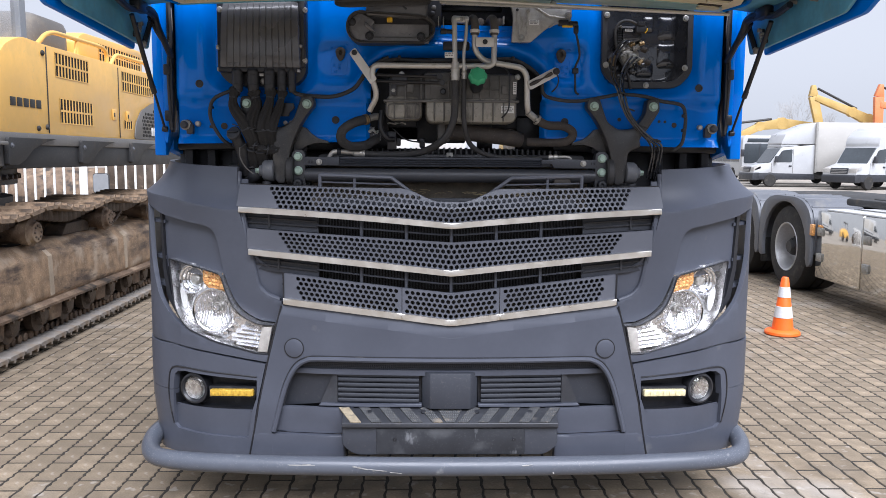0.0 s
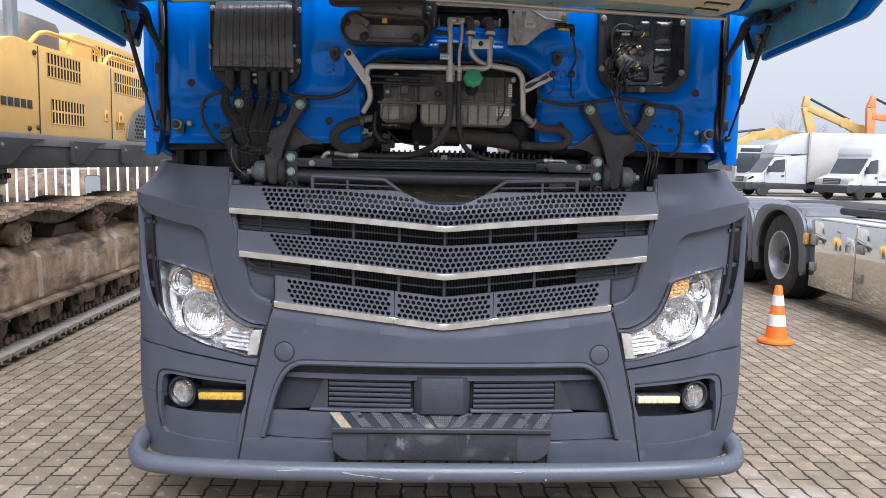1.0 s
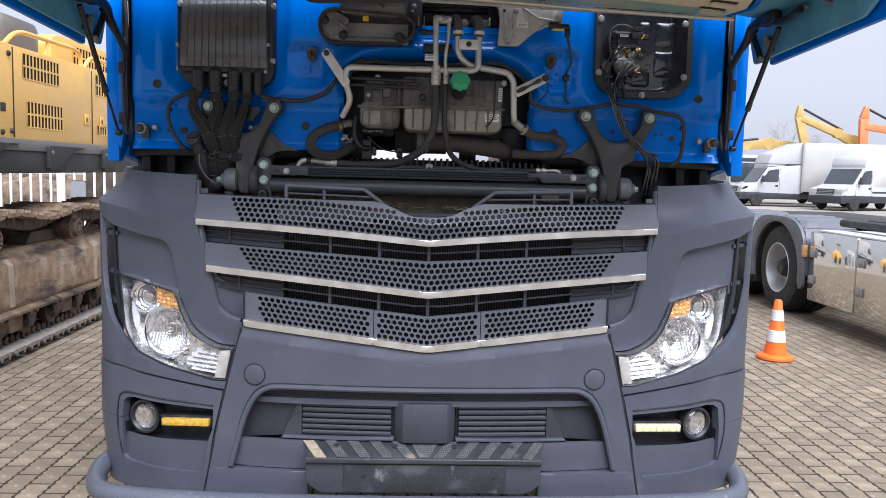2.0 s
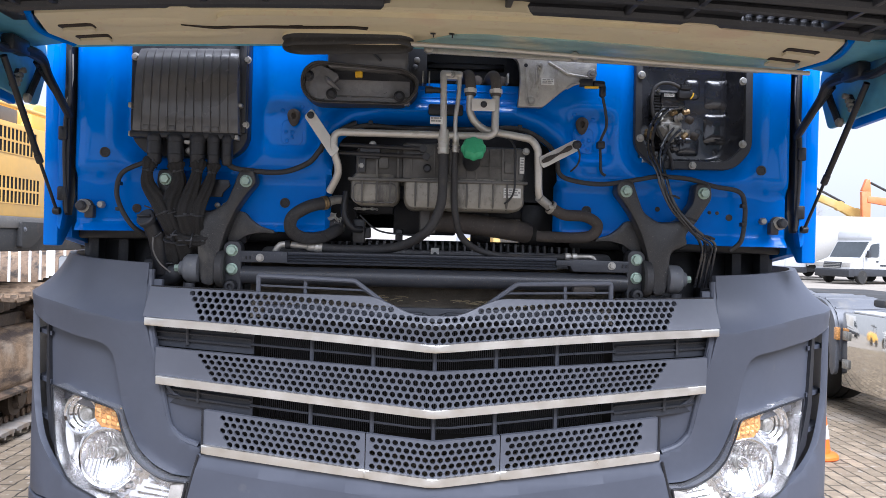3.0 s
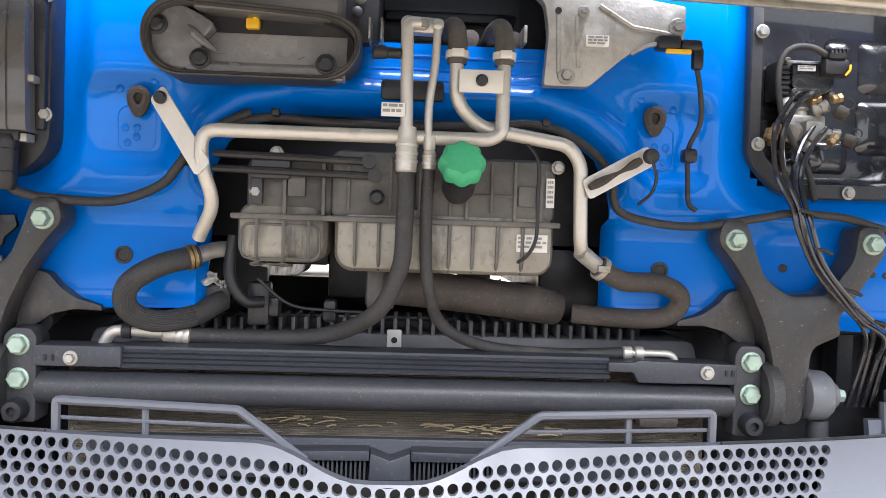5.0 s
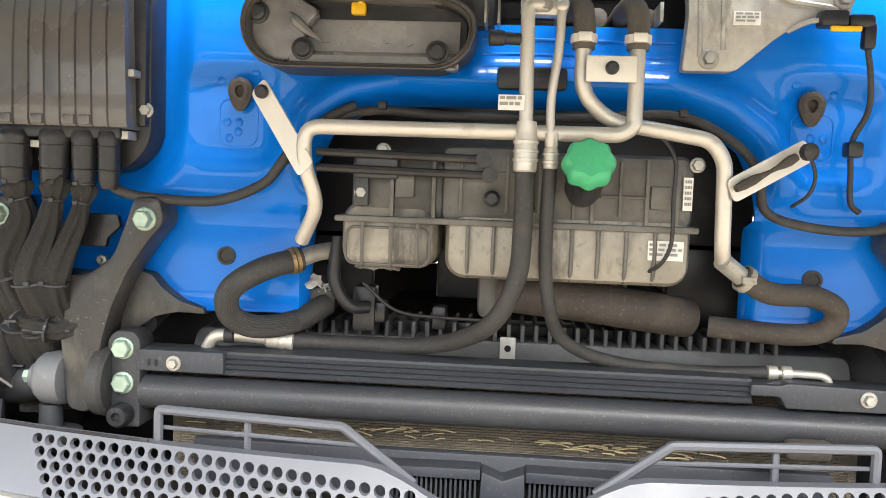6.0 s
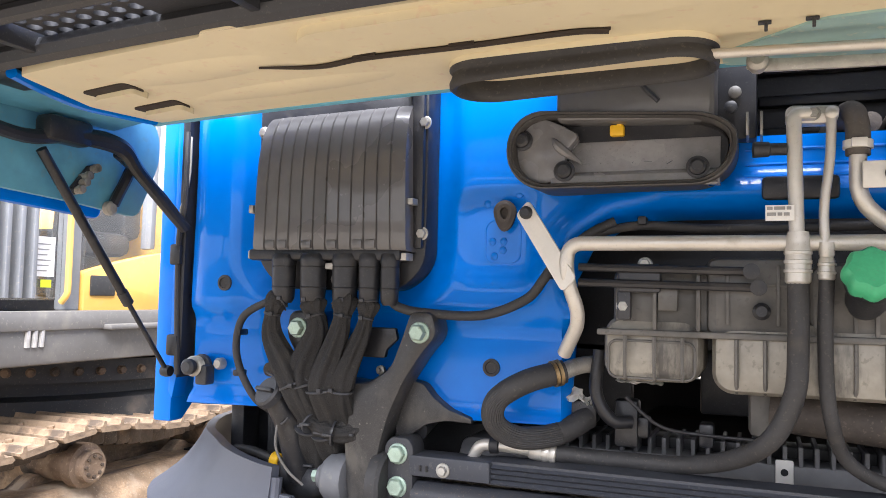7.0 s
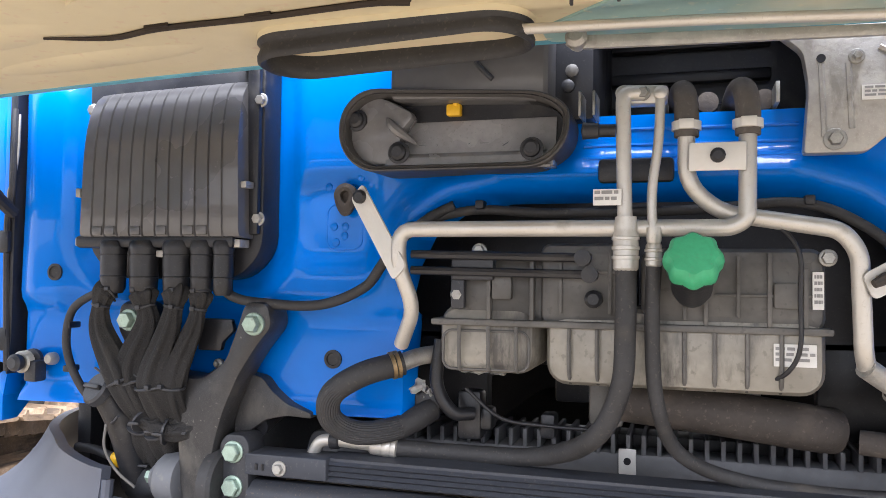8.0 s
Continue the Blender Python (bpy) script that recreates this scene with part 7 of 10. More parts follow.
hose("arch_loom", [(-0.30, 3.31, 1.925), (-0.22, 3.305, 1.938), (-0.1, 3.31, 1.932), (0.1, 3.315, 1.935), (0.24, 3.30, 1.942), (0.32, 3.29, 1.91), (0.37, 3.285, 1.86), (0.385, 3.29, 1.80), (0.44, 3.29, 1.778), (0.53, 3.29, 1.772), (0.64, 3.285, 1.79), (0.70, 3.283, 1.80), (0.80, 3.29, 1.795), (0.88, 3.295, 1.775), (0.965, 3.30, 1.76), (0.985, 3.30, 1.72), (0.985, 3.298, 1.66), (0.975, 3.30, 1.60), (0.945, 3.31, 1.57)], 0.0075, "rubber")
for x, z in ((-0.215, 1.945), (0.255, 1.945), (-0.37, 1.855), (0.979, 1.715), (0.979, 1.655)):
    bm = B()
    box(bm, x - 0.007, x + 0.007, 3.287, 3.312, z - 0.007, z + 0.007, 0.003)
    part("loom_clip", bm, "black", truck)
hose("side_loom", [(-0.885, 3.285, 1.80), (-0.925, 3.295, 1.797), (-0.985, 3.30, 1.766), (-1.0, 3.30, 1.71), (-0.985, 3.30, 1.656), (-0.953, 3.31, 1.603), (-0.92, 3.34, 1.575)], 0.0075, "rubber")
for z in (1.735, 1.655):
    bm = B()
    box(bm, -1.003, -0.989, 3.295, 3.325, z - 0.006, z + 0.006, 0.003)
    part("loom_clip", bm, "black", truck)
for k, (pts, r) in enumerate((([(-0.818, 3.285, 1.60), (-0.825, 3.32, 1.54), (-0.84, 3.36, 1.47), (-0.85, 3.38, 1.40)], 0.034), ([(-0.790, 3.282, 1.59), (-0.785, 3.315, 1.53), (-0.79, 3.37, 1.46), (-0.80, 3.40, 1.40)], 0.030),
                              ([(-0.765, 3.29, 1.59), (-0.755, 3.33, 1.53), (-0.75, 3.39, 1.46), (-0.76, 3.42, 1.40)], 0.028), ([(-0.735, 3.29, 1.58), (-0.72, 3.32, 1.53), (-0.71, 3.36, 1.48)], 0.026),
                              ([(-0.82, 3.275, 1.585), (-0.79, 3.268, 1.570), (-0.75, 3.275, 1.560), (-0.715, 3.29, 1.565)], 0.020),)):
    g = glide(pts, 8)
    wrap = part("wrapped_cable", sleeve(B(), g, (lambda r, k: lambda t: r * (0.8 + 0.2 * math.sin(3.0 * t + k)))(r, k), 6, 0.10, 3 + k, 32, 0.85), "cloth", truck, "", 60)
    for t in (0.2, 0.6):
        i = int(t * (len(g) - 1))
        collar(wrap, g[i], g[i + 1] - g[i], r * 0.98, 0.004, "dark", "cable_tie")
hose("wire", [(-0.90, 3.26, 1.665), (-0.86, 3.245, 1.655), (-0.82, 3.245, 1.662), (-0.79, 3.25, 1.65)], 0.0022, "dark")
hose("wire", [(-0.93, 3.37, 1.60), (-0.905, 3.30, 1.575), (-0.87, 3.27, 1.57), (-0.845, 3.255, 1.585)], 0.0025, "dark")
hose("wire", [(-0.87, 3.255, 1.57), (-0.868, 3.25, 1.53), (-0.85, 3.26, 1.49), (-0.82, 3.27, 1.462)], 0.0025, "tank")
bm = B()
prism(bm, smooth_outline([(-0.72, 1.755), (-0.655, 1.755), (-0.65, 1.735), (-0.672, 1.715), (-0.675, 1.70), (-0.72, 1.70)], 0.004), "y", 3.30, 3.312, 0.002)
part("sheet_bracket", bm, "black", truck)
for x in (-0.694, -0.67):
    part("stud", lathe(B(), [(0.009, 0), (0.009, 0.008), (0.004, 0.009), (0.004, 0.016), (0, 0.016)], (x, 3.33, 1.675), (0, -1, 0), 8), "steel", truck)

# washer filler, sensor lead
fl = part("washer_filler", tube(B(), glide([(-0.890, 3.280, 1.618), (-0.872, 3.298, 1.56), (-0.865, 3.335, 1.46)], 4), 0.025, 18), "black", truck, "black washer filler neck with its cap")
CAPM = Matrix.Translation((-0.8925, 3.270, 1.623)) @ Vector((-0.30, -0.80, 0.52)).to_track_quat("Z", "Y").to_matrix().to_4x4()
bm = lathe(B(), [(0.024, -0.004), (0.030, 0), (0.030, 0.014), (0.026, 0.018), (0, 0.018)], (0, 0, 0), (0, 0, 1), 26)
bmesh.ops.transform(bm, matrix=CAPM, verts=bm.verts[:])
part("filler_cap", bm, "dark", fl)
bm = B()
box(bm, -0.024, 0.024, -0.004, 0.004, 0.016, 0.026, 0.002, CAPM)
part("cap_grip", bm, "black", fl)
sn = hose("sensor_lead", [(-1.10, 3.45, 1.475), (-1.04, 3.43, 1.478), (-0.985, 3.42, 1.468), (-0.94, 3.42, 1.458), (-0.90, 3.40, 1.45), (-0.84, 3.36, 1.47)], 0.009, "rubber")
part("sensor_ring", lathe(B(), [(0.014, -0.010), (0.016, -0.008), (0.016, 0.008), (0.014, 0.010)], (-0.976, 3.42, 1.466), (1, 0, -0.2), 18), "yellow_clip", sn, "yellow ring")
part("sensor_body", tube(B(), glide([(-0.955, 3.42, 1.46), (-0.90, 3.39, 1.435), (-0.83, 3.34, 1.455), (-0.79, 3.32, 1.47)], 5), lambda t: 0.016 + 0.02 * math.sin(math.pi * t), 14), "dark", sn)
bm = B()
box(bm, -0.97, -0.86, 3.47, 3.58, 1.28, 1.50, 0.01)
part("washer_bottle", bm, "black", truck)

# wall fixings
for s in (-1, 1):
    bm = B()
    lathe(bm, [(0.023, 0), (0.023, 0.008), (0.015, 0.012), (0.013, 0.040), (0.016, 0.042), (0.016, 0.050), (0.010, 0.056), (0, 0.056)], (s * 1.105, 3.335, 1.662), (0, -1, 0), 18)
    box(bm, s * 1.088 - 0.014, s * 1.088 + 0.014, 3.305, 3.335, 1.625, 1.665, 0.005)
    st = part("hinge_stud", bm, "dark", truck)
    part("stud_spring", lathe(B(), [(0.017, 0.012), (0.021, 0.015), (0.017, 0.018), (0.021, 0.021), (0.017, 0.024), (0.021, 0.027), (0.017, 0.030)], (s * 1.105, 3.33, 1.662), (0, -1, 0), 18), "steel", st)
    part("stop", lathe(B(), [(0.012, 0), (0.012, 0.012), (0.008, 0.018), (0, 0.018)], (s * 1.058, 3.335, 1.668), (0, -1, 0), 14), "alu_cast", st)
    bm = lathe(B(), [(0.020, 0), (0.021, 0.010), (0.014, 0.014), (0.008, 0.013), (0.007, 0.004), (0, 0.004)], (s * 0.462, 3.345, 1.968), (0, -1, 0), 24)
    for v in bm.verts:
        if v.co.z < 1.968:
            v.co.z = 1.968 + (v.co.z - 1.968) * 1.7
            v.co.x = s * 0.462 + (v.co.x - s * 0.462) * (1 - 6.0 * (1.968 - v.co.z))
    part("grommet", bm, "brown_rubber", truck)
    for x, z in ((1.045, 1.832), (0.486, 1.689)):
        part("wall_plug", lathe(B(), [(0.016, 0), (0.016, 0.004), (0.011, 0.0055), (0.010, 0.003), (0, 0.003)], (s * x, wall(s * x, z, 0).y + 0.001, z), (0, -1, 0), 18), "rubber", truck)
part("wall_plug", lathe(B(), [(0.014, 0), (0.014, 0.004), (0.010, 0.0055), (0, 0.0055)], (-0.955, wall(-0.955, 1.66, 0).y + 0.001, 1.66), (0, -1, 0), 18), "brown_rubber", truck)
for x, z, r in ((0.89, 1.693, 0.006), (0.915, 1.692, 0.006), (0.955, 1.678, 0.011), (0.72, 1.70, 0.008)):
    part("wall_plug", lathe(B(), [(r, 0), (r, 0.003), (r * 0.6, 0.004), (0, 0.003)], (x, wall(x, z, 0).y + 0.001, z), (0, -1, 0), 12), "brown_rubber", truck)

# small pressed studs in the wall under the round plugs
for s in (-1, 1):
    for x, z in ((0.489, 1.916), (0.468, 1.916), (0.469, 1.900), (0.485, 1.889), (0.500, 1.985), (0.437, 2.00)):
        p = wall(s * x, z, 0)
        part("pressed_stud", lathe(B(), [(0.0075, -0.001), (0.0065, 0.0015), (0.003, 0.0028), (0, 0.003)], p, (0, -1, 0), 14), "blue", truck)
    o = rounded(0.436, 0.502, 1.876, 1.955, 0.018)
    line = [wall(s * x, z, 0) + Vector((0, 0.0005, 0)) for x, z in o]
    part("pressed_edge", tube(B(), [*line, line[0]], 0.0016, 6), "blue", truck)

# pocket with the brake valve
PK = smooth_outline([(0.632, 2.27), (1.008, 2.27), (1.012, 1.90), (0.955, 1.835), (0.70, 1.832), (0.634, 1.90)], [0.01, 0.01, 0.03, 0.06, 0.05, 0.03], 6)
pocket = part("valve_pocket", dish([(0.82 + (x - 0.82) * 0.9, 2.05 + (z - 2.05) * 0.9) for x, z in PK], 3.335, 3.44, 0.10, 0.0), "gloss", truck, "glossy black pressed pocket holding a brake valve")
bm = B()
rings = [[bm.verts.new((0.82 + (x - 0.82) * k, y, 2.05 + (z - 2.05) * k)) for x, z in PK] for k, y in ((1.02, 3.346), (1.02, 3.328), (1.005, 3.324), (0.90, 3.326), (0.89, 3.340))]
for ra, rb in zip(rings, rings[1:]):
    for k in range(len(PK)):
        bm.faces.new((ra[k], ra[(k + 1) % len(PK)], rb[(k + 1) % len(PK)], rb[k]))
part("pocket_flange", bm, "dark", pocket)
for x, z in ((0.648, 2.128), (0.978, 2.118), (0.648, 1.925), (0.982, 1.915), (0.82, 1.842)):
    part("bolt", bolt(B(), (x, 3.322, z), 0.009, 0.009, washer=1.4), "steel", pocket)
for x0, x1, z0, z1_ in ((0.895, 0.978, 2.045, 2.150), (0.895, 0.978, 1.925, 2.030), (0.825, 0.880, 2.075, 2.150), (0.800, 0.880, 1.885, 1.950), (0.690, 0.775, 1.868, 1.915)):
    o = rounded(x0, x1, z0, z1_, 0.016)
    cx, cz = (x0 + x1) / 2, (z0 + z1_) / 2
    bm = B()
    loops = rings_of(bm, [([(cx + (x - cx) * k, cz + (z - cz) * k) for x, z in o], y) for k, y in ((1.0, 3.4390), (0.90, 3.4355), (0.72, 3.4325), (0.45, 3.4310), (0.2, 3.4305))])
    bm.faces.new(loops[-1])
    part("pressed_pad", bm, "gloss", pocket, "", 60)
for pts in ([(0.79, 1.865), (0.93, 1.866), (0.975, 1.905)], [(0.665, 2.16), (0.665, 1.93), (0.70, 1.875)]):
    part("pressed_rib", tube(B(), bent([(x, 3.436, z) for x, z in pts], 0.02), 0.006, 8), "gloss", pocket)
# control module: finned housing, chamfered cover with screws and sticker, plug with its cable
bm = B()
box(bm, 0.706, 0.806, 3.372, 3.436, 2.018, 2.092, 0.006)
for k in range(6):
    box(bm, 0.702, 0.722, 3.362, 3.378, 2.024 + 0.0095 * k, 2.029 + 0.0095 * k, 0.001)
valve = part("brake_valve", bm, "black", truck, "grimy brake valve with brass fittings, black control module and air lines")
bm = B()
prism(bm, smooth_outline([(0.724, 2.084), (0.790, 2.084), (0.804, 2.072), (0.806, 2.042), (0.792, 2.026), (0.742, 2.024), (0.724, 2.040)], 0.006), "y", 3.358, 3.374, 0.005)
cover = part("module_cover", bm, "gloss", valve, "black chamfered module cover")
for x, z in ((0.731, 2.031), (0.802, 2.029), (0.716, 2.088)):
    part("cover_screw", lathe(B(), [(0.0055, 0), (0.0055, 0.010), (0.0038, 0.012), (0.0020, 0.010), (0, 0.010)], (x, 3.370, z), (0, -1, 0), 14), "steel", cover)
bm = B()
box(bm, 0.733, 0.766, 3.3545, 3.3575, 2.068, 2.078, 0)
tag = part("sticker", bm, "label", cover, "small white sticker")
bm = B()
bars(bm, 0.735, 0.764, 2.069, 2.077, 3.354, 2, 5)
part("print", bm, "print", tag)
bm = B()
box(bm, 0.776, 0.822, 3.338, 3.374, 2.060, 2.090, 0.006)
box(bm, 0.780, 0.816, 3.334, 3.366, 2.088, 2.104, 0.004)
for k in range(5):
    box(bm, 0.781 + 0.0075 * k, 0.785 + 0.0075 * k, 3.332, 3.350, 2.100, 2.107, 0.001)
plug2 = part("module_plug", bm, "black", valve)
part("lock_strip", tube(B(), [(0.822, 3.336, 2.078), (0.820, 3.334, 2.068), (0.812, 3.334, 2.058)], 0.0022, 6), "yellow_clip", plug2)
# cast body in stacked, tilted blocks with ports
bm = B()
lathe(bm, [(0.012, 0), (0.022, 0.003), (0.024, 0.018), (0.019, 0.022), (0.019, 0.034), (0.025, 0.037), (0.025, 0.052), (0.016, 0.056), (0, 0.056)], (0.752, 3.400, 2.014), (0.10, -0.25, -1), 20)
box(bm, 0.728, 0.800, 3.372, 3.420, 1.962, 1.990, 0.006)
lathe(bm, [(0.020, 0), (0.021, 0.020), (0.016, 0.024), (0.016, 0.032), (0, 0.033)], (0.742, 3.385, 1.962), (-0.5, -0.8, -0.3), 16)
part("valve_body", bm, "alu_cast", valve)
bm = B()
prism(bm, smooth_outline([(0.748, 1.976), (0.782, 1.972), (0.790, 1.950), (0.774, 1.934), (0.750, 1.942)], 0.004), "y", 3.346, 3.376, 0.004)
part("valve_block", bm, "steel", valve, "bright machined block")
for (x, y, z), d, r, ln in (((0.730, 3.385, 1.996), (-0.4, -0.7, 0.5), 0.011, 0.030), ((0.778, 3.380, 1.998), (0.8, -0.6, 0.4), 0.012, 0.026), ((0.788, 3.372, 1.958), (1, -0.5, -0.25), 0.011, 0.034), ((0.760, 3.366, 1.944), (-0.1, -0.6, -1), 0.010, 0.024)):
    part("valve_port", lathe(B(), [(r, 0), (r * 1.2, 0.003), (r * 1.2, 0.009), (r * 0.85, 0.011), (r * 0.85, ln * 0.6), (r * 1.05, ln * 0.64), (r * 1.05, ln), (r * 0.6, ln + 0.003), (0, ln + 0.003)], (x, y, z), d, 12), "alu_cast", valve)
part("silencer", lathe(B(), [(0.017, 0), (0.020, 0.004), (0.020, 0.010), (0.017, 0.012), (0.020, 0.014), (0.020, 0.034), (0.016, 0.040), (0, 0.041)], (0.774, 3.385, 1.930), (0.08, -0.2, -1), 22), "gloss", valve, "black ribbed silencer cup")
# dust caps on the free ports, each with its wire loop
for (x, z), d in (((0.806, 1.998), (0.75, -0.4, -0.5)), ((0.822, 1.944), (0.8, -0.4, -0.35))):
    cap = part("dust_cap", lathe(B(), [(0.010, 0), (0.0125, 0.003), (0.0125, 0.020), (0.008, 0.024), (0, 0.024)], (x, 3.352, z), d, 14), "brown_rubber", valve)
    ring = [(x + 0.022 + 0.011 * math.cos(q * math.pi / 6), 3.345, z + 0.010 + 0.009 * math.sin(q * math.pi / 6)) for q in range(13)]
    part("cap_loop", tube(B(), ring, 0.0012, 6), "black", cap)
for x, z, d in ((0.762, 2.014, (-1, -0.2, -0.5)), (0.803, 2.017, (-1, -0.2, -0.3)), (0.684, 1.955, (-0.5, -0.2, -1)), (0.672, 1.945, (-0.4, -0.2, -1)), (0.679, 1.936, (-0.3, -0.2, -1)), (0.800, 1.940, (-0.7, -0.3, -0.6))):
    bm = B()
    lathe(bm, [(0.0075, -0.010), (0.0092, -0.009), (0.0092, 0.0), (0.0078, 0.001), (0.0088, 0.003), (0.0088, 0.010), (0.0068, 0.012)], (x, 3.330 if x < 0.7 else 3.345, z), d, 6)
    part("fitting", bm, "brass", valve)
for k, pts in enumerate(([(0.75, 3.345, 2.028), (0.72, 3.33, 2.02), (0.69, 3.315, 1.985), (0.668, 3.30, 1.94), (0.668, 3.285, 1.87), (0.69, 3.265, 1.81), (0.70, 3.262, 1.77), (0.735, 3.262, 1.70), (0.79, 3.262, 1.64), (0.83, 3.27, 1.60), (0.85, 3.30, 1.55), (0.84, 3.33, 1.45)],
                        [(0.78, 3.345, 2.03), (0.74, 3.325, 2.018), (0.705, 3.312, 1.985), (0.682, 3.298, 1.93), (0.682, 3.283, 1.87), (0.70, 3.262, 1.81), (0.712, 3.258, 1.76), (0.75, 3.258, 1.69), (0.80, 3.258, 1.635), (0.845, 3.268, 1.60), (0.86, 3.30, 1.55), (0.855, 3.33, 1.45)],
                        [(0.765, 3.35, 1.965), (0.735, 3.33, 1.93), (0.71, 3.305, 1.885), (0.70, 3.28, 1.84), (0.705, 3.258, 1.79), (0.73, 3.256, 1.72), (0.775, 3.254, 1.66), (0.82, 3.26, 1.615), (0.868, 3.27, 1.585), (0.875, 3.30, 1.54), (0.87, 3.33, 1.45)],
                        [(0.785, 3.345, 1.96), (0.75, 3.325, 1.925), (0.722, 3.302, 1.88), (0.712, 3.278, 1.835), (0.718, 3.254, 1.785), (0.742, 3.252, 1.715), (0.79, 3.25, 1.655), (0.84, 3.256, 1.615), (0.88, 3.27, 1.59), (0.888, 3.30, 1.54), (0.885, 3.33, 1.45)])):
    hose("air_line", pts, 0.0048, "gloss", valve, "", 8, 5)
hose("valve_cable", [(0.782, 3.345, 2.096), (0.750, 3.340, 2.108), (0.715, 3.338, 2.106), (0.693, 3.338, 2.085), (0.688, 3.338, 2.045), (0.696, 3.340, 1.995), (0.710, 3.340, 1.955), (0.730, 3.335, 1.915), (0.748, 3.322, 1.868), (0.752, 3.310, 1.825)], 0.0058, "rubber", valve)
for x, z in ((0.706, 1.80), (0.735, 1.735), (0.79, 1.665), (0.85, 1.61)):
    bm = B()
    tube(bm, [(x - 0.010, 3.252, z + 0.006), (x + 0.006, 3.247, z + 0.002), (x + 0.022, 3.250, z - 0.004)], 0.0035, 6)
    part("line_tie", bm, "black", valve)

# ---- open front flap ----
def flap_at(x, y, up=0.0):
    """A place on the flap's underside."""
    return Vector((x, y, 2.152 - 0.002 * x - 0.036 * (x / 1.05) ** 2 + up))


def flat(pts, lo, hi, cuts=0.12):
    """The outline pts in (x, y) on the flap, from height lo to hi above its underside."""
    bm = B()
    bm.faces.new([bm.verts.new((p[0], p[1], 0)) for p in pts])
    xs = [p[0] for p in pts]
    k = max(1, round((max(xs) - min(xs)) / cuts))
    for i in range(1, k):
        bmesh.ops.bisect_plane(bm, geom=bm.verts[:] + bm.edges[:] + bm.faces[:], plane_co=(min(xs) + (max(xs) - min(xs)) * i / k, 0, 0), plane_no=(1, 0, 0), dist=1e-5)
    bmesh.ops.triangulate(bm, faces=[g for g in bm.faces if len(g.verts) > 4])
    r = bmesh.ops.extrude_face_region(bm, geom=bm.faces[:])
    top = {v for v in r["geom"] if isinstance(v, bmesh.types.BMVert)}
    for v in bm.verts:
        v.co = flap_at(v.co.x, v.co.y, hi if v in top else lo)
    return bm


FOAM = smooth_outline([(-1.05, 3.12), (-0.5, 3.145), (0.0, 3.15), (0.5, 3.145), (1.05, 3.12), (1.075, 2.98), (1.03, 2.80), (0.70, 2.785), (0.68, 2.765), (0.60, 2.765), (0.58, 2.785), (0.22, 2.78), (0.20, 2.755), (-0.15, 2.75), (-0.17, 2.78),
                       (-0.63, 2.785), (-0.64, 2.77), (-0.69, 2.77), (-0.70, 2.785), (-1.03, 2.80), (-1.075, 2.98)], 0.012)
flap = part("front_flap", flat(FOAM, 0.0, 0.03), "foam", truck, "open front flap with cream foam lining")
part("foam_ridge", flat(smooth_outline([(-0.60, 2.90), (-0.10, 2.87), (0.5, 2.88), (0.62, 2.80), (-0.58, 2.80)], 0.05), -0.012, 0.01), "foam", flap)
for s in (-1, 1):
    for y, w in ((2.925, 0.05), (3.035, 0.05)):
        o = smooth_outline([(s * 0.925, y - 0.03), (s * 1.02, y - 0.022), (s * 1.015, y + 0.02), (s * 0.93, y + 0.022)], 0.012)
        # flat patch; the brown shadow inside the cut-out is its colour
        part("foam_cutout", flat(o, -0.0025, 0.004), "slit", flap)
        o = smooth_outline([(s * 0.932, y - 0.022), (s * 1.016, y - 0.015), (s * 1.012, y + 0.018), (s * 0.934, y + 0.020)], 0.01)
        part("cutout_flap", flat([(px, py + 0.016) for px, py in o], -0.010, 0.0), "foam", flap)
line = [flap_at(x, y, -0.004) for x, y in ((-0.70, 2.915), (-0.62, 2.945), (-0.54, 2.935), (-0.40, 2.94), (-0.26, 2.935), (-0.21, 2.945))]
part("lining_slit", tube(B(), glide(line, 5), lambda t: 0.0016 + 0.0024 * min(1.0, 4 * t), 6), "slit", flap)
for x, y in ((-0.54, 2.928), (-0.40, 2.933), (-0.225, 2.942)):
    part("slit_tab", flat(smooth_outline([(x - 0.020, y - 0.001), (x + 0.020, y - 0.001), (x + 0.010, y + 0.008), (x - 0.010, y + 0.008)], 0.005), -0.004, 0.0), "slit", flap)
for s in (-1, 1):
    edge = [flap_at(s * x, y, 0.006) for x, y in ((1.045, 2.80), (1.075, 2.89), (1.092, 2.98), (1.078, 3.06), (1.062, 3.125))]
    part("side_rim", tube(B(), glide(edge, 5), 0.009, 8), "blue", flap)
    o = [(s * x, y) for x, y in ((1.055, 2.80), (1.095, 2.98), (1.07, 3.13), (1.20, 3.16), (1.215, 2.80))]
    part("side_gutter", flat(o if s > 0 else o[::-1], 0.012, 0.03), "teal", flap)
# soft bulges in the lining
for x, y, a, c in ((-0.80, 2.90, 0.16, 0.05), (-0.30, 3.04, 0.10, 0.03), (0.25, 2.90, 0.22, 0.05), (0.75, 2.92, 0.15, 0.06), (-0.72, 3.03, 0.20, 0.04)):
    bm = B()
    loops = [[bm.verts.new(flap_at(x + a * k * math.cos(2 * math.pi * q / 32), y + c * k * math.sin(2 * math.pi * q / 32), -0.0055 * (1 - k * k) + 0.001)) for q in range(32)] for k in (1.0, 0.85, 0.65, 0.4, 0.15)]
    for la, lb in zip(loops, loops[1:]):
        for q in range(32):
            bm.faces.new((la[q], la[(q + 1) % 32], lb[(q + 1) % 32], lb[q]))
    bm.faces.new(loops[-1])
    part("lining_bulge", bm, "foam", flap, "", 80)
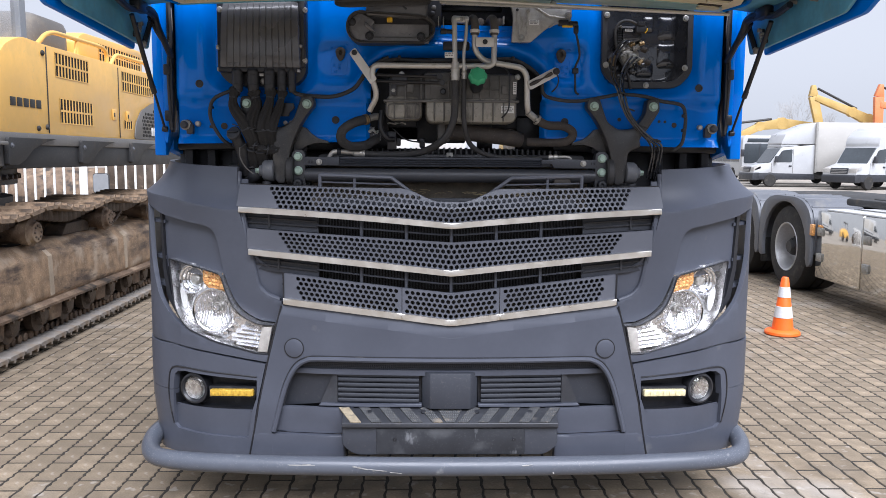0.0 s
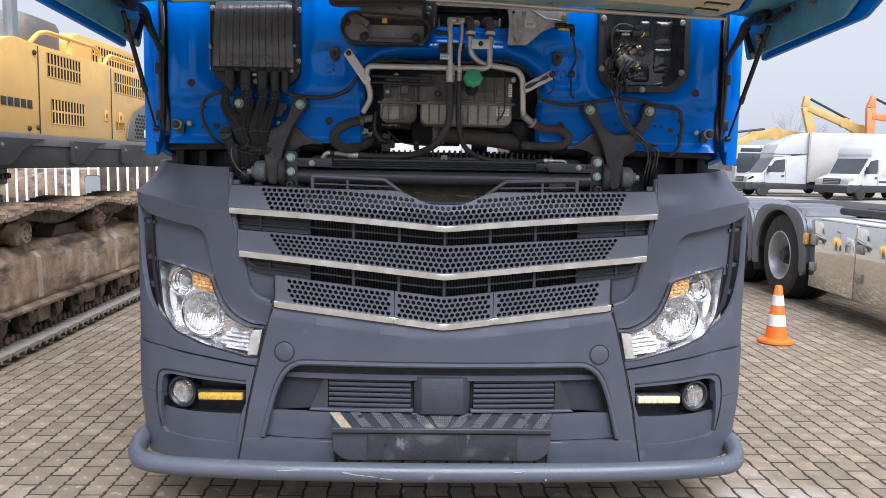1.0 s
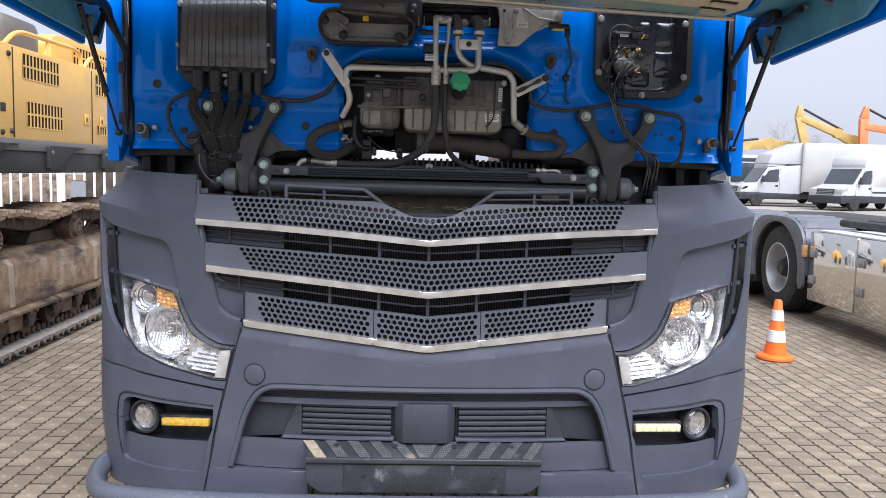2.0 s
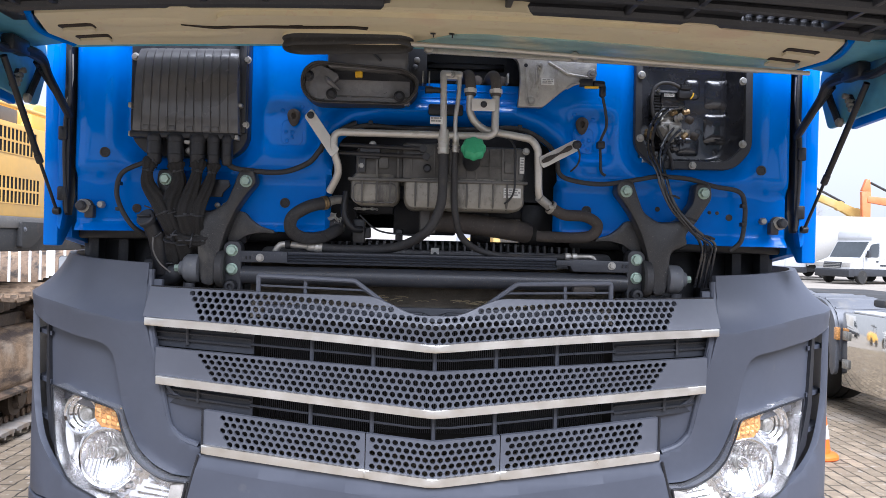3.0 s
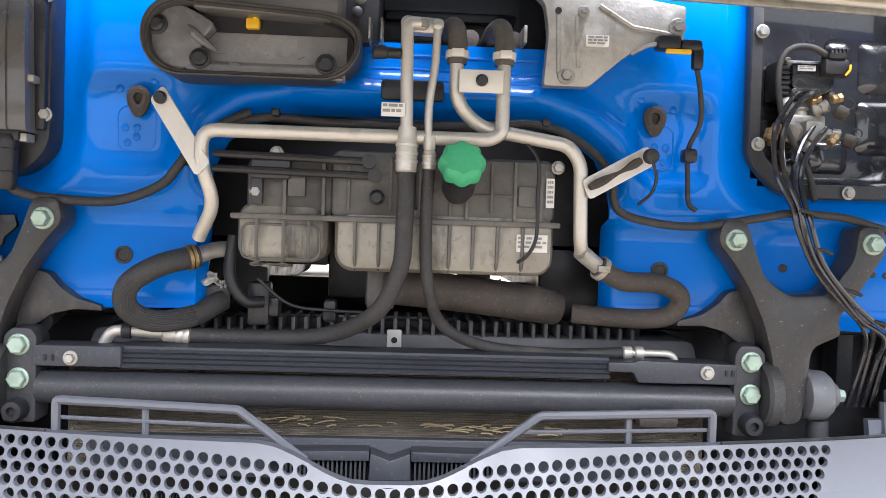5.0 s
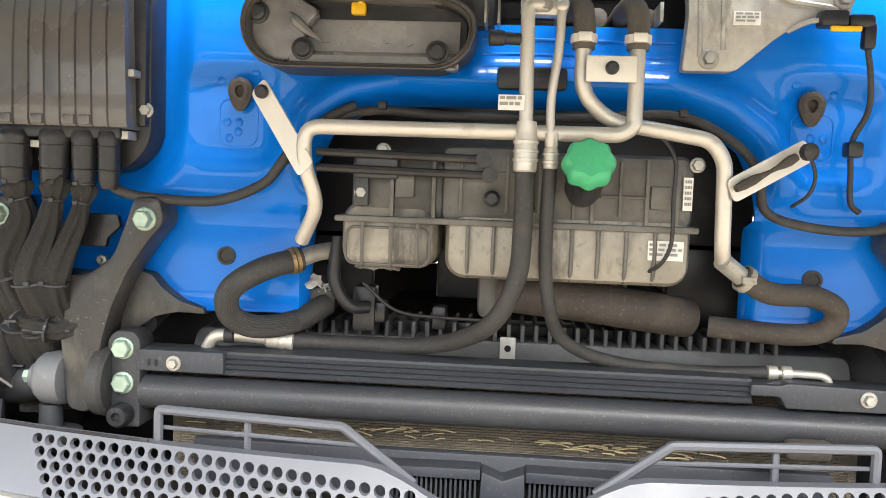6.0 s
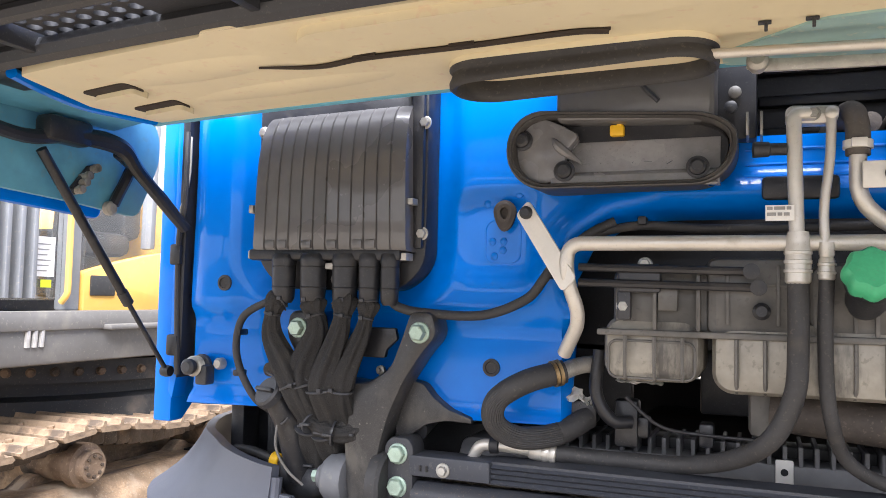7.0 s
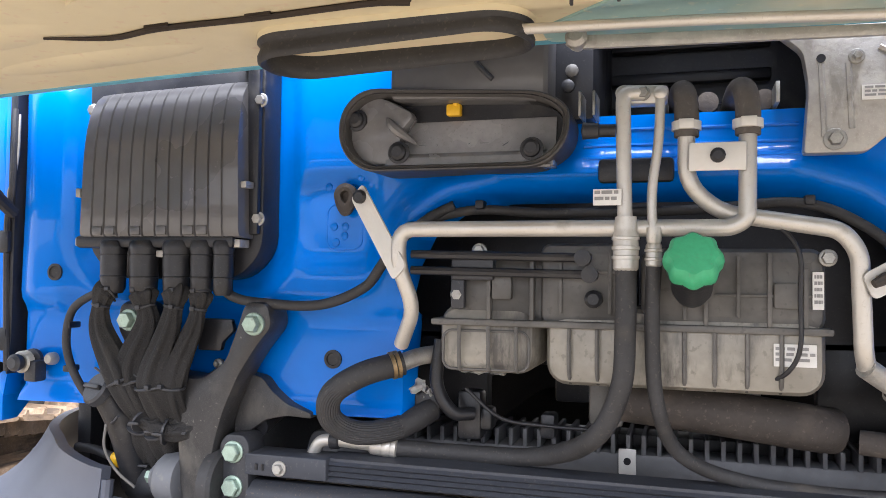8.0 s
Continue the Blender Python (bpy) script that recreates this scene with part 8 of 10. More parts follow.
# steel rim behind the lining, teal where the top coat ends
rim = [flap_at(x, 3.155 - 0.030 * (x / 1.05) ** 2, 0.004) for x in [-1.07 + 0.107 * k for k in range(21)]]
part("flap_rim", tube(B(), rim, 0.008, 8), "teal", flap)
part("inner_skin", flat(smooth_outline([(-1.20, 3.20), (1.20, 3.20), (1.22, 2.80), (-1.22, 2.80)], 0.03), 0.032, 0.045), "teal", flap)
part("teal_patch", flat(smooth_outline([(-0.085, 3.15), (-0.085, 3.09), (0.03, 2.985), (0.10, 2.975), (0.6, 3.00), (1.03, 3.04), (1.05, 3.13), (0.5, 3.15)], 0.02), -0.0035, 0.002), "flap_film", flap)
for x in (-0.03, 0.022):
    bm = B()
    p = flap_at(x, 2.982, -0.006)
    box(bm, x - 0.009, x + 0.006, 2.976, 2.982, p.z + 0.001, p.z + 0.005, 0.001)
    box(bm, x - 0.002, x + 0.002, 2.974, 2.980, p.z - 0.008, p.z + 0.002, 0.001)
    part("lining_clip", bm, "dark", flap)
skin = part("outer_skin", flat(smooth_outline([(-1.27, 3.22), (1.27, 3.22), (1.28, 2.80), (-1.28, 2.80)], [0.05, 0.05, 0, 0]), 0.09, 0.11), "blue", flap)
for a, b in ((-1.28, -0.99), (-0.70, 0.70), (0.99, 1.28)):
    part("skin_panel", flat([(a, 2.798), (b, 2.798), (b, 2.30), (a, 2.30)], 0.09, 0.11), "blue", skin)
# duct seal on the flap
st = rounded(-0.450, -0.088, 2.985, 3.105, 0.055, 8)
pad = part("seal_pad", flat([(-0.269 + (x + 0.269) * 1.02, 3.045 + (y - 3.045) * 1.04) for x, y in st], -0.008, 0.0), "foam", flap)
bm = B()
loops = []
for k, dz in ((0.99, 0.002), (1.03, -0.004), (1.035, -0.010), (0.985, -0.015), (1.0, -0.020), (1.03, -0.026), (1.025, -0.033), (0.985, -0.036), (0.93, -0.034), (0.90, -0.028), (0.91, -0.018), (0.94, -0.008), (0.95, 0.002)):
    loops.append([bm.verts.new(flap_at(-0.269 + (x + 0.269) * (1 - (1 - k) * 0.55), 3.045 + (y - 3.045) * k, dz * (1.0 + 0.10 * math.sin(11.0 * x)))) for x, y in st])
for la, lb in zip(loops, loops[1:]):
    for q in range(len(st)):
        bm.faces.new((la[q], la[(q + 1) % len(st)], lb[(q + 1) % len(st)], lb[q]))
part("seal_lip", bm, "rubber", pad, "squashed dark rubber bellows", 50)
# dark grille frame along the flap's front edge
grille = part("flap_grille", flat(smooth_outline([(-0.74, 2.80), (0.74, 2.80), (0.76, 2.42), (-0.76, 2.42)], 0.02), 0.028, 0.06), "dark", flap, "dark plastic grille frame of the flap")
for s in (-1, 1):
    part("grille_end", flat([(s * 0.955, 2.80), (s * 1.10, 2.80), (s * 1.12, 2.42), (s * 0.955, 2.42)], 0.028, 0.06), "dark", grille)
    part("grille_end", flat([(s * 0.742, 2.70), (s * 0.742, 2.42), (s * 0.953, 2.42), (s * 0.953, 2.70)], 0.028, 0.06), "dark", grille)
    bm = B()
    for j in range(4):
        for i in range(7):
            cell(bm, lambda u, z, d: flap_at(u, z, 0.034 + d), s * (0.7615 + 0.0284 * i), 2.713 + 0.0249 * j, 0.0284, 0.0249, 0.0098, 16, 0.012)
    part("grille_mesh", bm, "dark", grille)
for y, h, x in ((2.775, 0.030, 1.08), (2.66, 0.02, 1.10), (2.56, 0.03, 1.1)):
    line = [flap_at(-x + 2 * x * k / 16, y, 0.018) for k in range(17)]
    part("frame_bar", tube(B(), line, h * 0.6, 8), "dark", flap)
for x in (-1.05, -0.96, -0.60, -0.45, -0.15, 0.15, 0.45, 0.60, 0.96, 1.05):
    bm = B()
    p = flap_at(x, 2.70, 0.01)
    box(bm, x - 0.008, x + 0.008, 2.45, 2.78, p.z, p.z + 0.03, 0.003)
    part("frame_rib", bm, "dark", flap)
for s in (-1, 1):
    bm = B()
    box(bm, s * 1.10 - 0.05, s * 1.10 + 0.05, 2.76, 2.90, 2.125, 2.19, 0.012)
    part("corner_block", bm, "black", flap)
    # hanging side panels: teal inner plate, blue outer skin
    bm = B()
    prism(bm, smooth_outline([(3.268, 1.962), (3.10, 1.975), (2.52, 2.005), (2.44, 2.05), (2.42, 2.23), (3.26, 2.23), (3.325, 2.14), (3.325, 2.08)], 0.02), "x", s * 1.232, s * 1.246, 0.003)
    plate = part("side_plate", bm, "teal", flap, "teal inner plate of the flap's hanging side")
    bm = B()
    prism(bm, smooth_outline([(3.20, 1.952), (3.10, 1.958), (2.46, 1.992), (2.36, 2.04), (2.34, 2.26), (3.21, 2.26)], 0.02), "x", s * 1.262, s * 1.283, 0.006)
    part("outer_side", bm, "blue", plate)
    for y, z in ((3.133, 2.040), (3.115, 2.023), (3.108, 2.010), (3.098, 1.995), (2.86, 2.10), (2.70, 2.08)):
        bm = B()
        lathe(bm, [(0.0075, 0), (0.0075, 0.016), (0.009, 0.017), (0.008, 0.026), (0, 0.027)], (s * 1.232, y, z), (-s, 0, 0.15), 10)
        part("stud", bm, "tank_low", plate)
    bm = B()
    prism(bm, smooth_outline([(3.145, 2.040), (3.128, 2.050), (3.085, 1.998), (3.095, 1.986)], 0.006), "x", s * 1.222, s * 1.232, 0.002)
    part("stud_plate", bm, "dark", plate)
    bm = B()
    tube(bm, glide([(s * 1.205, 3.225, 2.075), (s * 1.212, 3.212, 2.035), (s * 1.218, 3.20, 2.005), (s * 1.222, 3.190, 1.980)], 4), 0.011, 8)
    part("latch", bm, "black", plate)
    part("latch_pin", lathe(B(), [(0.014, 0), (0.014, 0.012), (0.009, 0.016), (0, 0.016)], (s * 1.230, 3.183, 1.972), (-s, 0, 0), 14), "tank_low", plate)
    # hinge arm and gas strut
    bm = B()
    tube(bm, glide([(s * 1.165, 3.335, 1.945), (s * 1.168, 3.28, 1.985), (s * 1.172, 3.20, 2.045), (s * 1.172, 3.147, 2.085), (s * 1.18, 3.05, 2.088), (s * 1.19, 2.95, 2.07), (s * 1.19, 2.82, 2.085)], 6), lambda t: 0.0125 + 0.005 * math.exp(-((t - 0.55) / 0.15) ** 2), 10)
    arm = part("hinge_arm", bm, "black", flap)
    part("hinge_arm_fork", tube(B(), glide([(s * 1.165, 3.30, 1.975), (s * 1.19, 3.27, 2.02), (s * 1.19, 3.16, 2.075)], 4), 0.009, 8), "black", arm)
    bm = B()
    box(bm, s * 1.185 - 0.02, s * 1.185 + 0.02, 2.98, 3.08, 2.07, 2.115, 0.01)
    part("arm_bracket", bm, "black", arm)
    a, b = Vector((s * 1.200, 2.995, 2.055)), Vector((s * 1.198, 3.335, 1.645))
    strut = part("gas_strut", tube(B(), [a, a + (b - a) * 0.64], 0.0092, 14), "black", truck, "black gas strut holding the flap")
    part("strut_rod", tube(B(), [a + (b - a) * 0.63, b], 0.005, 10), "black", strut)
    part("strut_collar", tube(B(), [a + (b - a) * 0.60, a + (b - a) * 0.655], 0.0108, 14), "rubber", strut)
    part("strut_eye", lathe(B(), [(0.011, -0.01), (0.013, 0), (0.011, 0.01), (0, 0.012)], b, (s, 0, 0), 12), "black", strut)

# ---- paved yard ----
def paver_mesh(teeth):
    """One interlocking paver with toothed long sides and a rounded upper edge."""
    k = 2 * teeth
    ys = [-0.1065 + 0.213 * i / k for i in range(k + 1)]
    zig = [0.0045 * (-1) ** i if 0 < i < k else 0.0 for i in range(k + 1)]
    o = [(0.0520 + z, y) for y, z in zip(ys, zig)] + [(-0.0520 + z, y) for y, z in zip(ys[::-1], zig[::-1])]
    me = bpy.data.meshes.new("paver")
    n = len(o)
    v = [(x * 0.935, y * 0.970, 0.0) for x, y in o] + [(x, y, -0.006) for x, y in o]
    f = [list(range(n))] + [[i, n + i, n + (i + 1) % n, (i + 1) % n] for i in range(n)]
    me.from_pydata(v, [], f)
    me.materials.append(M["paver"])
    return me


bm = B()
bm.faces.new([bm.verts.new((x, y, -0.0018)) for x, y in ((-7.4, -4.1), (9.2, -4.1), (9.2, 15.9), (-7.4, 15.9))])
pavement = part("pavement", bm, "sand", None, "worn interlocking concrete pavers with dirty joints", kind="structure")
PAVER, PLAIN = paver_mesh(4), paver_mesh(2)
pv = np.array([v.co[:] for v in PLAIN.vertices])
pf = [list(p.vertices) for p in PLAIN.polygons]
rnd = random.Random(11)
av, af, near = [], [], 0
for i in range(-66, 82):
    for j in range(-18, 72):
        x, y = i * 0.1125, j * 0.225 + (0.1125 if i % 2 else 0.0)
        dz, ax_, ay_, rz = rnd.uniform(-0.0003, 0.0014), rnd.gauss(0, 0.004), rnd.gauss(0, 0.004), rnd.gauss(0, 0.006)
        if -7.4 < x < 9.2 and -4.0 < y < 15.8:
            m4 = Matrix.Translation((x, y, dz)) @ Euler((ax_, ay_, rz)).to_matrix().to_4x4()
            if (-2.9 < x < -1.15 and 3.5 < y < 5.6) or (1.35 < x < 3.2 and 4.0 < y < 5.95):
                ob = new("paver", PAVER)
                ob.parent = pavement
                ob.matrix_basis = m4
                near += 1
            else:
                q = np.array(m4)
                base = len(av) * len(pv)
                av.append(pv @ q[:3, :3].T + q[:3, 3])
                af.extend([[base + k for k in f] for f in pf])
rest = bpy.data.meshes.new("paving")
rest.from_pydata(np.concatenate(av).tolist(), [], af)
pm = M["paver"].copy()
pm.name = "concrete_paver_joined"
pn = pm.node_tree.nodes
geo = pn.new("ShaderNodeNewGeometry")
for lk in list(pm.node_tree.links):
    if lk.from_node.type == "OBJECT_INFO":
        pm.node_tree.links.new(geo.outputs["Random Per Island"], lk.to_socket)
rest.materials.append(pm)
paving = tagged(new("paving", rest), "", kind="stuff")
paving.parent = pavement

# ---- traffic cone ----
def cone():
    c = thing("traffic_cone", "orange traffic cone with two white bands on the pavers", "cone", (3.055, 6.80, 0.0))
    at = (3.055, 6.80, 0.0)
    bm = B()
    lathe(bm, [(0.09, 0.003), (0.144, 0.004), (0.151, 0.012), (0.148, 0.030), (0.136, 0.042), (0.105, 0.050)], at, (0, 0, 1), 36)
    part("base", bm, "cone", c)
    r = lambda z: 0.094 - 0.064 * (z - 0.03) / 0.48
    part("body", lathe(B(), [(r(0.03) + 0.012, 0.03), (r(0.045), 0.045), (r(0.50), 0.50), (r(0.51) - 0.006, 0.512), (0.018, 0.512)], at, (0, 0, 1), 32), "cone", c)
    for z0, z1_ in ((0.155, 0.255), (0.335, 0.425)):
        part("band", lathe(B(), [(r(z0), z0), (r(z0) + 0.003, z0 + 0.002), (r(z1_) + 0.003, z1_ - 0.002), (r(z1_), z1_)], at, (0, 0, 1), 32), "reflective", c)
    return c


cone()

# ---- neighbouring truck: rear wheels, fenders and the polished side box ----
other = thing("parked_truck", "grey truck chassis with polished steel side box and grey fenders", "truck", (4.9, 8.5, 0))
for y in (9.34, 10.74):
    wheel(other, (4.46, y, 0.505), 0.505, 0.5, 0.2, -1)
    wheel(other, (6.3, y, 0.505), 0.505, 0.5, 0.2, 1)
    crown = [(y - 0.69, 0.34), (y - 0.69, 0.80), (y - 0.62, 0.97), (y - 0.46, 1.075), (y - 0.25, 1.11), (y + 0.25, 1.11), (y + 0.46, 1.075), (y + 0.62, 0.97), (y + 0.69, 0.80), (y + 0.69, 0.34)]
    mouth = [(y + 0.575 * math.cos(radians(a)), 0.50 + 0.545 * math.sin(radians(a))) for a in range(-16, 197, 12)]
    skirt = part("fender", prism(B(), smooth_outline(crown, 0.08, 3) + mouth, "x", 4.165, 4.205, 0.006), "fender", other, "grey plastic wheel fender with cross ribs")
    shell = [(y - 0.69, 0.50), *crown[1:-1], (y + 0.69, 0.50)]
    inner = [(y + (q - y) * 0.965, z - 0.022) for q, z in shell[::-1]]
    part("fender_shell", prism(B(), shell + inner, "x", 4.206, 4.80, 0.004), "fender", skirt)
    for c in (-0.56, -0.36, -0.12, 0.12, 0.36, 0.56):
        (ya, za), (yb, zb) = next((p, q) for p, q in zip(crown[1:], crown[2:]) if p[0] <= y + c <= q[0])
        zt = za + (zb - za) * (y + c - ya) / (yb - ya)
        part("fender_rib", tube(B(), [(4.22, y + c, zt - 0.004), (4.78, y + c, zt - 0.004)], 0.016, 8), "fender", skirt)
    fd = skirt
    bm = B()
    prism(bm, [(y + 0.64, 0.25), (y + 0.66, 0.25), (y + 0.66, 0.55), (y + 0.64, 0.55)], "x", 4.19, 4.76, 0)
    part("mud_flap", bm, "tyre", fd)
bm = B()
for x in (4.95, 5.75):
    box(bm, x, x + 0.08, 4.0, 11.6, 0.75, 1.02, 0.01)
part("chassis_rail", bm, "exc_dark", other)
bm = B()
box(bm, 4.8, 6.0, 8.7, 11.3, 1.03, 1.09, 0.03)
for k in range(4):
    box(bm, 4.5 + 0.3 * k, 4.62 + 0.3 * k, 7.2, 8.6, 1.04, 1.12, 0.03)
part("coupling_deck", bm, "exc_dark", other)
for y0, y1 in ((7.69, 8.60), (6.75, 7.675), (5.8, 6.735)):
    bm = B()
    box(bm, 4.20, 4.85, y0, y1, 0.245, 0.985, 0.02)
    bx = part("side_box", bm, "stainless", other, "polished stainless steel side box")
    for z in (0.755, 0.475):
        bm = B()
        box(bm, 4.188, 4.203, y1 - 0.14, y1 - 0.03, z - 0.045, z + 0.045, 0.006)
        box(bm, 4.180, 4.190, y1 - 0.115, y1 - 0.055, z - 0.028, z + 0.028, 0.004)
        part("latch", bm, "steel", bx)
bm = B()
box(bm, 4.16, 4.20, 8.62, 8.69, 0.70, 0.83, 0.012)
part("marker_lamp", bm, "amber", other, "amber marker lamp")
bm = B()
box(bm, 4.25, 4.88, 5.85, 8.5, 0.985, 1.005, 0.008)
part("box_lid", bm, "reflective", other)

# ---- excavator beside the truck ----
exc = thing("excavator", "yellow crawler excavator with grey cab and rusty tracks", "excavator", (-4.65, 6.4, 0))
XE, XS = -3.05, -3.25


def shoe_mesh(paint):
    """One track shoe: a plate with three grousers and bolt heads, lying across x."""
    bm = B()
    prism(bm, [(-0.105, 0.0), (0.092, 0.0), (0.105, -0.02), (0.09, -0.03), (-0.09, -0.03), (-0.105, -0.012)], "x", -0.30, 0.30, 0)
    for y in (-0.075, 0.040):
        prism(bm, [(y - 0.016, 0.0), (y - 0.008, 0.024), (y + 0.006, 0.024), (y + 0.011, 0.0)], "x", -0.30, 0.30, 0)
    for x in (-0.1, 0.1):
        for y in (-0.045, 0.008):
            lathe(bm, [(0.016, 0.0), (0.018, 0.014), (0, 0.015)], (x, y, 0), (0, 0, 1), 6)
    bmesh.ops.recalc_face_normals(bm, faces=bm.faces[:])
    me = bpy.data.meshes.new("track_shoe")
    bm.to_mesh(me)
    bm.free()
    me.materials.append(M[paint])
    return me


SHOE, LOW_SHOE = shoe_mesh("worn_pad"), shoe_mesh("dusty_shoe")
Y0, Y1, RT = 3.55, 9.35, 0.50


def track_path(n):
    """Places and slopes of the shoes round the track."""
    straight = Y1 - Y0
    total = 2 * straight + 2 * math.pi * RT
    for k in range(n):
        d = total * k / n
        if d < straight:
            y = Y0 + d
            w = 2 * math.pi / 1.27
            yield y, 1.105 + 0.028 * math.cos(w * (y - 5.08)), -0.028 * w * math.sin(w * (y - 5.08)), 0
        elif d < straight + math.pi * RT:
            a = (d - straight) / RT
            yield Y1 + RT * math.sin(a), 0.595 + RT * math.cos(a), None, a
        elif d < 2 * straight + math.pi * RT:
            yield Y1 - (d - straight - math.pi * RT), 0.065, None, math.pi
        else:
            a = math.pi + (d - 2 * straight - math.pi * RT) / RT
            yield Y0 + RT * math.sin(a), 0.595 + RT * math.cos(a), None, a


for xc in (XE - 0.30, -6.0):
    track = part("track_frame", prism(B(), smooth_outline([(xc - 0.14, 0.34), (xc + 0.18, 0.34), (xc + 0.22, 0.40), (xc + 0.21, 0.72), (xc + 0.11, 0.83), (xc - 0.14, 0.83)], 0.03), "y", 3.75, 9.15, 0.01), "mud", exc, "mud-stained steel track frame")
    for y, z, sl, a in track_path(64):
        ob = new("track_shoe", LOW_SHOE if z < 0.2 else SHOE)
        ob.parent = track
        ang = -a if sl is None else math.atan(sl)
        ob.matrix_basis = Matrix.Translation((xc, y, z)) @ Matrix.Rotation(ang, 4, "X")
    for k in range(64):
        y = Y0 + (Y1 - Y0) * (k + 0.5) / 64
        if xc > -5:
            for z, dz in ((1.03 + 0.028 * math.cos(2 * math.pi / 1.27 * (y - 5.08)), 0.05), (0.125, 0.045)):
                bm = B()
                box(bm, xc + 0.08, xc + 0.12, y - 0.055, y + 0.055, z - dz, z + dz, 0.015)
                part("chain_link", bm, "oily", track)
            part("link_pin", lathe(B(), [(0.030, 0), (0.034, 0.006), (0.034, 0.030), (0.022, 0.036), (0.016, 0.030), (0, 0.030)], (xc + 0.12, y + 0.05, 0.125), (1, 0, 0), 12), "rust", track)
    for k in range(12):
        y = 3.92 + k * 0.46
        bm = B()
        lathe(bm, [(0.06, -0.2), (0.11, -0.19), (0.11, -0.13), (0.085, -0.12), (0.085, 0.12), (0.115, 0.13), (0.115, 0.19), (0.07, 0.2), (0.062, 0.235), (0.03, 0.24), (0, 0.24)], (xc, y, 0.26), (1, 0, 0), 20)
        roller = part("track_roller", bm, "oily", track)
        for d in (-0.055, 0.055):
            part("roller_bolt", bolt(B(), (xc + 0.246, y + d, 0.325), 0.016, 0.02, (1, 0, 0), 1.2), "rust", roller)
        bm = B()
        prism(bm, [(y - 0.095, 0.355), (y + 0.095, 0.355), (y + 0.050, 0.225), (y - 0.050, 0.225)], "x", xc + 0.222, xc + 0.246, 0.005)
        part("roller_bracket", bm, "oily", roller)
        if k % 2 == 1:
            bm = B()
            prism(bm, smooth_outline([(y + 0.10, 0.36), (y + 0.36, 0.36), (y + 0.33, 0.20), (y + 0.13, 0.20)], 0.03), "x", xc + 0.17, xc + 0.225, 0.006)
            part("roller_guard", bm, "rust", track)
    for y in (5.08, 6.17, 7.62, 8.85):
        bm = B()
        lathe(bm, [(0.05, -0.16), (0.09, -0.15), (0.09, 0.13), (0.11, 0.14), (0.11, 0.20), (0.085, 0.21), (0.07, 0.235), (0, 0.235)], (xc, y, 0.935), (1, 0, 0), 24)
        carrier = part("carrier_roller", bm, "rust", track)
        part("roller_cap", lathe(B(), [(0.083, 0), (0.080, 0.012), (0.066, 0.016), (0.060, 0.012), (0, 0.014)], (xc + 0.233, y, 0.935), (1, 0, 0), 28), "rust", carrier)
        for q in range(8):
            g = 2 * math.pi * q / 8
            part("cap_bolt", lathe(B(), [(0.009, 0), (0.009, 0.010), (0, 0.011)], (xc + 0.245, y + 0.050 * math.cos(g), 0.935 + 0.050 * math.sin(g)), (1, 0, 0), 6), "oily", carrier)
        bm = B()
        prism(bm, [(y - 0.22, 0.82), (y + 0.22, 0.82), (y + 0.12, 0.88), (y - 0.12, 0.88)], "x", xc - 0.12, xc - 0.03, 0.01)
        part("roller_bracket", bm, "mud", track)
    for y in (Y0, Y1):
        bm = B()
        lathe(bm, [(0.10, -0.2), (0.42, -0.1), (0.45, -0.05), (0.45, 0.05), (0.42, 0.1), (0.12, 0.2), (0, 0.2)], (xc, y, 0.595), (1, 0, 0), 32)
        part("track_wheel", bm, "rust", track)
    # worn details of the frame: pale weld seam, slots, cover box, grease tube
    for y in (6.42, 8.05):
        bm = B()
        prism(bm, [(xc + 0.10, 0.832), (xc + 0.214, 0.722), (xc + 0.224, 0.40), (xc + 0.219, 0.40), (xc + 0.208, 0.716), (xc + 0.098, 0.826)], "y", y - 0.035, y + 0.035, 0)
        part("weld_seam", bm, "dry_mud", track)
    # slots are flat near-black pieces on the frame, shade in their colour
    for y, z in ((5.0, 0.56),):
        bm = B()
        prism(bm, rounded(y - 0.09, y + 0.09, z - 0.05, z + 0.05, 0.045), "x", xc + 0.205, xc + 0.222, 0)
        part("frame_slot", bm, "shade_black", track)
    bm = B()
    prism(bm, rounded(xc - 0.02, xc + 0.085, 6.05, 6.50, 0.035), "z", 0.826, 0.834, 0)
    part("inspection_slot", bm, "shade_black", track)
    part("grease_line", tube(B(), glide([(xc + 0.10, 7.95, 0.84), (xc + 0.13, 8.05, 0.90), (xc + 0.11, 8.22, 0.96), (xc + 0.05, 8.40, 0.93)], 5), 0.016, 8), "oily", track)
    bm = B()
    prism(bm, [(6.95, 0.83), (7.55, 0.83), (7.5, 0.92), (7.42, 0.94), (7.05, 0.93)], "x", xc - 0.10, xc + 0.08, 0.015)
    part("frame_box", bm, "oily", track)
    part("frame_ledge", prism(B(), [(xc + 0.18, 0.345), (xc + 0.27, 0.335), (xc + 0.27, 0.355), (xc + 0.18, 0.385)], "y", 3.9, 9.0, 0), "rust", track)
bm = B()
box(bm, -5.7, -3.6, 5.2, 7.6, 0.45, 1.0, 0.08)
part("undercarriage", bm, "mud", exc)
part("slew_ring", lathe(B(), [(1.25, 1.0), (1.30, 1.02), (1.30, 1.20), (1.22, 1.22), (1.22, 1.29), (1.34, 1.30), (1.34, 1.42), (1.0, 1.43)], (-4.65, 6.0, 0), (0, 0, 1), 64), "exc_dark", exc)
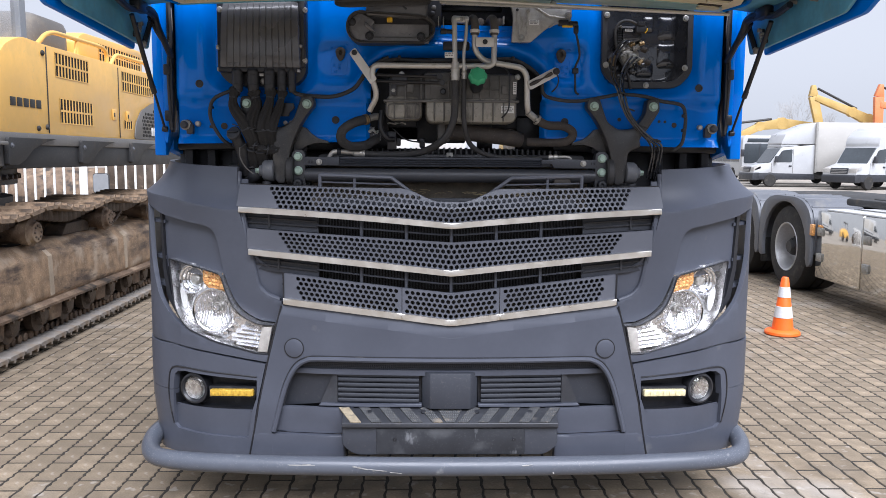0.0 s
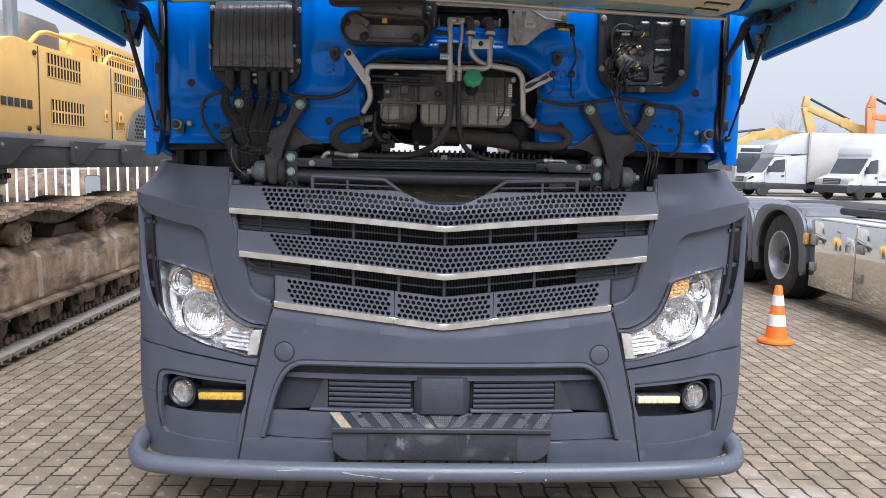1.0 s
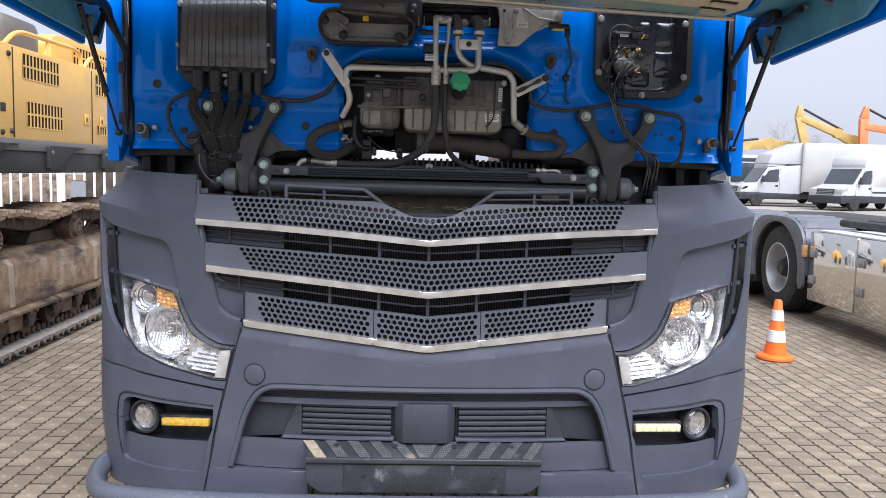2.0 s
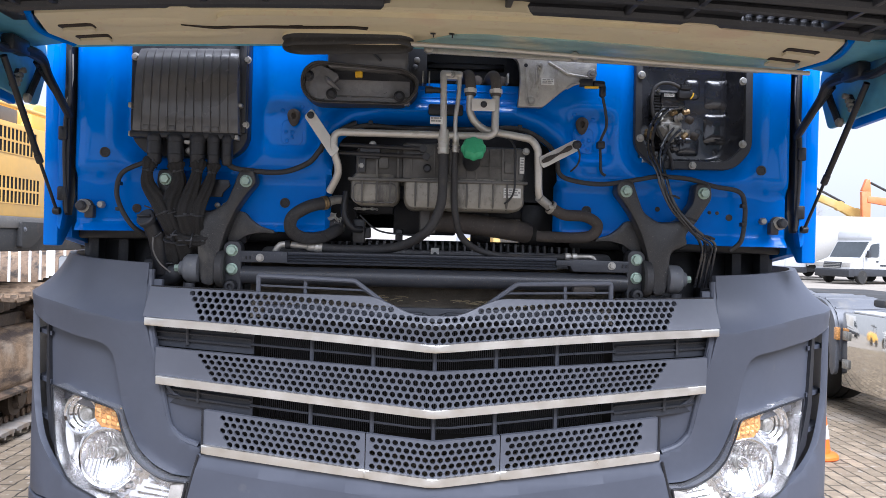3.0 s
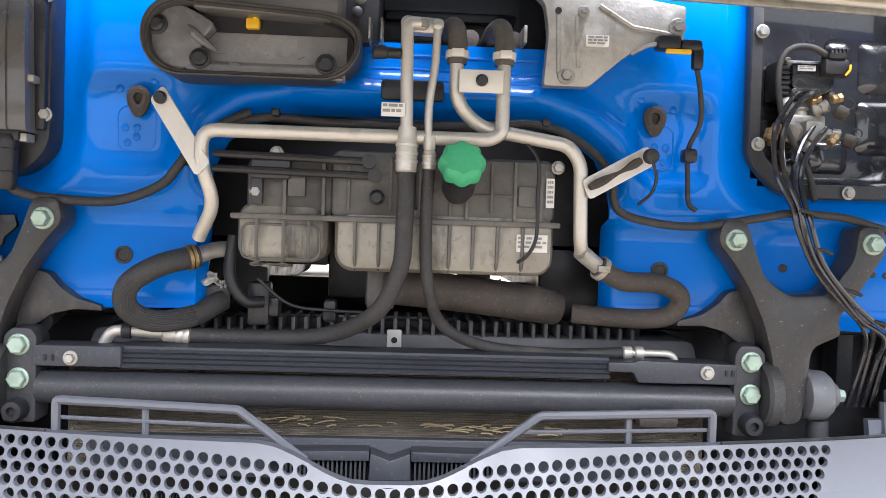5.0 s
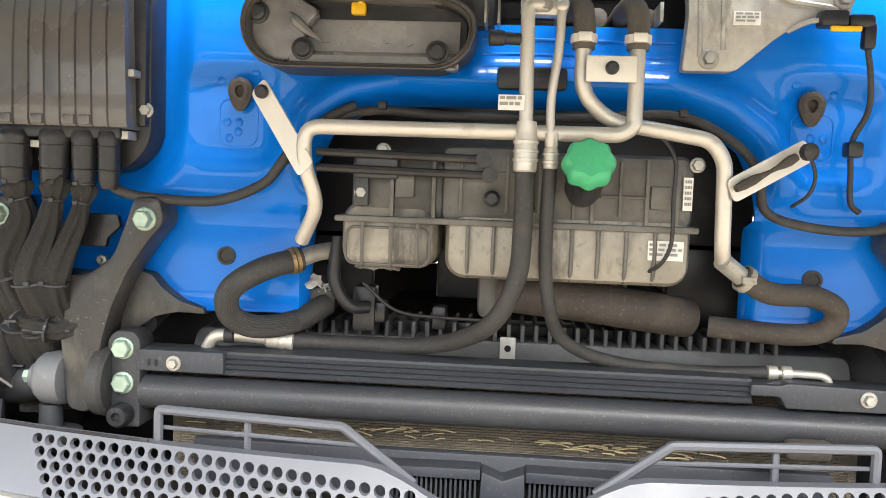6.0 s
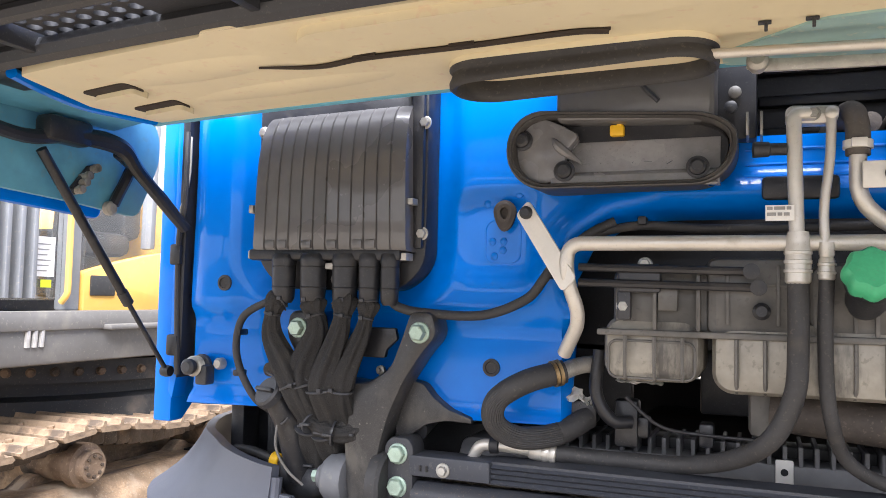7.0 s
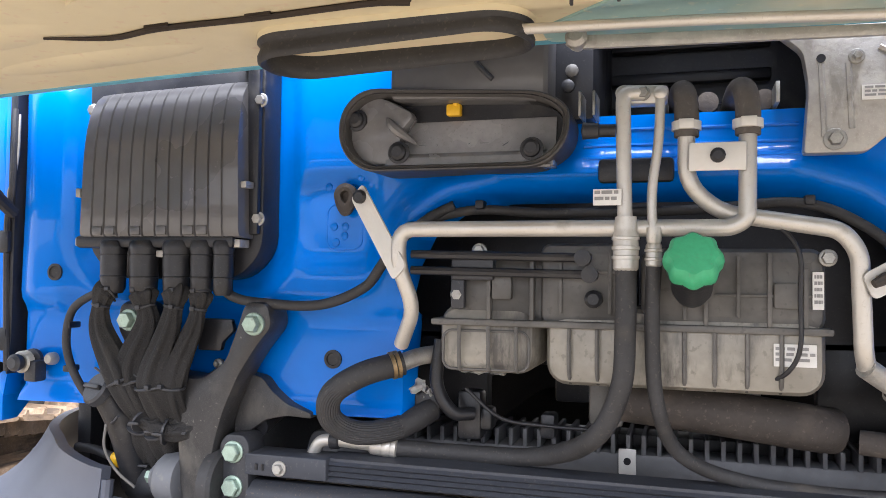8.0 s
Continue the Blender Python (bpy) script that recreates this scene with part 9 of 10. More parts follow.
for k in range(72):
    a = 2 * math.pi * k / 72
    p = (-4.65 + 1.335 * math.cos(a), 6.0 + 1.335 * math.sin(a), 1.36)
    if math.cos(a) > 0.2:
        part("ring_bolt", bolt(B(), p, 0.022, 0.03, (math.cos(a), math.sin(a), 0), 1.2), "rust", exc)
# revolving deck
bm = B()
prism(bm, smooth_outline([(-3.22, 3.9), (-6.05, 3.9), (-6.05, 11.1), (-5.6, 11.6), (-3.7, 11.6), (-3.22, 11.1)], 0.15), "z", 1.44, 1.69, 0.02)
deck = part("deck", bm, "exc_grey", exc, "worn dark grey machine deck")
for y in (6.1, 7.38, 8.6):
    bm = B()
    prism(bm, smooth_outline([(y - 0.16, 1.66), (y + 0.62, 1.66), (y + 0.45, 1.635), (y + 0.22, 1.575), (y + 0.08, 1.49), (y - 0.02, 1.455), (y - 0.16, 1.455)], 0.02), "x", XS + 0.035, XS + 0.075, 0.008)
    br = part("deck_bracket", bm, "exc_dark", deck)
    part("bolt", bolt(B(), (XS + 0.075, y - 0.11, 1.60), 0.014, 0.012, (1, 0, 0)), "fender", br)
bm = B()
box(bm, XS - 0.02, XS + 0.05, 3.95, 11.1, 1.605, 1.70, 0.01)
part("deck_edge", bm, "exc_grey", deck)
bm = B()
box(bm, XS + 0.0, XS + 0.034, 5.95, 11.0, 1.425, 1.607, 0.01)
part("deck_skirt", bm, "exc_dark", deck)
for y in (4.75, 4.79, 4.83):
    bm = B()
    tube(bm, [(XS + 0.03, y, 1.53), (XS + 0.035, y, 1.60), (XS + 0.03, y, 1.64)], 0.014, 8)
    part("deck_lamp", bm, "satin", deck)
# engine house
HOUSE = smooth_outline([(5.97, 1.70), (9.7, 1.70), (9.7, 2.46), (8.3, 2.445), (6.75, 2.435), (6.35, 2.45), (6.1, 2.36), (5.97, 2.22)], [0.01, 0.05, 0.12, 0.2, 0.1, 0.12, 0.15, 0.1])
house = part("engine_house", prism(B(), HOUSE, "x", -5.9, XS, 0.03), "exc_yellow", exc, "yellow sheet engine house with slotted vents")


def vent(y0, y1, z0, z1_, n, rows, parent):
    """A slotted plate: real openings over a near-black backing with their shade in its colour."""
    bm = B()
    box(bm, XS - 0.002, XS + 0.0012, y0 + 0.004, y1 - 0.004, z0 + 0.004, z1_ - 0.004, 0)
    back = part("vent", bm, "shade_black", parent)
    bm = B()
    w, h = (y1 - y0) / n, (z1_ - z0) / rows
    for i in range(n):
        for j in range(rows):
            a, b = y0 + i * w, z0 + j * h
            o = [(a, b), (a + w, b), (a + w, b + h), (a, b + h)]
            q = [(a + w * 0.15, b + h * 0.08), (a + w * 0.85, b + h * 0.08), (a + w * 0.85, b + h * 0.92), (a + w * 0.15, b + h * 0.92)]
            vo = [bm.verts.new((XS + 0.0045, y, z)) for y, z in o]
            vi = [bm.verts.new((XS + 0.0045, y, z)) for y, z in q]
            vd = [bm.verts.new((XS + 0.0008, y, z)) for y, z in q]
            for k in range(4):
                m = (k + 1) % 4
                bm.faces.new((vo[k], vo[m], vi[m], vi[k]))
                bm.faces.new((vi[k], vi[m], vd[m], vd[k]))
    bmesh.ops.remove_doubles(bm, verts=bm.verts[:], dist=0.0005)
    part("slotted_plate", bm, "exc_yellow", back)


vent(6.92, 7.60, 2.19, 2.40, 11, 2, house)
vent(6.98, 7.66, 1.80, 2.02, 11, 2, house)
vent(8.43, 9.38, 2.19, 2.40, 14, 2, house)
vent(8.46, 8.69, 1.80, 1.90, 4, 1, house)
for y in (6.76, 8.33):
    bm = B()
    box(bm, XS - 0.01, XS + 0.006, y - 0.007, y + 0.007, 1.71, 2.42, 0.003)
    part("door_seam", bm, "exc_dark", house)
for y in (8.19, 8.57):
    bm = B()
    box(bm, XS, XS + 0.012, y - 0.05, y + 0.05, 1.88, 1.99, 0.008)
    hd = part("door_catch", bm, "exc_yellow", house)
    bm = B()
    box(bm, XS + 0.010, XS + 0.016, y - 0.030, y - 0.004, 1.915, 1.955, 0.003)
    part("catch_pull", bm, "exc_dark", hd)
bm = B()
prism(bm, smooth_outline([(8.72, 1.705), (9.68, 1.705), (9.68, 2.16), (9.30, 2.12), (8.95, 2.02), (8.78, 1.88)], 0.05), "x", XS, XS + 0.014, 0.004)
grey_panel = part("grey_panel", bm, "exc_grey", house)
# screen holes drawn as near-black discs, their shade painted in
bm = B()
for i in range(14):
    for j in range(9):
        y, z = 8.98 + 0.048 * i + 0.024 * (j % 2), 1.75 + 0.040 * j
        if z < 1.98 + 0.16 * (y - 8.98) and y < 9.62:
            lathe(bm, [(0.017, 0), (0.017, 0.002), (0, 0.002)], (XS + 0.0135, y, z), (1, 0, 0), 8)
part("mesh_screen", bm, "shade_black", grey_panel)
# maker's mark and model mark as plain bars
bm = B()
for k in range(5):
    box(bm, XS + 0.001, XS + 0.006, 6.14 + k * 0.103, 6.22 + k * 0.103, 1.905, 1.972, 0.004)
part("mark", bm, "exc_dark", house)
bm = B()
for k in range(2):
    box(bm, XS + 0.014, XS + 0.018, 9.25 + k * 0.09, 9.32 + k * 0.09, 1.75, 1.84, 0.004)
part("mark", bm, "label", house)
for y, z in ((6.69, 2.36), (6.72, 1.76), (6.57, 1.745)):
    part("catch", lathe(B(), [(0.022, 0), (0.022, 0.012), (0.014, 0.02), (0, 0.02)], (XS, y, z), (1, 0, 0), 14), "exc_dark", house)
bm = B()
prism(bm, smooth_outline([(8.25, 2.40), (10.1, 2.40), (10.1, 2.80), (9.5, 2.80), (8.4, 2.78), (8.25, 2.72)], 0.08), "x", -5.3, -3.6, 0.03)
upper = part("upper_house", bm, "exc_yellow", exc)
XS_keep = XS
XS = -3.6
vent(8.75, 10.0, 2.52, 2.72, 16, 2, upper)
XS = XS_keep
bm = B()
prism(bm, smooth_outline([(-3.6, 7.30), (-4.4, 7.30), (-4.4, 8.12), (-3.6, 8.12)], 0.2), "z", 2.40, 2.81, 0.08)
part("cleaner_cover", bm, "exc_grey", exc)
for pts in ([(6.75, 2.42), (6.95, 2.55), (7.10, 2.585), (8.15, 2.60), (8.27, 2.56), (8.27, 2.43)], [(8.33, 2.43), (8.5, 2.57), (9.4, 2.58), (9.5, 2.45)]):
    rail = part("handrail", tube(B(), bent([(-3.33, y, z) for y, z in pts], 0.08), 0.02, 12), "exc_yellow", exc)
part("rail_post", tube(B(), [(-3.33, 7.50, 2.43), (-3.33, 7.58, 2.59)], 0.016, 10), "exc_yellow", exc)
# operator's cab
bm = B()
prism(bm, smooth_outline([(5.10, 1.695), (5.955, 1.695), (5.955, 2.05), (5.7, 2.03), (5.4, 1.97), (5.10, 1.895)], [0.01, 0.01, 0.05, 0.2, 0.2, 0.02]), "x", -3.32, XS, 0.015)
cabx = part("cab_door", bm, "exc_yellow", exc, "yellow lower door panel of the cab")
bm = B()
box(bm, XS, XS + 0.012, 5.14, 5.31, 1.775, 1.88, 0.006)
part("door_lock", bm, "exc_dark", cabx)
for a, b, w in (((5.045, 1.70), (5.045, 3.05), 0.045), ((6.46, 1.75), (6.42, 3.05), 0.05), ((4.05, 1.70), (4.25, 3.05), 0.05), ((5.6, 2.04), (5.62, 3.05), 0.02)):
    bm = B()
    prism(bm, [(a[0] - w, a[1]), (a[0] + w, a[1]), (b[0] + w, b[1]), (b[0] - w, b[1])], "x", -3.34, -3.26, 0.01)
    part("cab_pillar", bm, "cab_grey", exc)
for y0, y1, z0 in ((5.10, 6.42, 1.86), (4.1, 5.0, 1.75)):
    bm = B()
    box(bm, -3.305, -3.295, y0, y1, z0, 3.02, 0)
    part("cab_window", bm, "glass", exc).visible_shadow = False
bm = B()
box(bm, -4.3, -3.26, 4.0, 6.3, 3.02, 3.14, 0.04)
part("cab_roof", bm, "cab_grey", exc)
bm = B()
box(bm, -4.28, -3.36, 4.08, 6.25, 1.695, 1.76, 0.01)
part("cab_floor", bm, "exc_dark", exc)
for y0, y1, z1_ in ((4.06, 4.12, 1.95), (6.20, 6.27, 2.05)):
    bm = B()
    box(bm, -4.26, -3.36, y0, y1, 1.76, z1_, 0.01)
    part("cab_end", bm, "cab_grey", exc)
for y in (4.1, 5.05, 6.24):
    bm = B()
    box(bm, -4.30, -4.24, y - 0.04, y + 0.04, 1.76, 3.02, 0.01)
    part("cab_pillar", bm, "cab_grey", exc)
bm = B()
box(bm, -3.98, -3.55, 5.25, 5.75, 2.0, 2.14, 0.05)
box(bm, -3.98, -3.55, 5.68, 5.84, 2.1, 2.75, 0.06)
box(bm, -3.90, -3.65, 5.35, 5.65, 1.76, 2.02, 0.03)
part("driver_seat", bm, "exc_dark", exc)
for y in (5.12, 5.30):
    part("control_lever", tube(B(), [(-3.5, y, 1.76), (-3.5, y + 0.03, 2.25)], 0.02, 8), "exc_dark", exc)
for k in range(8):
    y = 4.245 + k * 0.0735
    bm = B()
    box(bm, -3.28, -3.20, y - 0.012, y + 0.012, 1.76, 2.75, 0.004)
    part("guard_slat", bm, "cab_grey", exc)
bm = B()
box(bm, -3.288, -3.284, 4.825, 4.945, 1.865, 2.06, 0)
sheet = part("paper_sheet", bm, "label", exc, "white printed sheet inside the window")
bm = B()
for k in range(6):
    box(bm, -3.2838, -3.283, 4.84, 4.90 + 0.01 * (k % 3), 1.89 + k * 0.026, 1.896 + k * 0.026, 0)
part("print", bm, "print", sheet)
bm = B()
box(bm, -3.288, -3.283, 4.87, 4.93, 1.812, 1.85, 0)
part("sticker", bm, mat("lime_sticker", (0.62, 0.72, 0.03), 0.5), exc, "small lime sticker")
part("grab_rail", tube(B(), bent([(-3.25, 4.965, 1.74), (-3.21, 4.965, 1.78), (-3.21, 4.965, 2.6), (-3.26, 4.965, 2.65)], 0.04), 0.016, 10), "exc_yellow", exc)
bm = B()
box(bm, -3.29, -3.15, 5.2, 5.9, 1.60, 1.63, 0.01)
part("cab_step", bm, "exc_grey", exc)

# ---- things standing far off ----
def far_van(name, label, x, y, length, height, boxy, heading=-1, cabl=2.3):
    """A van side-on: body, bonnet, glass and wheels; heading: the way that it faces along x."""
    v = thing(name, label, "van", (x, y, 0))
    h = heading

    def P(pts):
        return [(x + h * a, z) for a, z in pts]
    nose = length / 2
    cab_o = [(nose, 0.45), (nose, 0.95), (nose - 0.25, 1.15), (nose - 0.95, 1.32), (nose - 1.55, 2.2), (nose - cabl, 2.35), (nose - cabl, 0.45)]
    if not boxy:
        cab_o = [(nose, 0.45), (nose, 0.95), (nose - 0.25, 1.15), (nose - 0.95, 1.35), (nose - 1.62, 2.2), (nose - 1.60, 2.38), (nose - 1.72, 2.7), (nose - 2.15, height), (-nose, height), (-nose, 0.45)]
    part("body", prism(B(), smooth_outline(P(cab_o), 0.12), "y", y - 1.0, y + 1.0, 0.05), "white", v)
    if boxy:
        b = part("box_body", prism(B(), P([(nose - cabl + 0.02, 0.85), (nose - cabl + 0.02, height), (-nose, height), (-nose, 0.85)]), "y", y - 1.1, y + 1.1, 0.03), "box_white", v)
        part("deflector", prism(B(), smooth_outline(P([(nose - 1.5, 2.38), (nose - 1.75, 2.95), (nose - cabl + 0.3, height - 0.1), (nose - cabl, height), (nose - cabl, 2.38)]), 0.1), "y", y - 0.95, y + 0.95, 0.05), "white", v)
        part("edge_trim", prism(B(), P([(nose - cabl - 0.05, 0.8), (nose - cabl + 0.05, 0.8), (nose - cabl + 0.05, height), (nose - cabl - 0.05, height)]), "y", y - 1.13, y - 1.1, 0), "alu_cast", b)
    # glass, bumper, lamps, door lines, mirror and arches on the side that shows
    win = [(nose - 1.12, 1.38), (nose - 1.60, 2.03), (nose - 2.15, 2.10), (nose - 2.15, 1.38)]
    pane = part("side_window", prism(B(), smooth_outline(P(win), 0.08), "y", y - 1.02, y - 1.004, 0), "far_glass", v)
    part("window_post", prism(B(), P([(nose - 1.50, 1.38), (nose - 1.54, 1.38), (nose - 1.54, 1.98), (nose - 1.50, 1.95)]), "y", y - 1.026, y - 1.02, 0), "dark", pane)
    part("windscreen", prism(B(), P([(nose - 0.90, 1.34), (nose - 0.98, 1.34), (nose - 1.57, 2.15), (nose - 1.49, 2.15)]), "y", y - 0.88, y + 0.88, 0), "far_glass", v)
    part("bumper", prism(B(), smooth_outline(P([(nose - 0.35, 0.36), (nose + 0.05, 0.36), (nose + 0.06, 0.72), (nose - 0.05, 0.80), (nose - 0.35, 0.80)]), 0.05), "y", y - 1.01, y + 1.01, 0.03), "dark", v)
    part("sill", prism(B(), P([(nose - 0.3, 0.4), (-nose if not boxy else nose - cabl, 0.4), (-nose if not boxy else nose - cabl, 0.72), (nose - 0.3, 0.78)]), "y", y - 1.018, y - 0.98, 0.01), "dark", v)
    gr = part("front_grille", prism(B(), P([(nose - 0.01, 0.82), (nose + 0.03, 0.82), (nose - 0.02, 1.10), (nose - 0.08, 1.12)]), "y", y - 0.52, y + 0.52, 0.02), "dark", v)
    for k in range(3):
        part("grille_bar", prism(B(), P([(nose + 0.035 - 0.015 * k, 0.86 + 0.08 * k), (nose + 0.045 - 0.015 * k, 0.86 + 0.08 * k), (nose + 0.042 - 0.015 * k, 0.885 + 0.08 * k), (nose + 0.03 - 0.015 * k, 0.885 + 0.08 * k)]), "y", y - 0.46, y + 0.46, 0), "alu_cast", gr)
    for sy in (-0.78, 0.78):
        part("headlamp", prism(B(), smooth_outline(P([(nose - 0.42, 1.02), (nose + 0.01, 0.86), (nose - 0.03, 1.08), (nose - 0.40, 1.18)]), 0.03), "y", y + sy - 0.22, y + sy + 0.232, 0.02), "satin", v)
    for a in (nose - 1.02, nose - 2.22):
        part("door_seam", prism(B(), P([(a, 0.75), (a + 0.018, 0.75), (a + 0.018, 2.12 if a < nose - 2 else 1.36), (a, 2.12 if a < nose - 2 else 1.36)]), "y", y - 1.008, y - 0.99, 0), "exc_grey", v)
    part("door_handle", prism(B(), smooth_outline(P([(nose - 1.98, 1.12), (nose - 2.14, 1.12), (nose - 2.14, 1.20), (nose - 1.98, 1.20)]), 0.02), "y", y - 1.03, y - 1.0, 0.005), "dark", v)
    part("wing_mirror", prism(B(), smooth_outline(P([(nose - 1.10, 1.36), (nose - 1.30, 1.36), (nose - 1.30, 1.72), (nose - 1.14, 1.72)]), 0.05), "y", y - 1.22, y - 1.08, 0.03), "dark", v)
    # arches are flat near-black half discs; the shade inside is painted
    for a in (nose - 0.95, -nose + 1.1):
        o = [(a + 0.44 * math.cos(radians(d)), 0.36 + 0.44 * math.sin(radians(d))) for d in range(0, 181, 15)]
        part("wheel_arch", prism(B(), P(o), "y", y - 1.006, y - 0.90, 0), "shade_black", v)
    if boxy:
        part("under_frame", prism(B(), P([(nose - cabl, 0.45), (-nose + 0.1, 0.45), (-nose + 0.1, 0.86), (nose - cabl, 0.86)]), "y", y - 0.9, y + 0.9, 0.01), "exc_dark", v)
    else:
        part("roof_cap", prism(B(), smooth_outline(P([(nose - 1.95, height - 0.15), (nose - 2.5, height + 0.14), (-nose + 0.2, height + 0.12), (-nose, height - 0.15)]), 0.12), "y", y - 0.94, y + 0.94, 0.08), "white", v)
        part("side_moulding", prism(B(), P([(nose - 2.3, 0.92), (-nose + 0.05, 0.92), (-nose + 0.05, 1.0), (nose - 2.3, 1.0)]), "y", y - 1.02, y - 1.0, 0.005), "dark", v)
        for a, c in ((nose - 2.45, nose - 3.9), (nose - 4.05, -nose + 0.15)):
            part("panel_line", prism(B(), smooth_outline(P([(a, 1.25), (c, 1.25), (c, 2.3), (a, 2.3)]), 0.08), "y", y - 1.006, y - 0.99, 0.002), "box_white", v)
    for a in (nose - 0.95, -nose + 1.1):
        for sy in (-0.93, 0.93):
            w = part("tyre", lathe(B(), [(0.2, -0.11), (0.33, -0.11), (0.36, -0.06), (0.36, 0.06), (0.33, 0.11), (0.2, 0.11)], (x + h * a, y + sy, 0.36), (0, -1, 0), 28), "tyre", v)
            part("wheel_rim", lathe(B(), [(0.21, 0.09), (0.19, 0.05), (0.06, 0.06), (0, 0.08)], (x + h * a, y + sy, 0.36), (0, -1, 0), 20), "rim", w)
    return v


far_van("box_van", "white box van parked across the yard", 22.45, 45.8, 8.2, 3.6, True, -1, 3.45)
high_van = far_van("delivery_van", "white high-roof delivery van parked across the yard", 24.35, 42.4, 6.8, 3.05, False)
high_van.rotation_euler = (0, 0, radians(24))
far_van("minibus", "white minibus standing behind the box van", 23.3, 50.5, 6.0, 2.9, False)
far_van("tipper_van", "white van seen behind the truck", -1.6, 30.0, 6.0, 2.6, False)
far_van("tipper_van", "white van seen behind the truck", 6.4, 33.0, 6.0, 2.6, True)


def coach(x, y, w, h):
    """A coach seen from the front: rounded body, tall screen, mirrors, lamps and bumper."""
    c = thing("coach", "white coach with a dark windscreen parked beyond the vans", "bus", (x, y, 0))
    part("body", prism(B(), smooth_outline([(x - w, 0.35), (x + w, 0.35), (x + w, h - 0.25), (x + w * 0.86, h), (x - w * 0.86, h), (x - w, h - 0.25)], 0.12), "y", y, y + 10.0, 0.06), "white", c)
    part("windscreen", prism(B(), smooth_outline([(x - w * 0.9, 1.25), (x + w * 0.9, 1.25), (x + w * 0.88, h - 0.55), (x - w * 0.88, h - 0.55)], 0.12), "y", y - 0.02, y + 0.02, 0.01), "far_glass", c)
    part("screen_post", prism(B(), [(x - 0.03, 1.25), (x + 0.03, 1.25), (x + 0.03, h - 0.55), (x - 0.03, h - 0.55)], "y", y - 0.03, y - 0.02, 0), "dark", c)
    part("destination_glass", prism(B(), smooth_outline([(x - w * 0.75, h - 0.46), (x + w * 0.75, h - 0.46), (x + w * 0.7, h - 0.2), (x - w * 0.7, h - 0.2)], 0.05), "y", y - 0.02, y + 0.02, 0.01), "far_glass", c)
    for k in range(6):
        part("side_window", prism(B(), [(y + 0.5 + 1.55 * k, 1.35), (y + 1.95 + 1.55 * k, 1.35), (y + 1.95 + 1.55 * k, h - 0.6), (y + 0.5 + 1.55 * k, h - 0.6)], "x", x - w - 0.012, x - w + 0.01, 0), "far_glass", c)
    part("bumper", prism(B(), smooth_outline([(x - w, 0.3), (x + w, 0.3), (x + w, 0.72), (x - w, 0.72)], 0.06), "y", y - 0.06, y + 0.3, 0.03), "dark", c)
    for q in (-0.72, 0.72):
        part("headlamp", prism(B(), smooth_outline([(x + w * q - 0.2, 0.8), (x + w * q + 0.2, 0.8), (x + w * q + 0.2, 0.98), (x + w * q - 0.2, 0.98)], 0.05), "y", y - 0.03, y + 0.05, 0.01), "satin", c)
        part("wing_mirror", prism(B(), smooth_outline([(x + w * q * 1.5 - 0.1, 1.7), (x + w * q * 1.5 + 0.1, 1.7), (x + w * q * 1.5 + 0.1, 2.2), (x + w * q * 1.5 - 0.1, 2.2)], 0.04), "y", y - 0.35, y - 0.2, 0.02), "dark", c)
        for dy in (1.6, 7.5):
            part("tyre", lathe(B(), [(0.2, -0.14), (0.44, -0.14), (0.48, -0.08), (0.48, 0.08), (0.44, 0.14), (0.2, 0.14)], (x + w * (0.92 if q > 0 else -0.92), y + dy, 0.48), (1, 0, 0), 24), "tyre", c)
    return c


coach(22.9, 55.0, 1.2, 3.15)


def beam(bm, a, b, w0, w1, y, d=0.5):
    """A tapered boom section from a to b in (x, z)."""
    a, b = Vector(a), Vector(b)
    n = (b - a).normalized()
    s = Vector((-n.y, n.x))
    prism(bm, [tuple(a + s * w0), tuple(a - s * w0), tuple(b - s * w1), tuple(b + s * w1)], "y", y - d / 2, y + d / 2, 0.03)
    return bm


def far_machine(label, y, paint, boom, stick, ram, house):
    """A far excavator: boom and stick as tapered sections through points in (x, z), a ram, house and tracks."""
    e = thing("far_excavator", label, "excavator", (house, y, 0))
    bm = B()
    for (a, b), (w0, w1) in zip(zip(boom, boom[1:]), ((0.28, 0.36), (0.36, 0.48), (0.48, 0.5))):
        beam(bm, a, b, w0, w1, y)
    for p, rad in zip(boom[1:-1], (0.44, 0.56)):
        lathe(bm, [(0, -0.27), (rad, -0.26), (rad, 0.26), (0, 0.27)], (p[0], y, p[1]), (0, -1, 0), 24)
    part("boom", bm, paint, e)
    if stick:
        part("stick", beam(beam(B(), stick[0], stick[1], 0.16, 0.42, y, 0.4), stick[1], stick[2], 0.42, 0.34, y, 0.4), paint, e)
    part("ram", tube(B(), [Vector((ram[0][0], y - 0.1, ram[0][1])), Vector((ram[1][0], y - 0.1, ram[1][1]))], 0.11, 8), "exc_dark", e)
    part("house", prism(B(), smooth_outline([(house - 1.6, 1.2), (house + 1.9, 1.2), (house + 1.9, 2.6), (house - 0.2, 2.7), (house - 1.6, 2.3)], 0.15), "y", y - 1.3, y + 1.3, 0.05), paint, e)
    for s in (-1, 1):
        part("track", prism(B(), smooth_outline([(house - 2.3, 0.0), (house + 2.3, 0.0), (house + 2.5, 0.4), (house + 2.2, 0.9), (house - 2.2, 0.9), (house - 2.5, 0.4)], 0.2), "y", y + s * 1.1 - 0.3, y + s * 1.1 + 0.3, 0.03), "exc_dark", e)
    return e


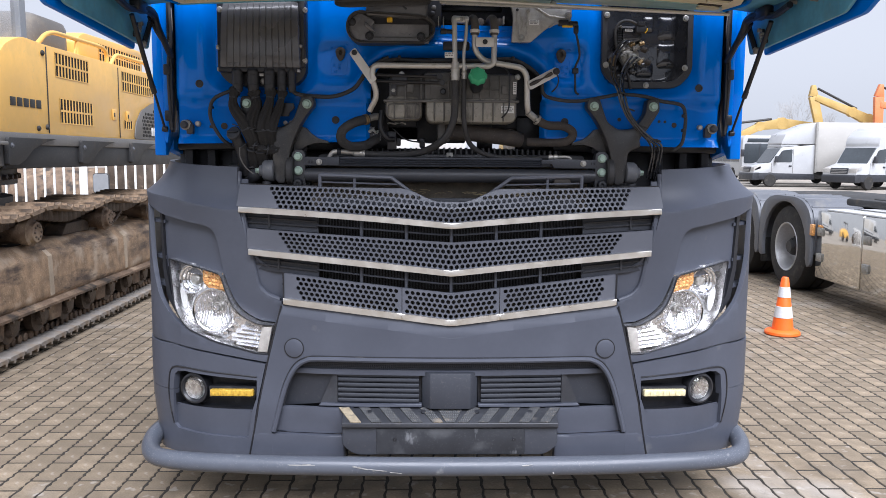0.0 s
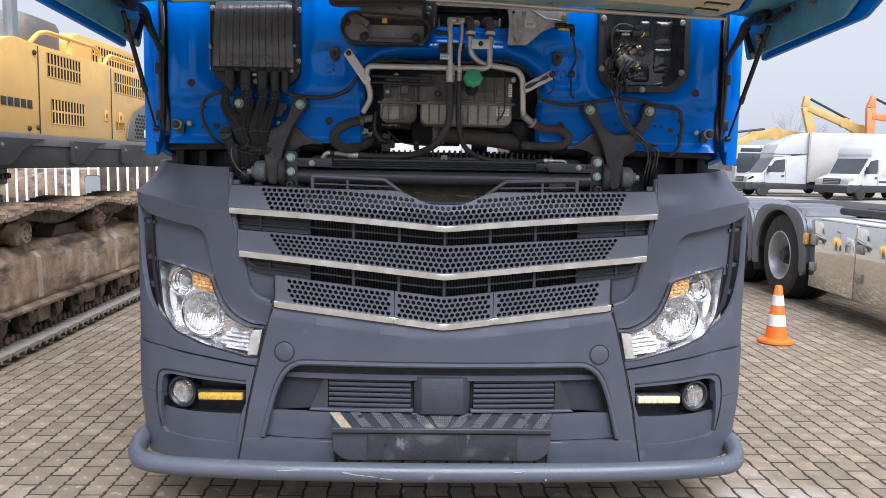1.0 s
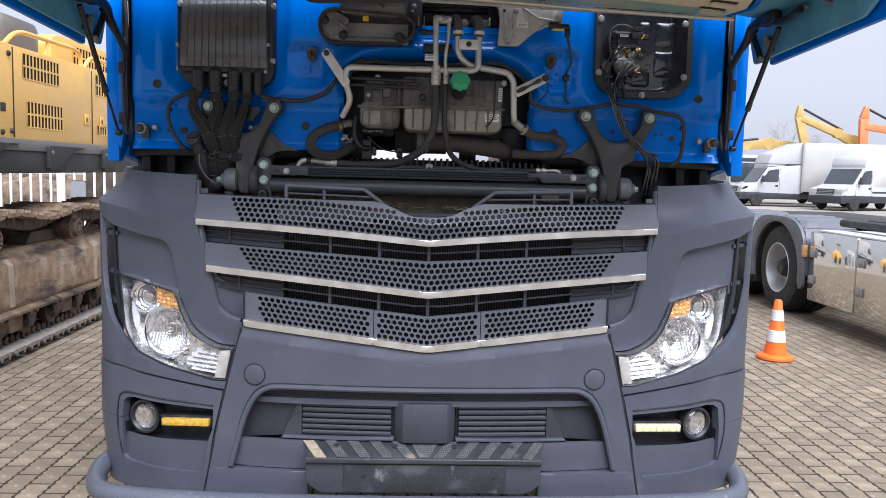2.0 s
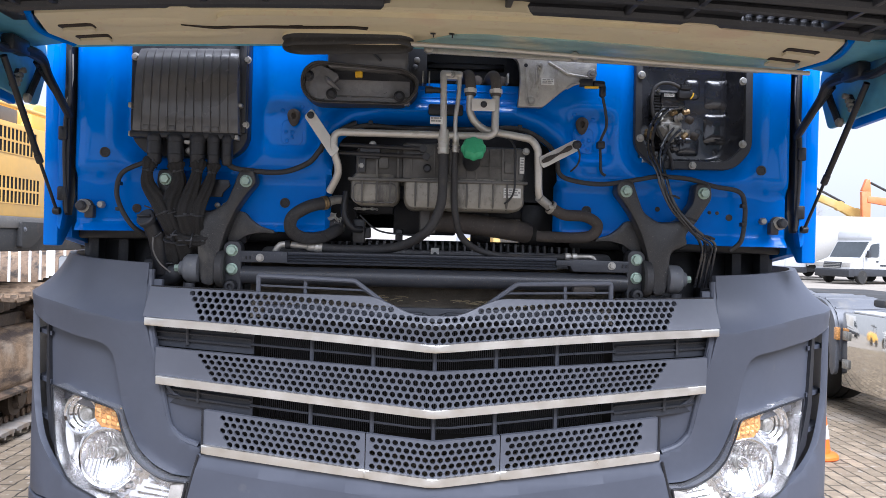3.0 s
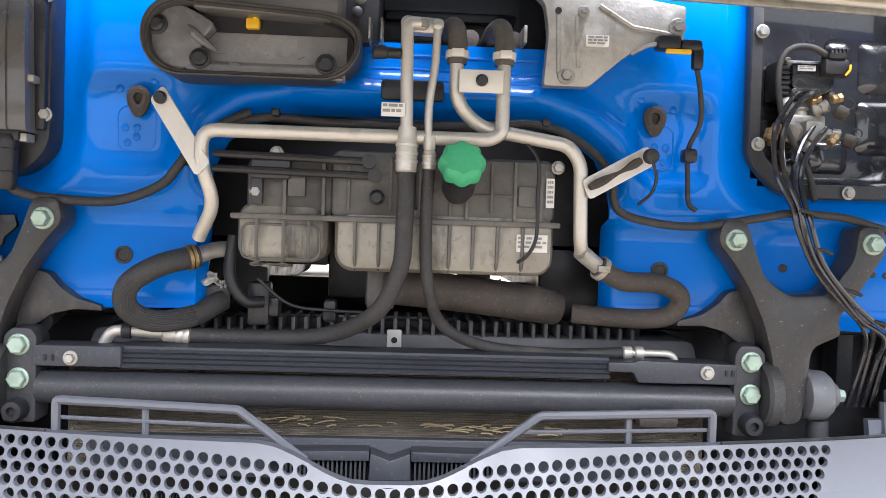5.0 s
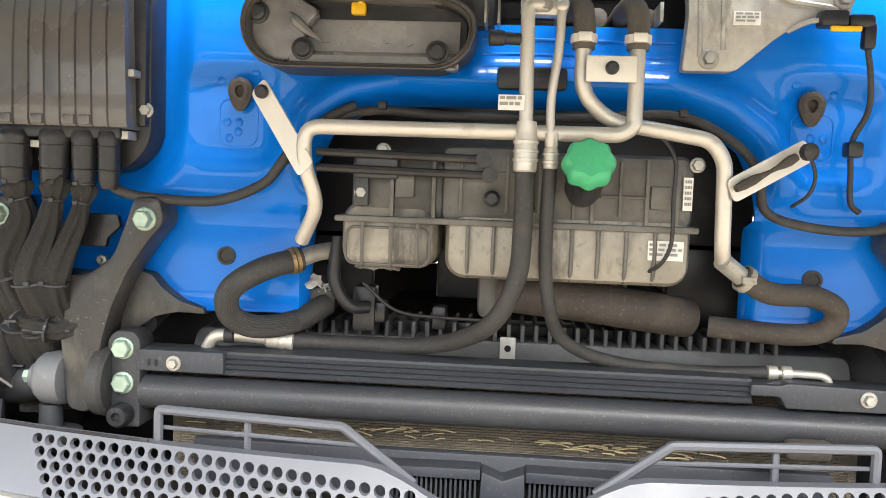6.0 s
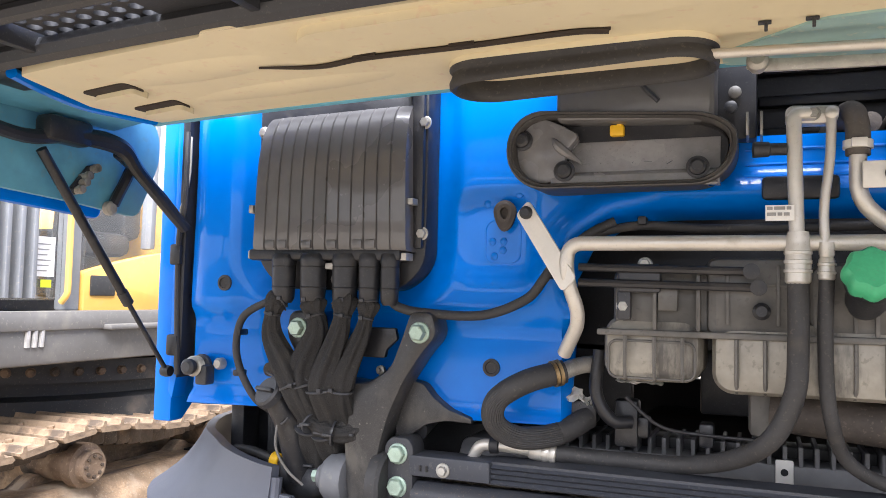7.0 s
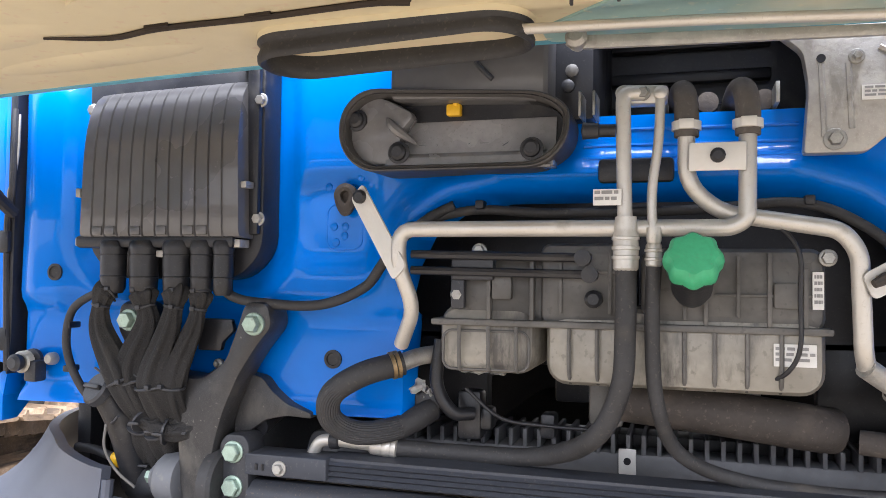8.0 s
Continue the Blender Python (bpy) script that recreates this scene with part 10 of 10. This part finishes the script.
far_machine("yellow excavator with raised boom beyond the vans", 74.0, "far_yellow", [(35.7, 7.2), (39.2, 5.9), (40.7, 5.2), (42.6, 2.4)], [(35.5, 8.3), (35.55, 7.3), (36.5, 3.6)], [(35.9, 8.0), (39.6, 6.2)], 43.6)
far_machine("orange excavator with raised boom beyond the vans", 72.5, "orange", [(40.9, 6.5), (43.5, 6.2), (46.0, 5.4), (48.0, 2.4)], [(40.95, 8.3), (40.8, 7.2), (40.9, 3.4)], [(41.2, 8.0), (44.6, 6.4)], 49.0)
far_machine("yellow excavator with lowered boom beyond the vans", 76.0, "far_yellow", [(29.0, 3.4), (31.5, 4.6), (33.6, 4.9), (38.0, 4.3)], None, [(29.4, 4.9), (32.6, 5.3)], 39.0)
far_machine("yellow excavator standing far behind the truck", 48.0, "far_yellow", [(2.0, 1.0), (3.2, 1.5), (4.2, 1.4), (5.0, 1.2)], None, [(2.4, 1.5), (3.4, 1.8)], 6.0)


def bare_tree(x, y, height, seed):
    t = thing("bare_tree", "leafless tree far beyond the yard", "tree", (x, y, 0))
    rnd = random.Random(seed)
    trunk, twigs = B(), B()

    def grow(p, d, ln, r, depth):
        q = p + d * ln
        mid = (p + q) / 2 + Vector((rnd.gauss(0, 1), rnd.gauss(0, 1), 0)) * ln * 0.06
        tube(trunk if depth < 2 else twigs, [p, mid, q], lambda t: r * (1 - 0.4 * t), 6 if depth < 2 else 4, caps=False)
        if depth < 6:
            for _ in range(3 if depth < 6 else 2):
                a = Vector((rnd.gauss(0, 0.55), rnd.gauss(0, 0.55), rnd.uniform(0.1, 0.5)))
                grow(q, (d + a).normalized(), ln * rnd.uniform(0.62, 0.82), r * 0.58, depth + 1)
    grow(Vector((x, y, 0)), Vector((0, 0, 1)), height * 0.26, height * 0.014, 0)
    part("trunk", trunk, "bark", t)
    part("crown", twigs, "bark", t)


bare_tree(45.5, 98.0, 10.0, 3)
bare_tree(49.5, 100.0, 8.8, 8)

# railing, pipe and crate behind the excavator
k = 0
rail = thing("white_railing", "white slatted railing behind the excavator", "fence", (-9, 16, 0))
x = -15.5
while x < -3.6:
    k += 1
    w = 0.075 if k % 9 == 0 else 0.017
    bm = B()
    box(bm, x - w, x + w, 15.98, 16.02, 0.0, 1.75, 0.004)
    part("picket", bm, "fence", rail)
    x += 0.19 if k % 9 else 0.26
for z in (0.15, 1.6):
    bm = B()
    box(bm, -15.6, -3.4, 16.02, 16.06, z, z + 0.06, 0.005)
    part("rail", bm, "fence", rail)
drum = thing("steel_drum", "brown rusty steel pipe lying behind the railing", "pipe", (-8.0, 18.5, 0))
part("shell", lathe(B(), [(0.5, -2.0), (0.62, -2.0), (0.62, 2.0), (0.5, 2.0)], (-8.0, 18.5, 0.62), (1, 0, 0), 32, False), "rust", drum)
crate = thing("metal_crate", "dark sheet metal crate behind the railing", "crate", (-6.3, 17.5, 0))
part("body", box(B(), -6.8, -5.7, 17.0, 18.0, 0.0, 1.5, 0.05), "oily", crate)


# machines and scrap stored behind the railing
def stored_machine(x, y, w, h, paint, label):
    """A low stored machine: body, counterweight, cab frame, wheels."""
    t = thing("stored_machine", label, "machine", (x, y, 0))
    part("body", prism(B(), smooth_outline([(x - w, 0.45), (x + w, 0.45), (x + w * 0.95, h * 0.75), (x + w * 0.3, h), (x - w * 0.5, h * 0.96), (x - w * 0.95, h * 0.7)], 0.12), "y", y - 0.6, y + 0.6, 0.04), paint, t)
    for dx in (-0.6, 0.55):
        part("wheel", lathe(B(), [(0.0, -0.7), (0.3, -0.7), (0.42, -0.66), (0.42, -0.5), (0.2, -0.48)], (x + dx * w, y, 0.42), (0, 1, 0), 22), "tyre", t)
    bm = B()
    for dx in (-0.45, 0.15):
        tube(bm, [(x + dx * w, y - 0.5, h * 0.9), (x + dx * w, y - 0.5, h + 0.7)], 0.04, 8)
    box(bm, x - w * 0.55, x + w * 0.25, y - 0.55, y + 0.5, h + 0.68, h + 0.76, 0.02)
    part("cab_frame", bm, "exc_dark", t)
    bm = B()
    for k in range(5):
        box(bm, x + w * (0.35 + 0.1 * k), x + w * (0.40 + 0.1 * k), y - 0.62, y - 0.58, h * 0.5, h * 0.72, 0.004)
    part("grille", bm, "exc_dark", t)


stored_machine(-11.6, 20.5, 1.5, 1.3, "exc_dark", "dark low machine stored behind the railing")
stored_machine(-5.0, 21.5, 1.3, 1.5, "exc_yellow", "yellow low machine stored behind the railing")
stored_machine(-15.2, 21.0, 1.4, 1.2, "fender", "grey low machine stored behind the railing")


def yard_mirror():
    m = thing("yard_mirror", "grey mirror plate in a dark frame on a post", "mirror", (-6.0, 14.69, 0))
    o = rounded(-6.15, -5.85, 0.83, 1.20, 0.06)
    part("frame", prism(B(), o, "y", 14.69, 14.73, 0.012), "exc_dark", m)
    part("plate", prism(B(), rounded(-6.135, -5.865, 0.845, 1.185, 0.05), "y", 14.683, 14.689, 0), "cab_grey", m)
    part("post", tube(B(), [(-6.0, 14.75, 0.0), (-6.0, 14.75, 1.0)], 0.025, 12), "exc_dark", m)


yard_mirror()
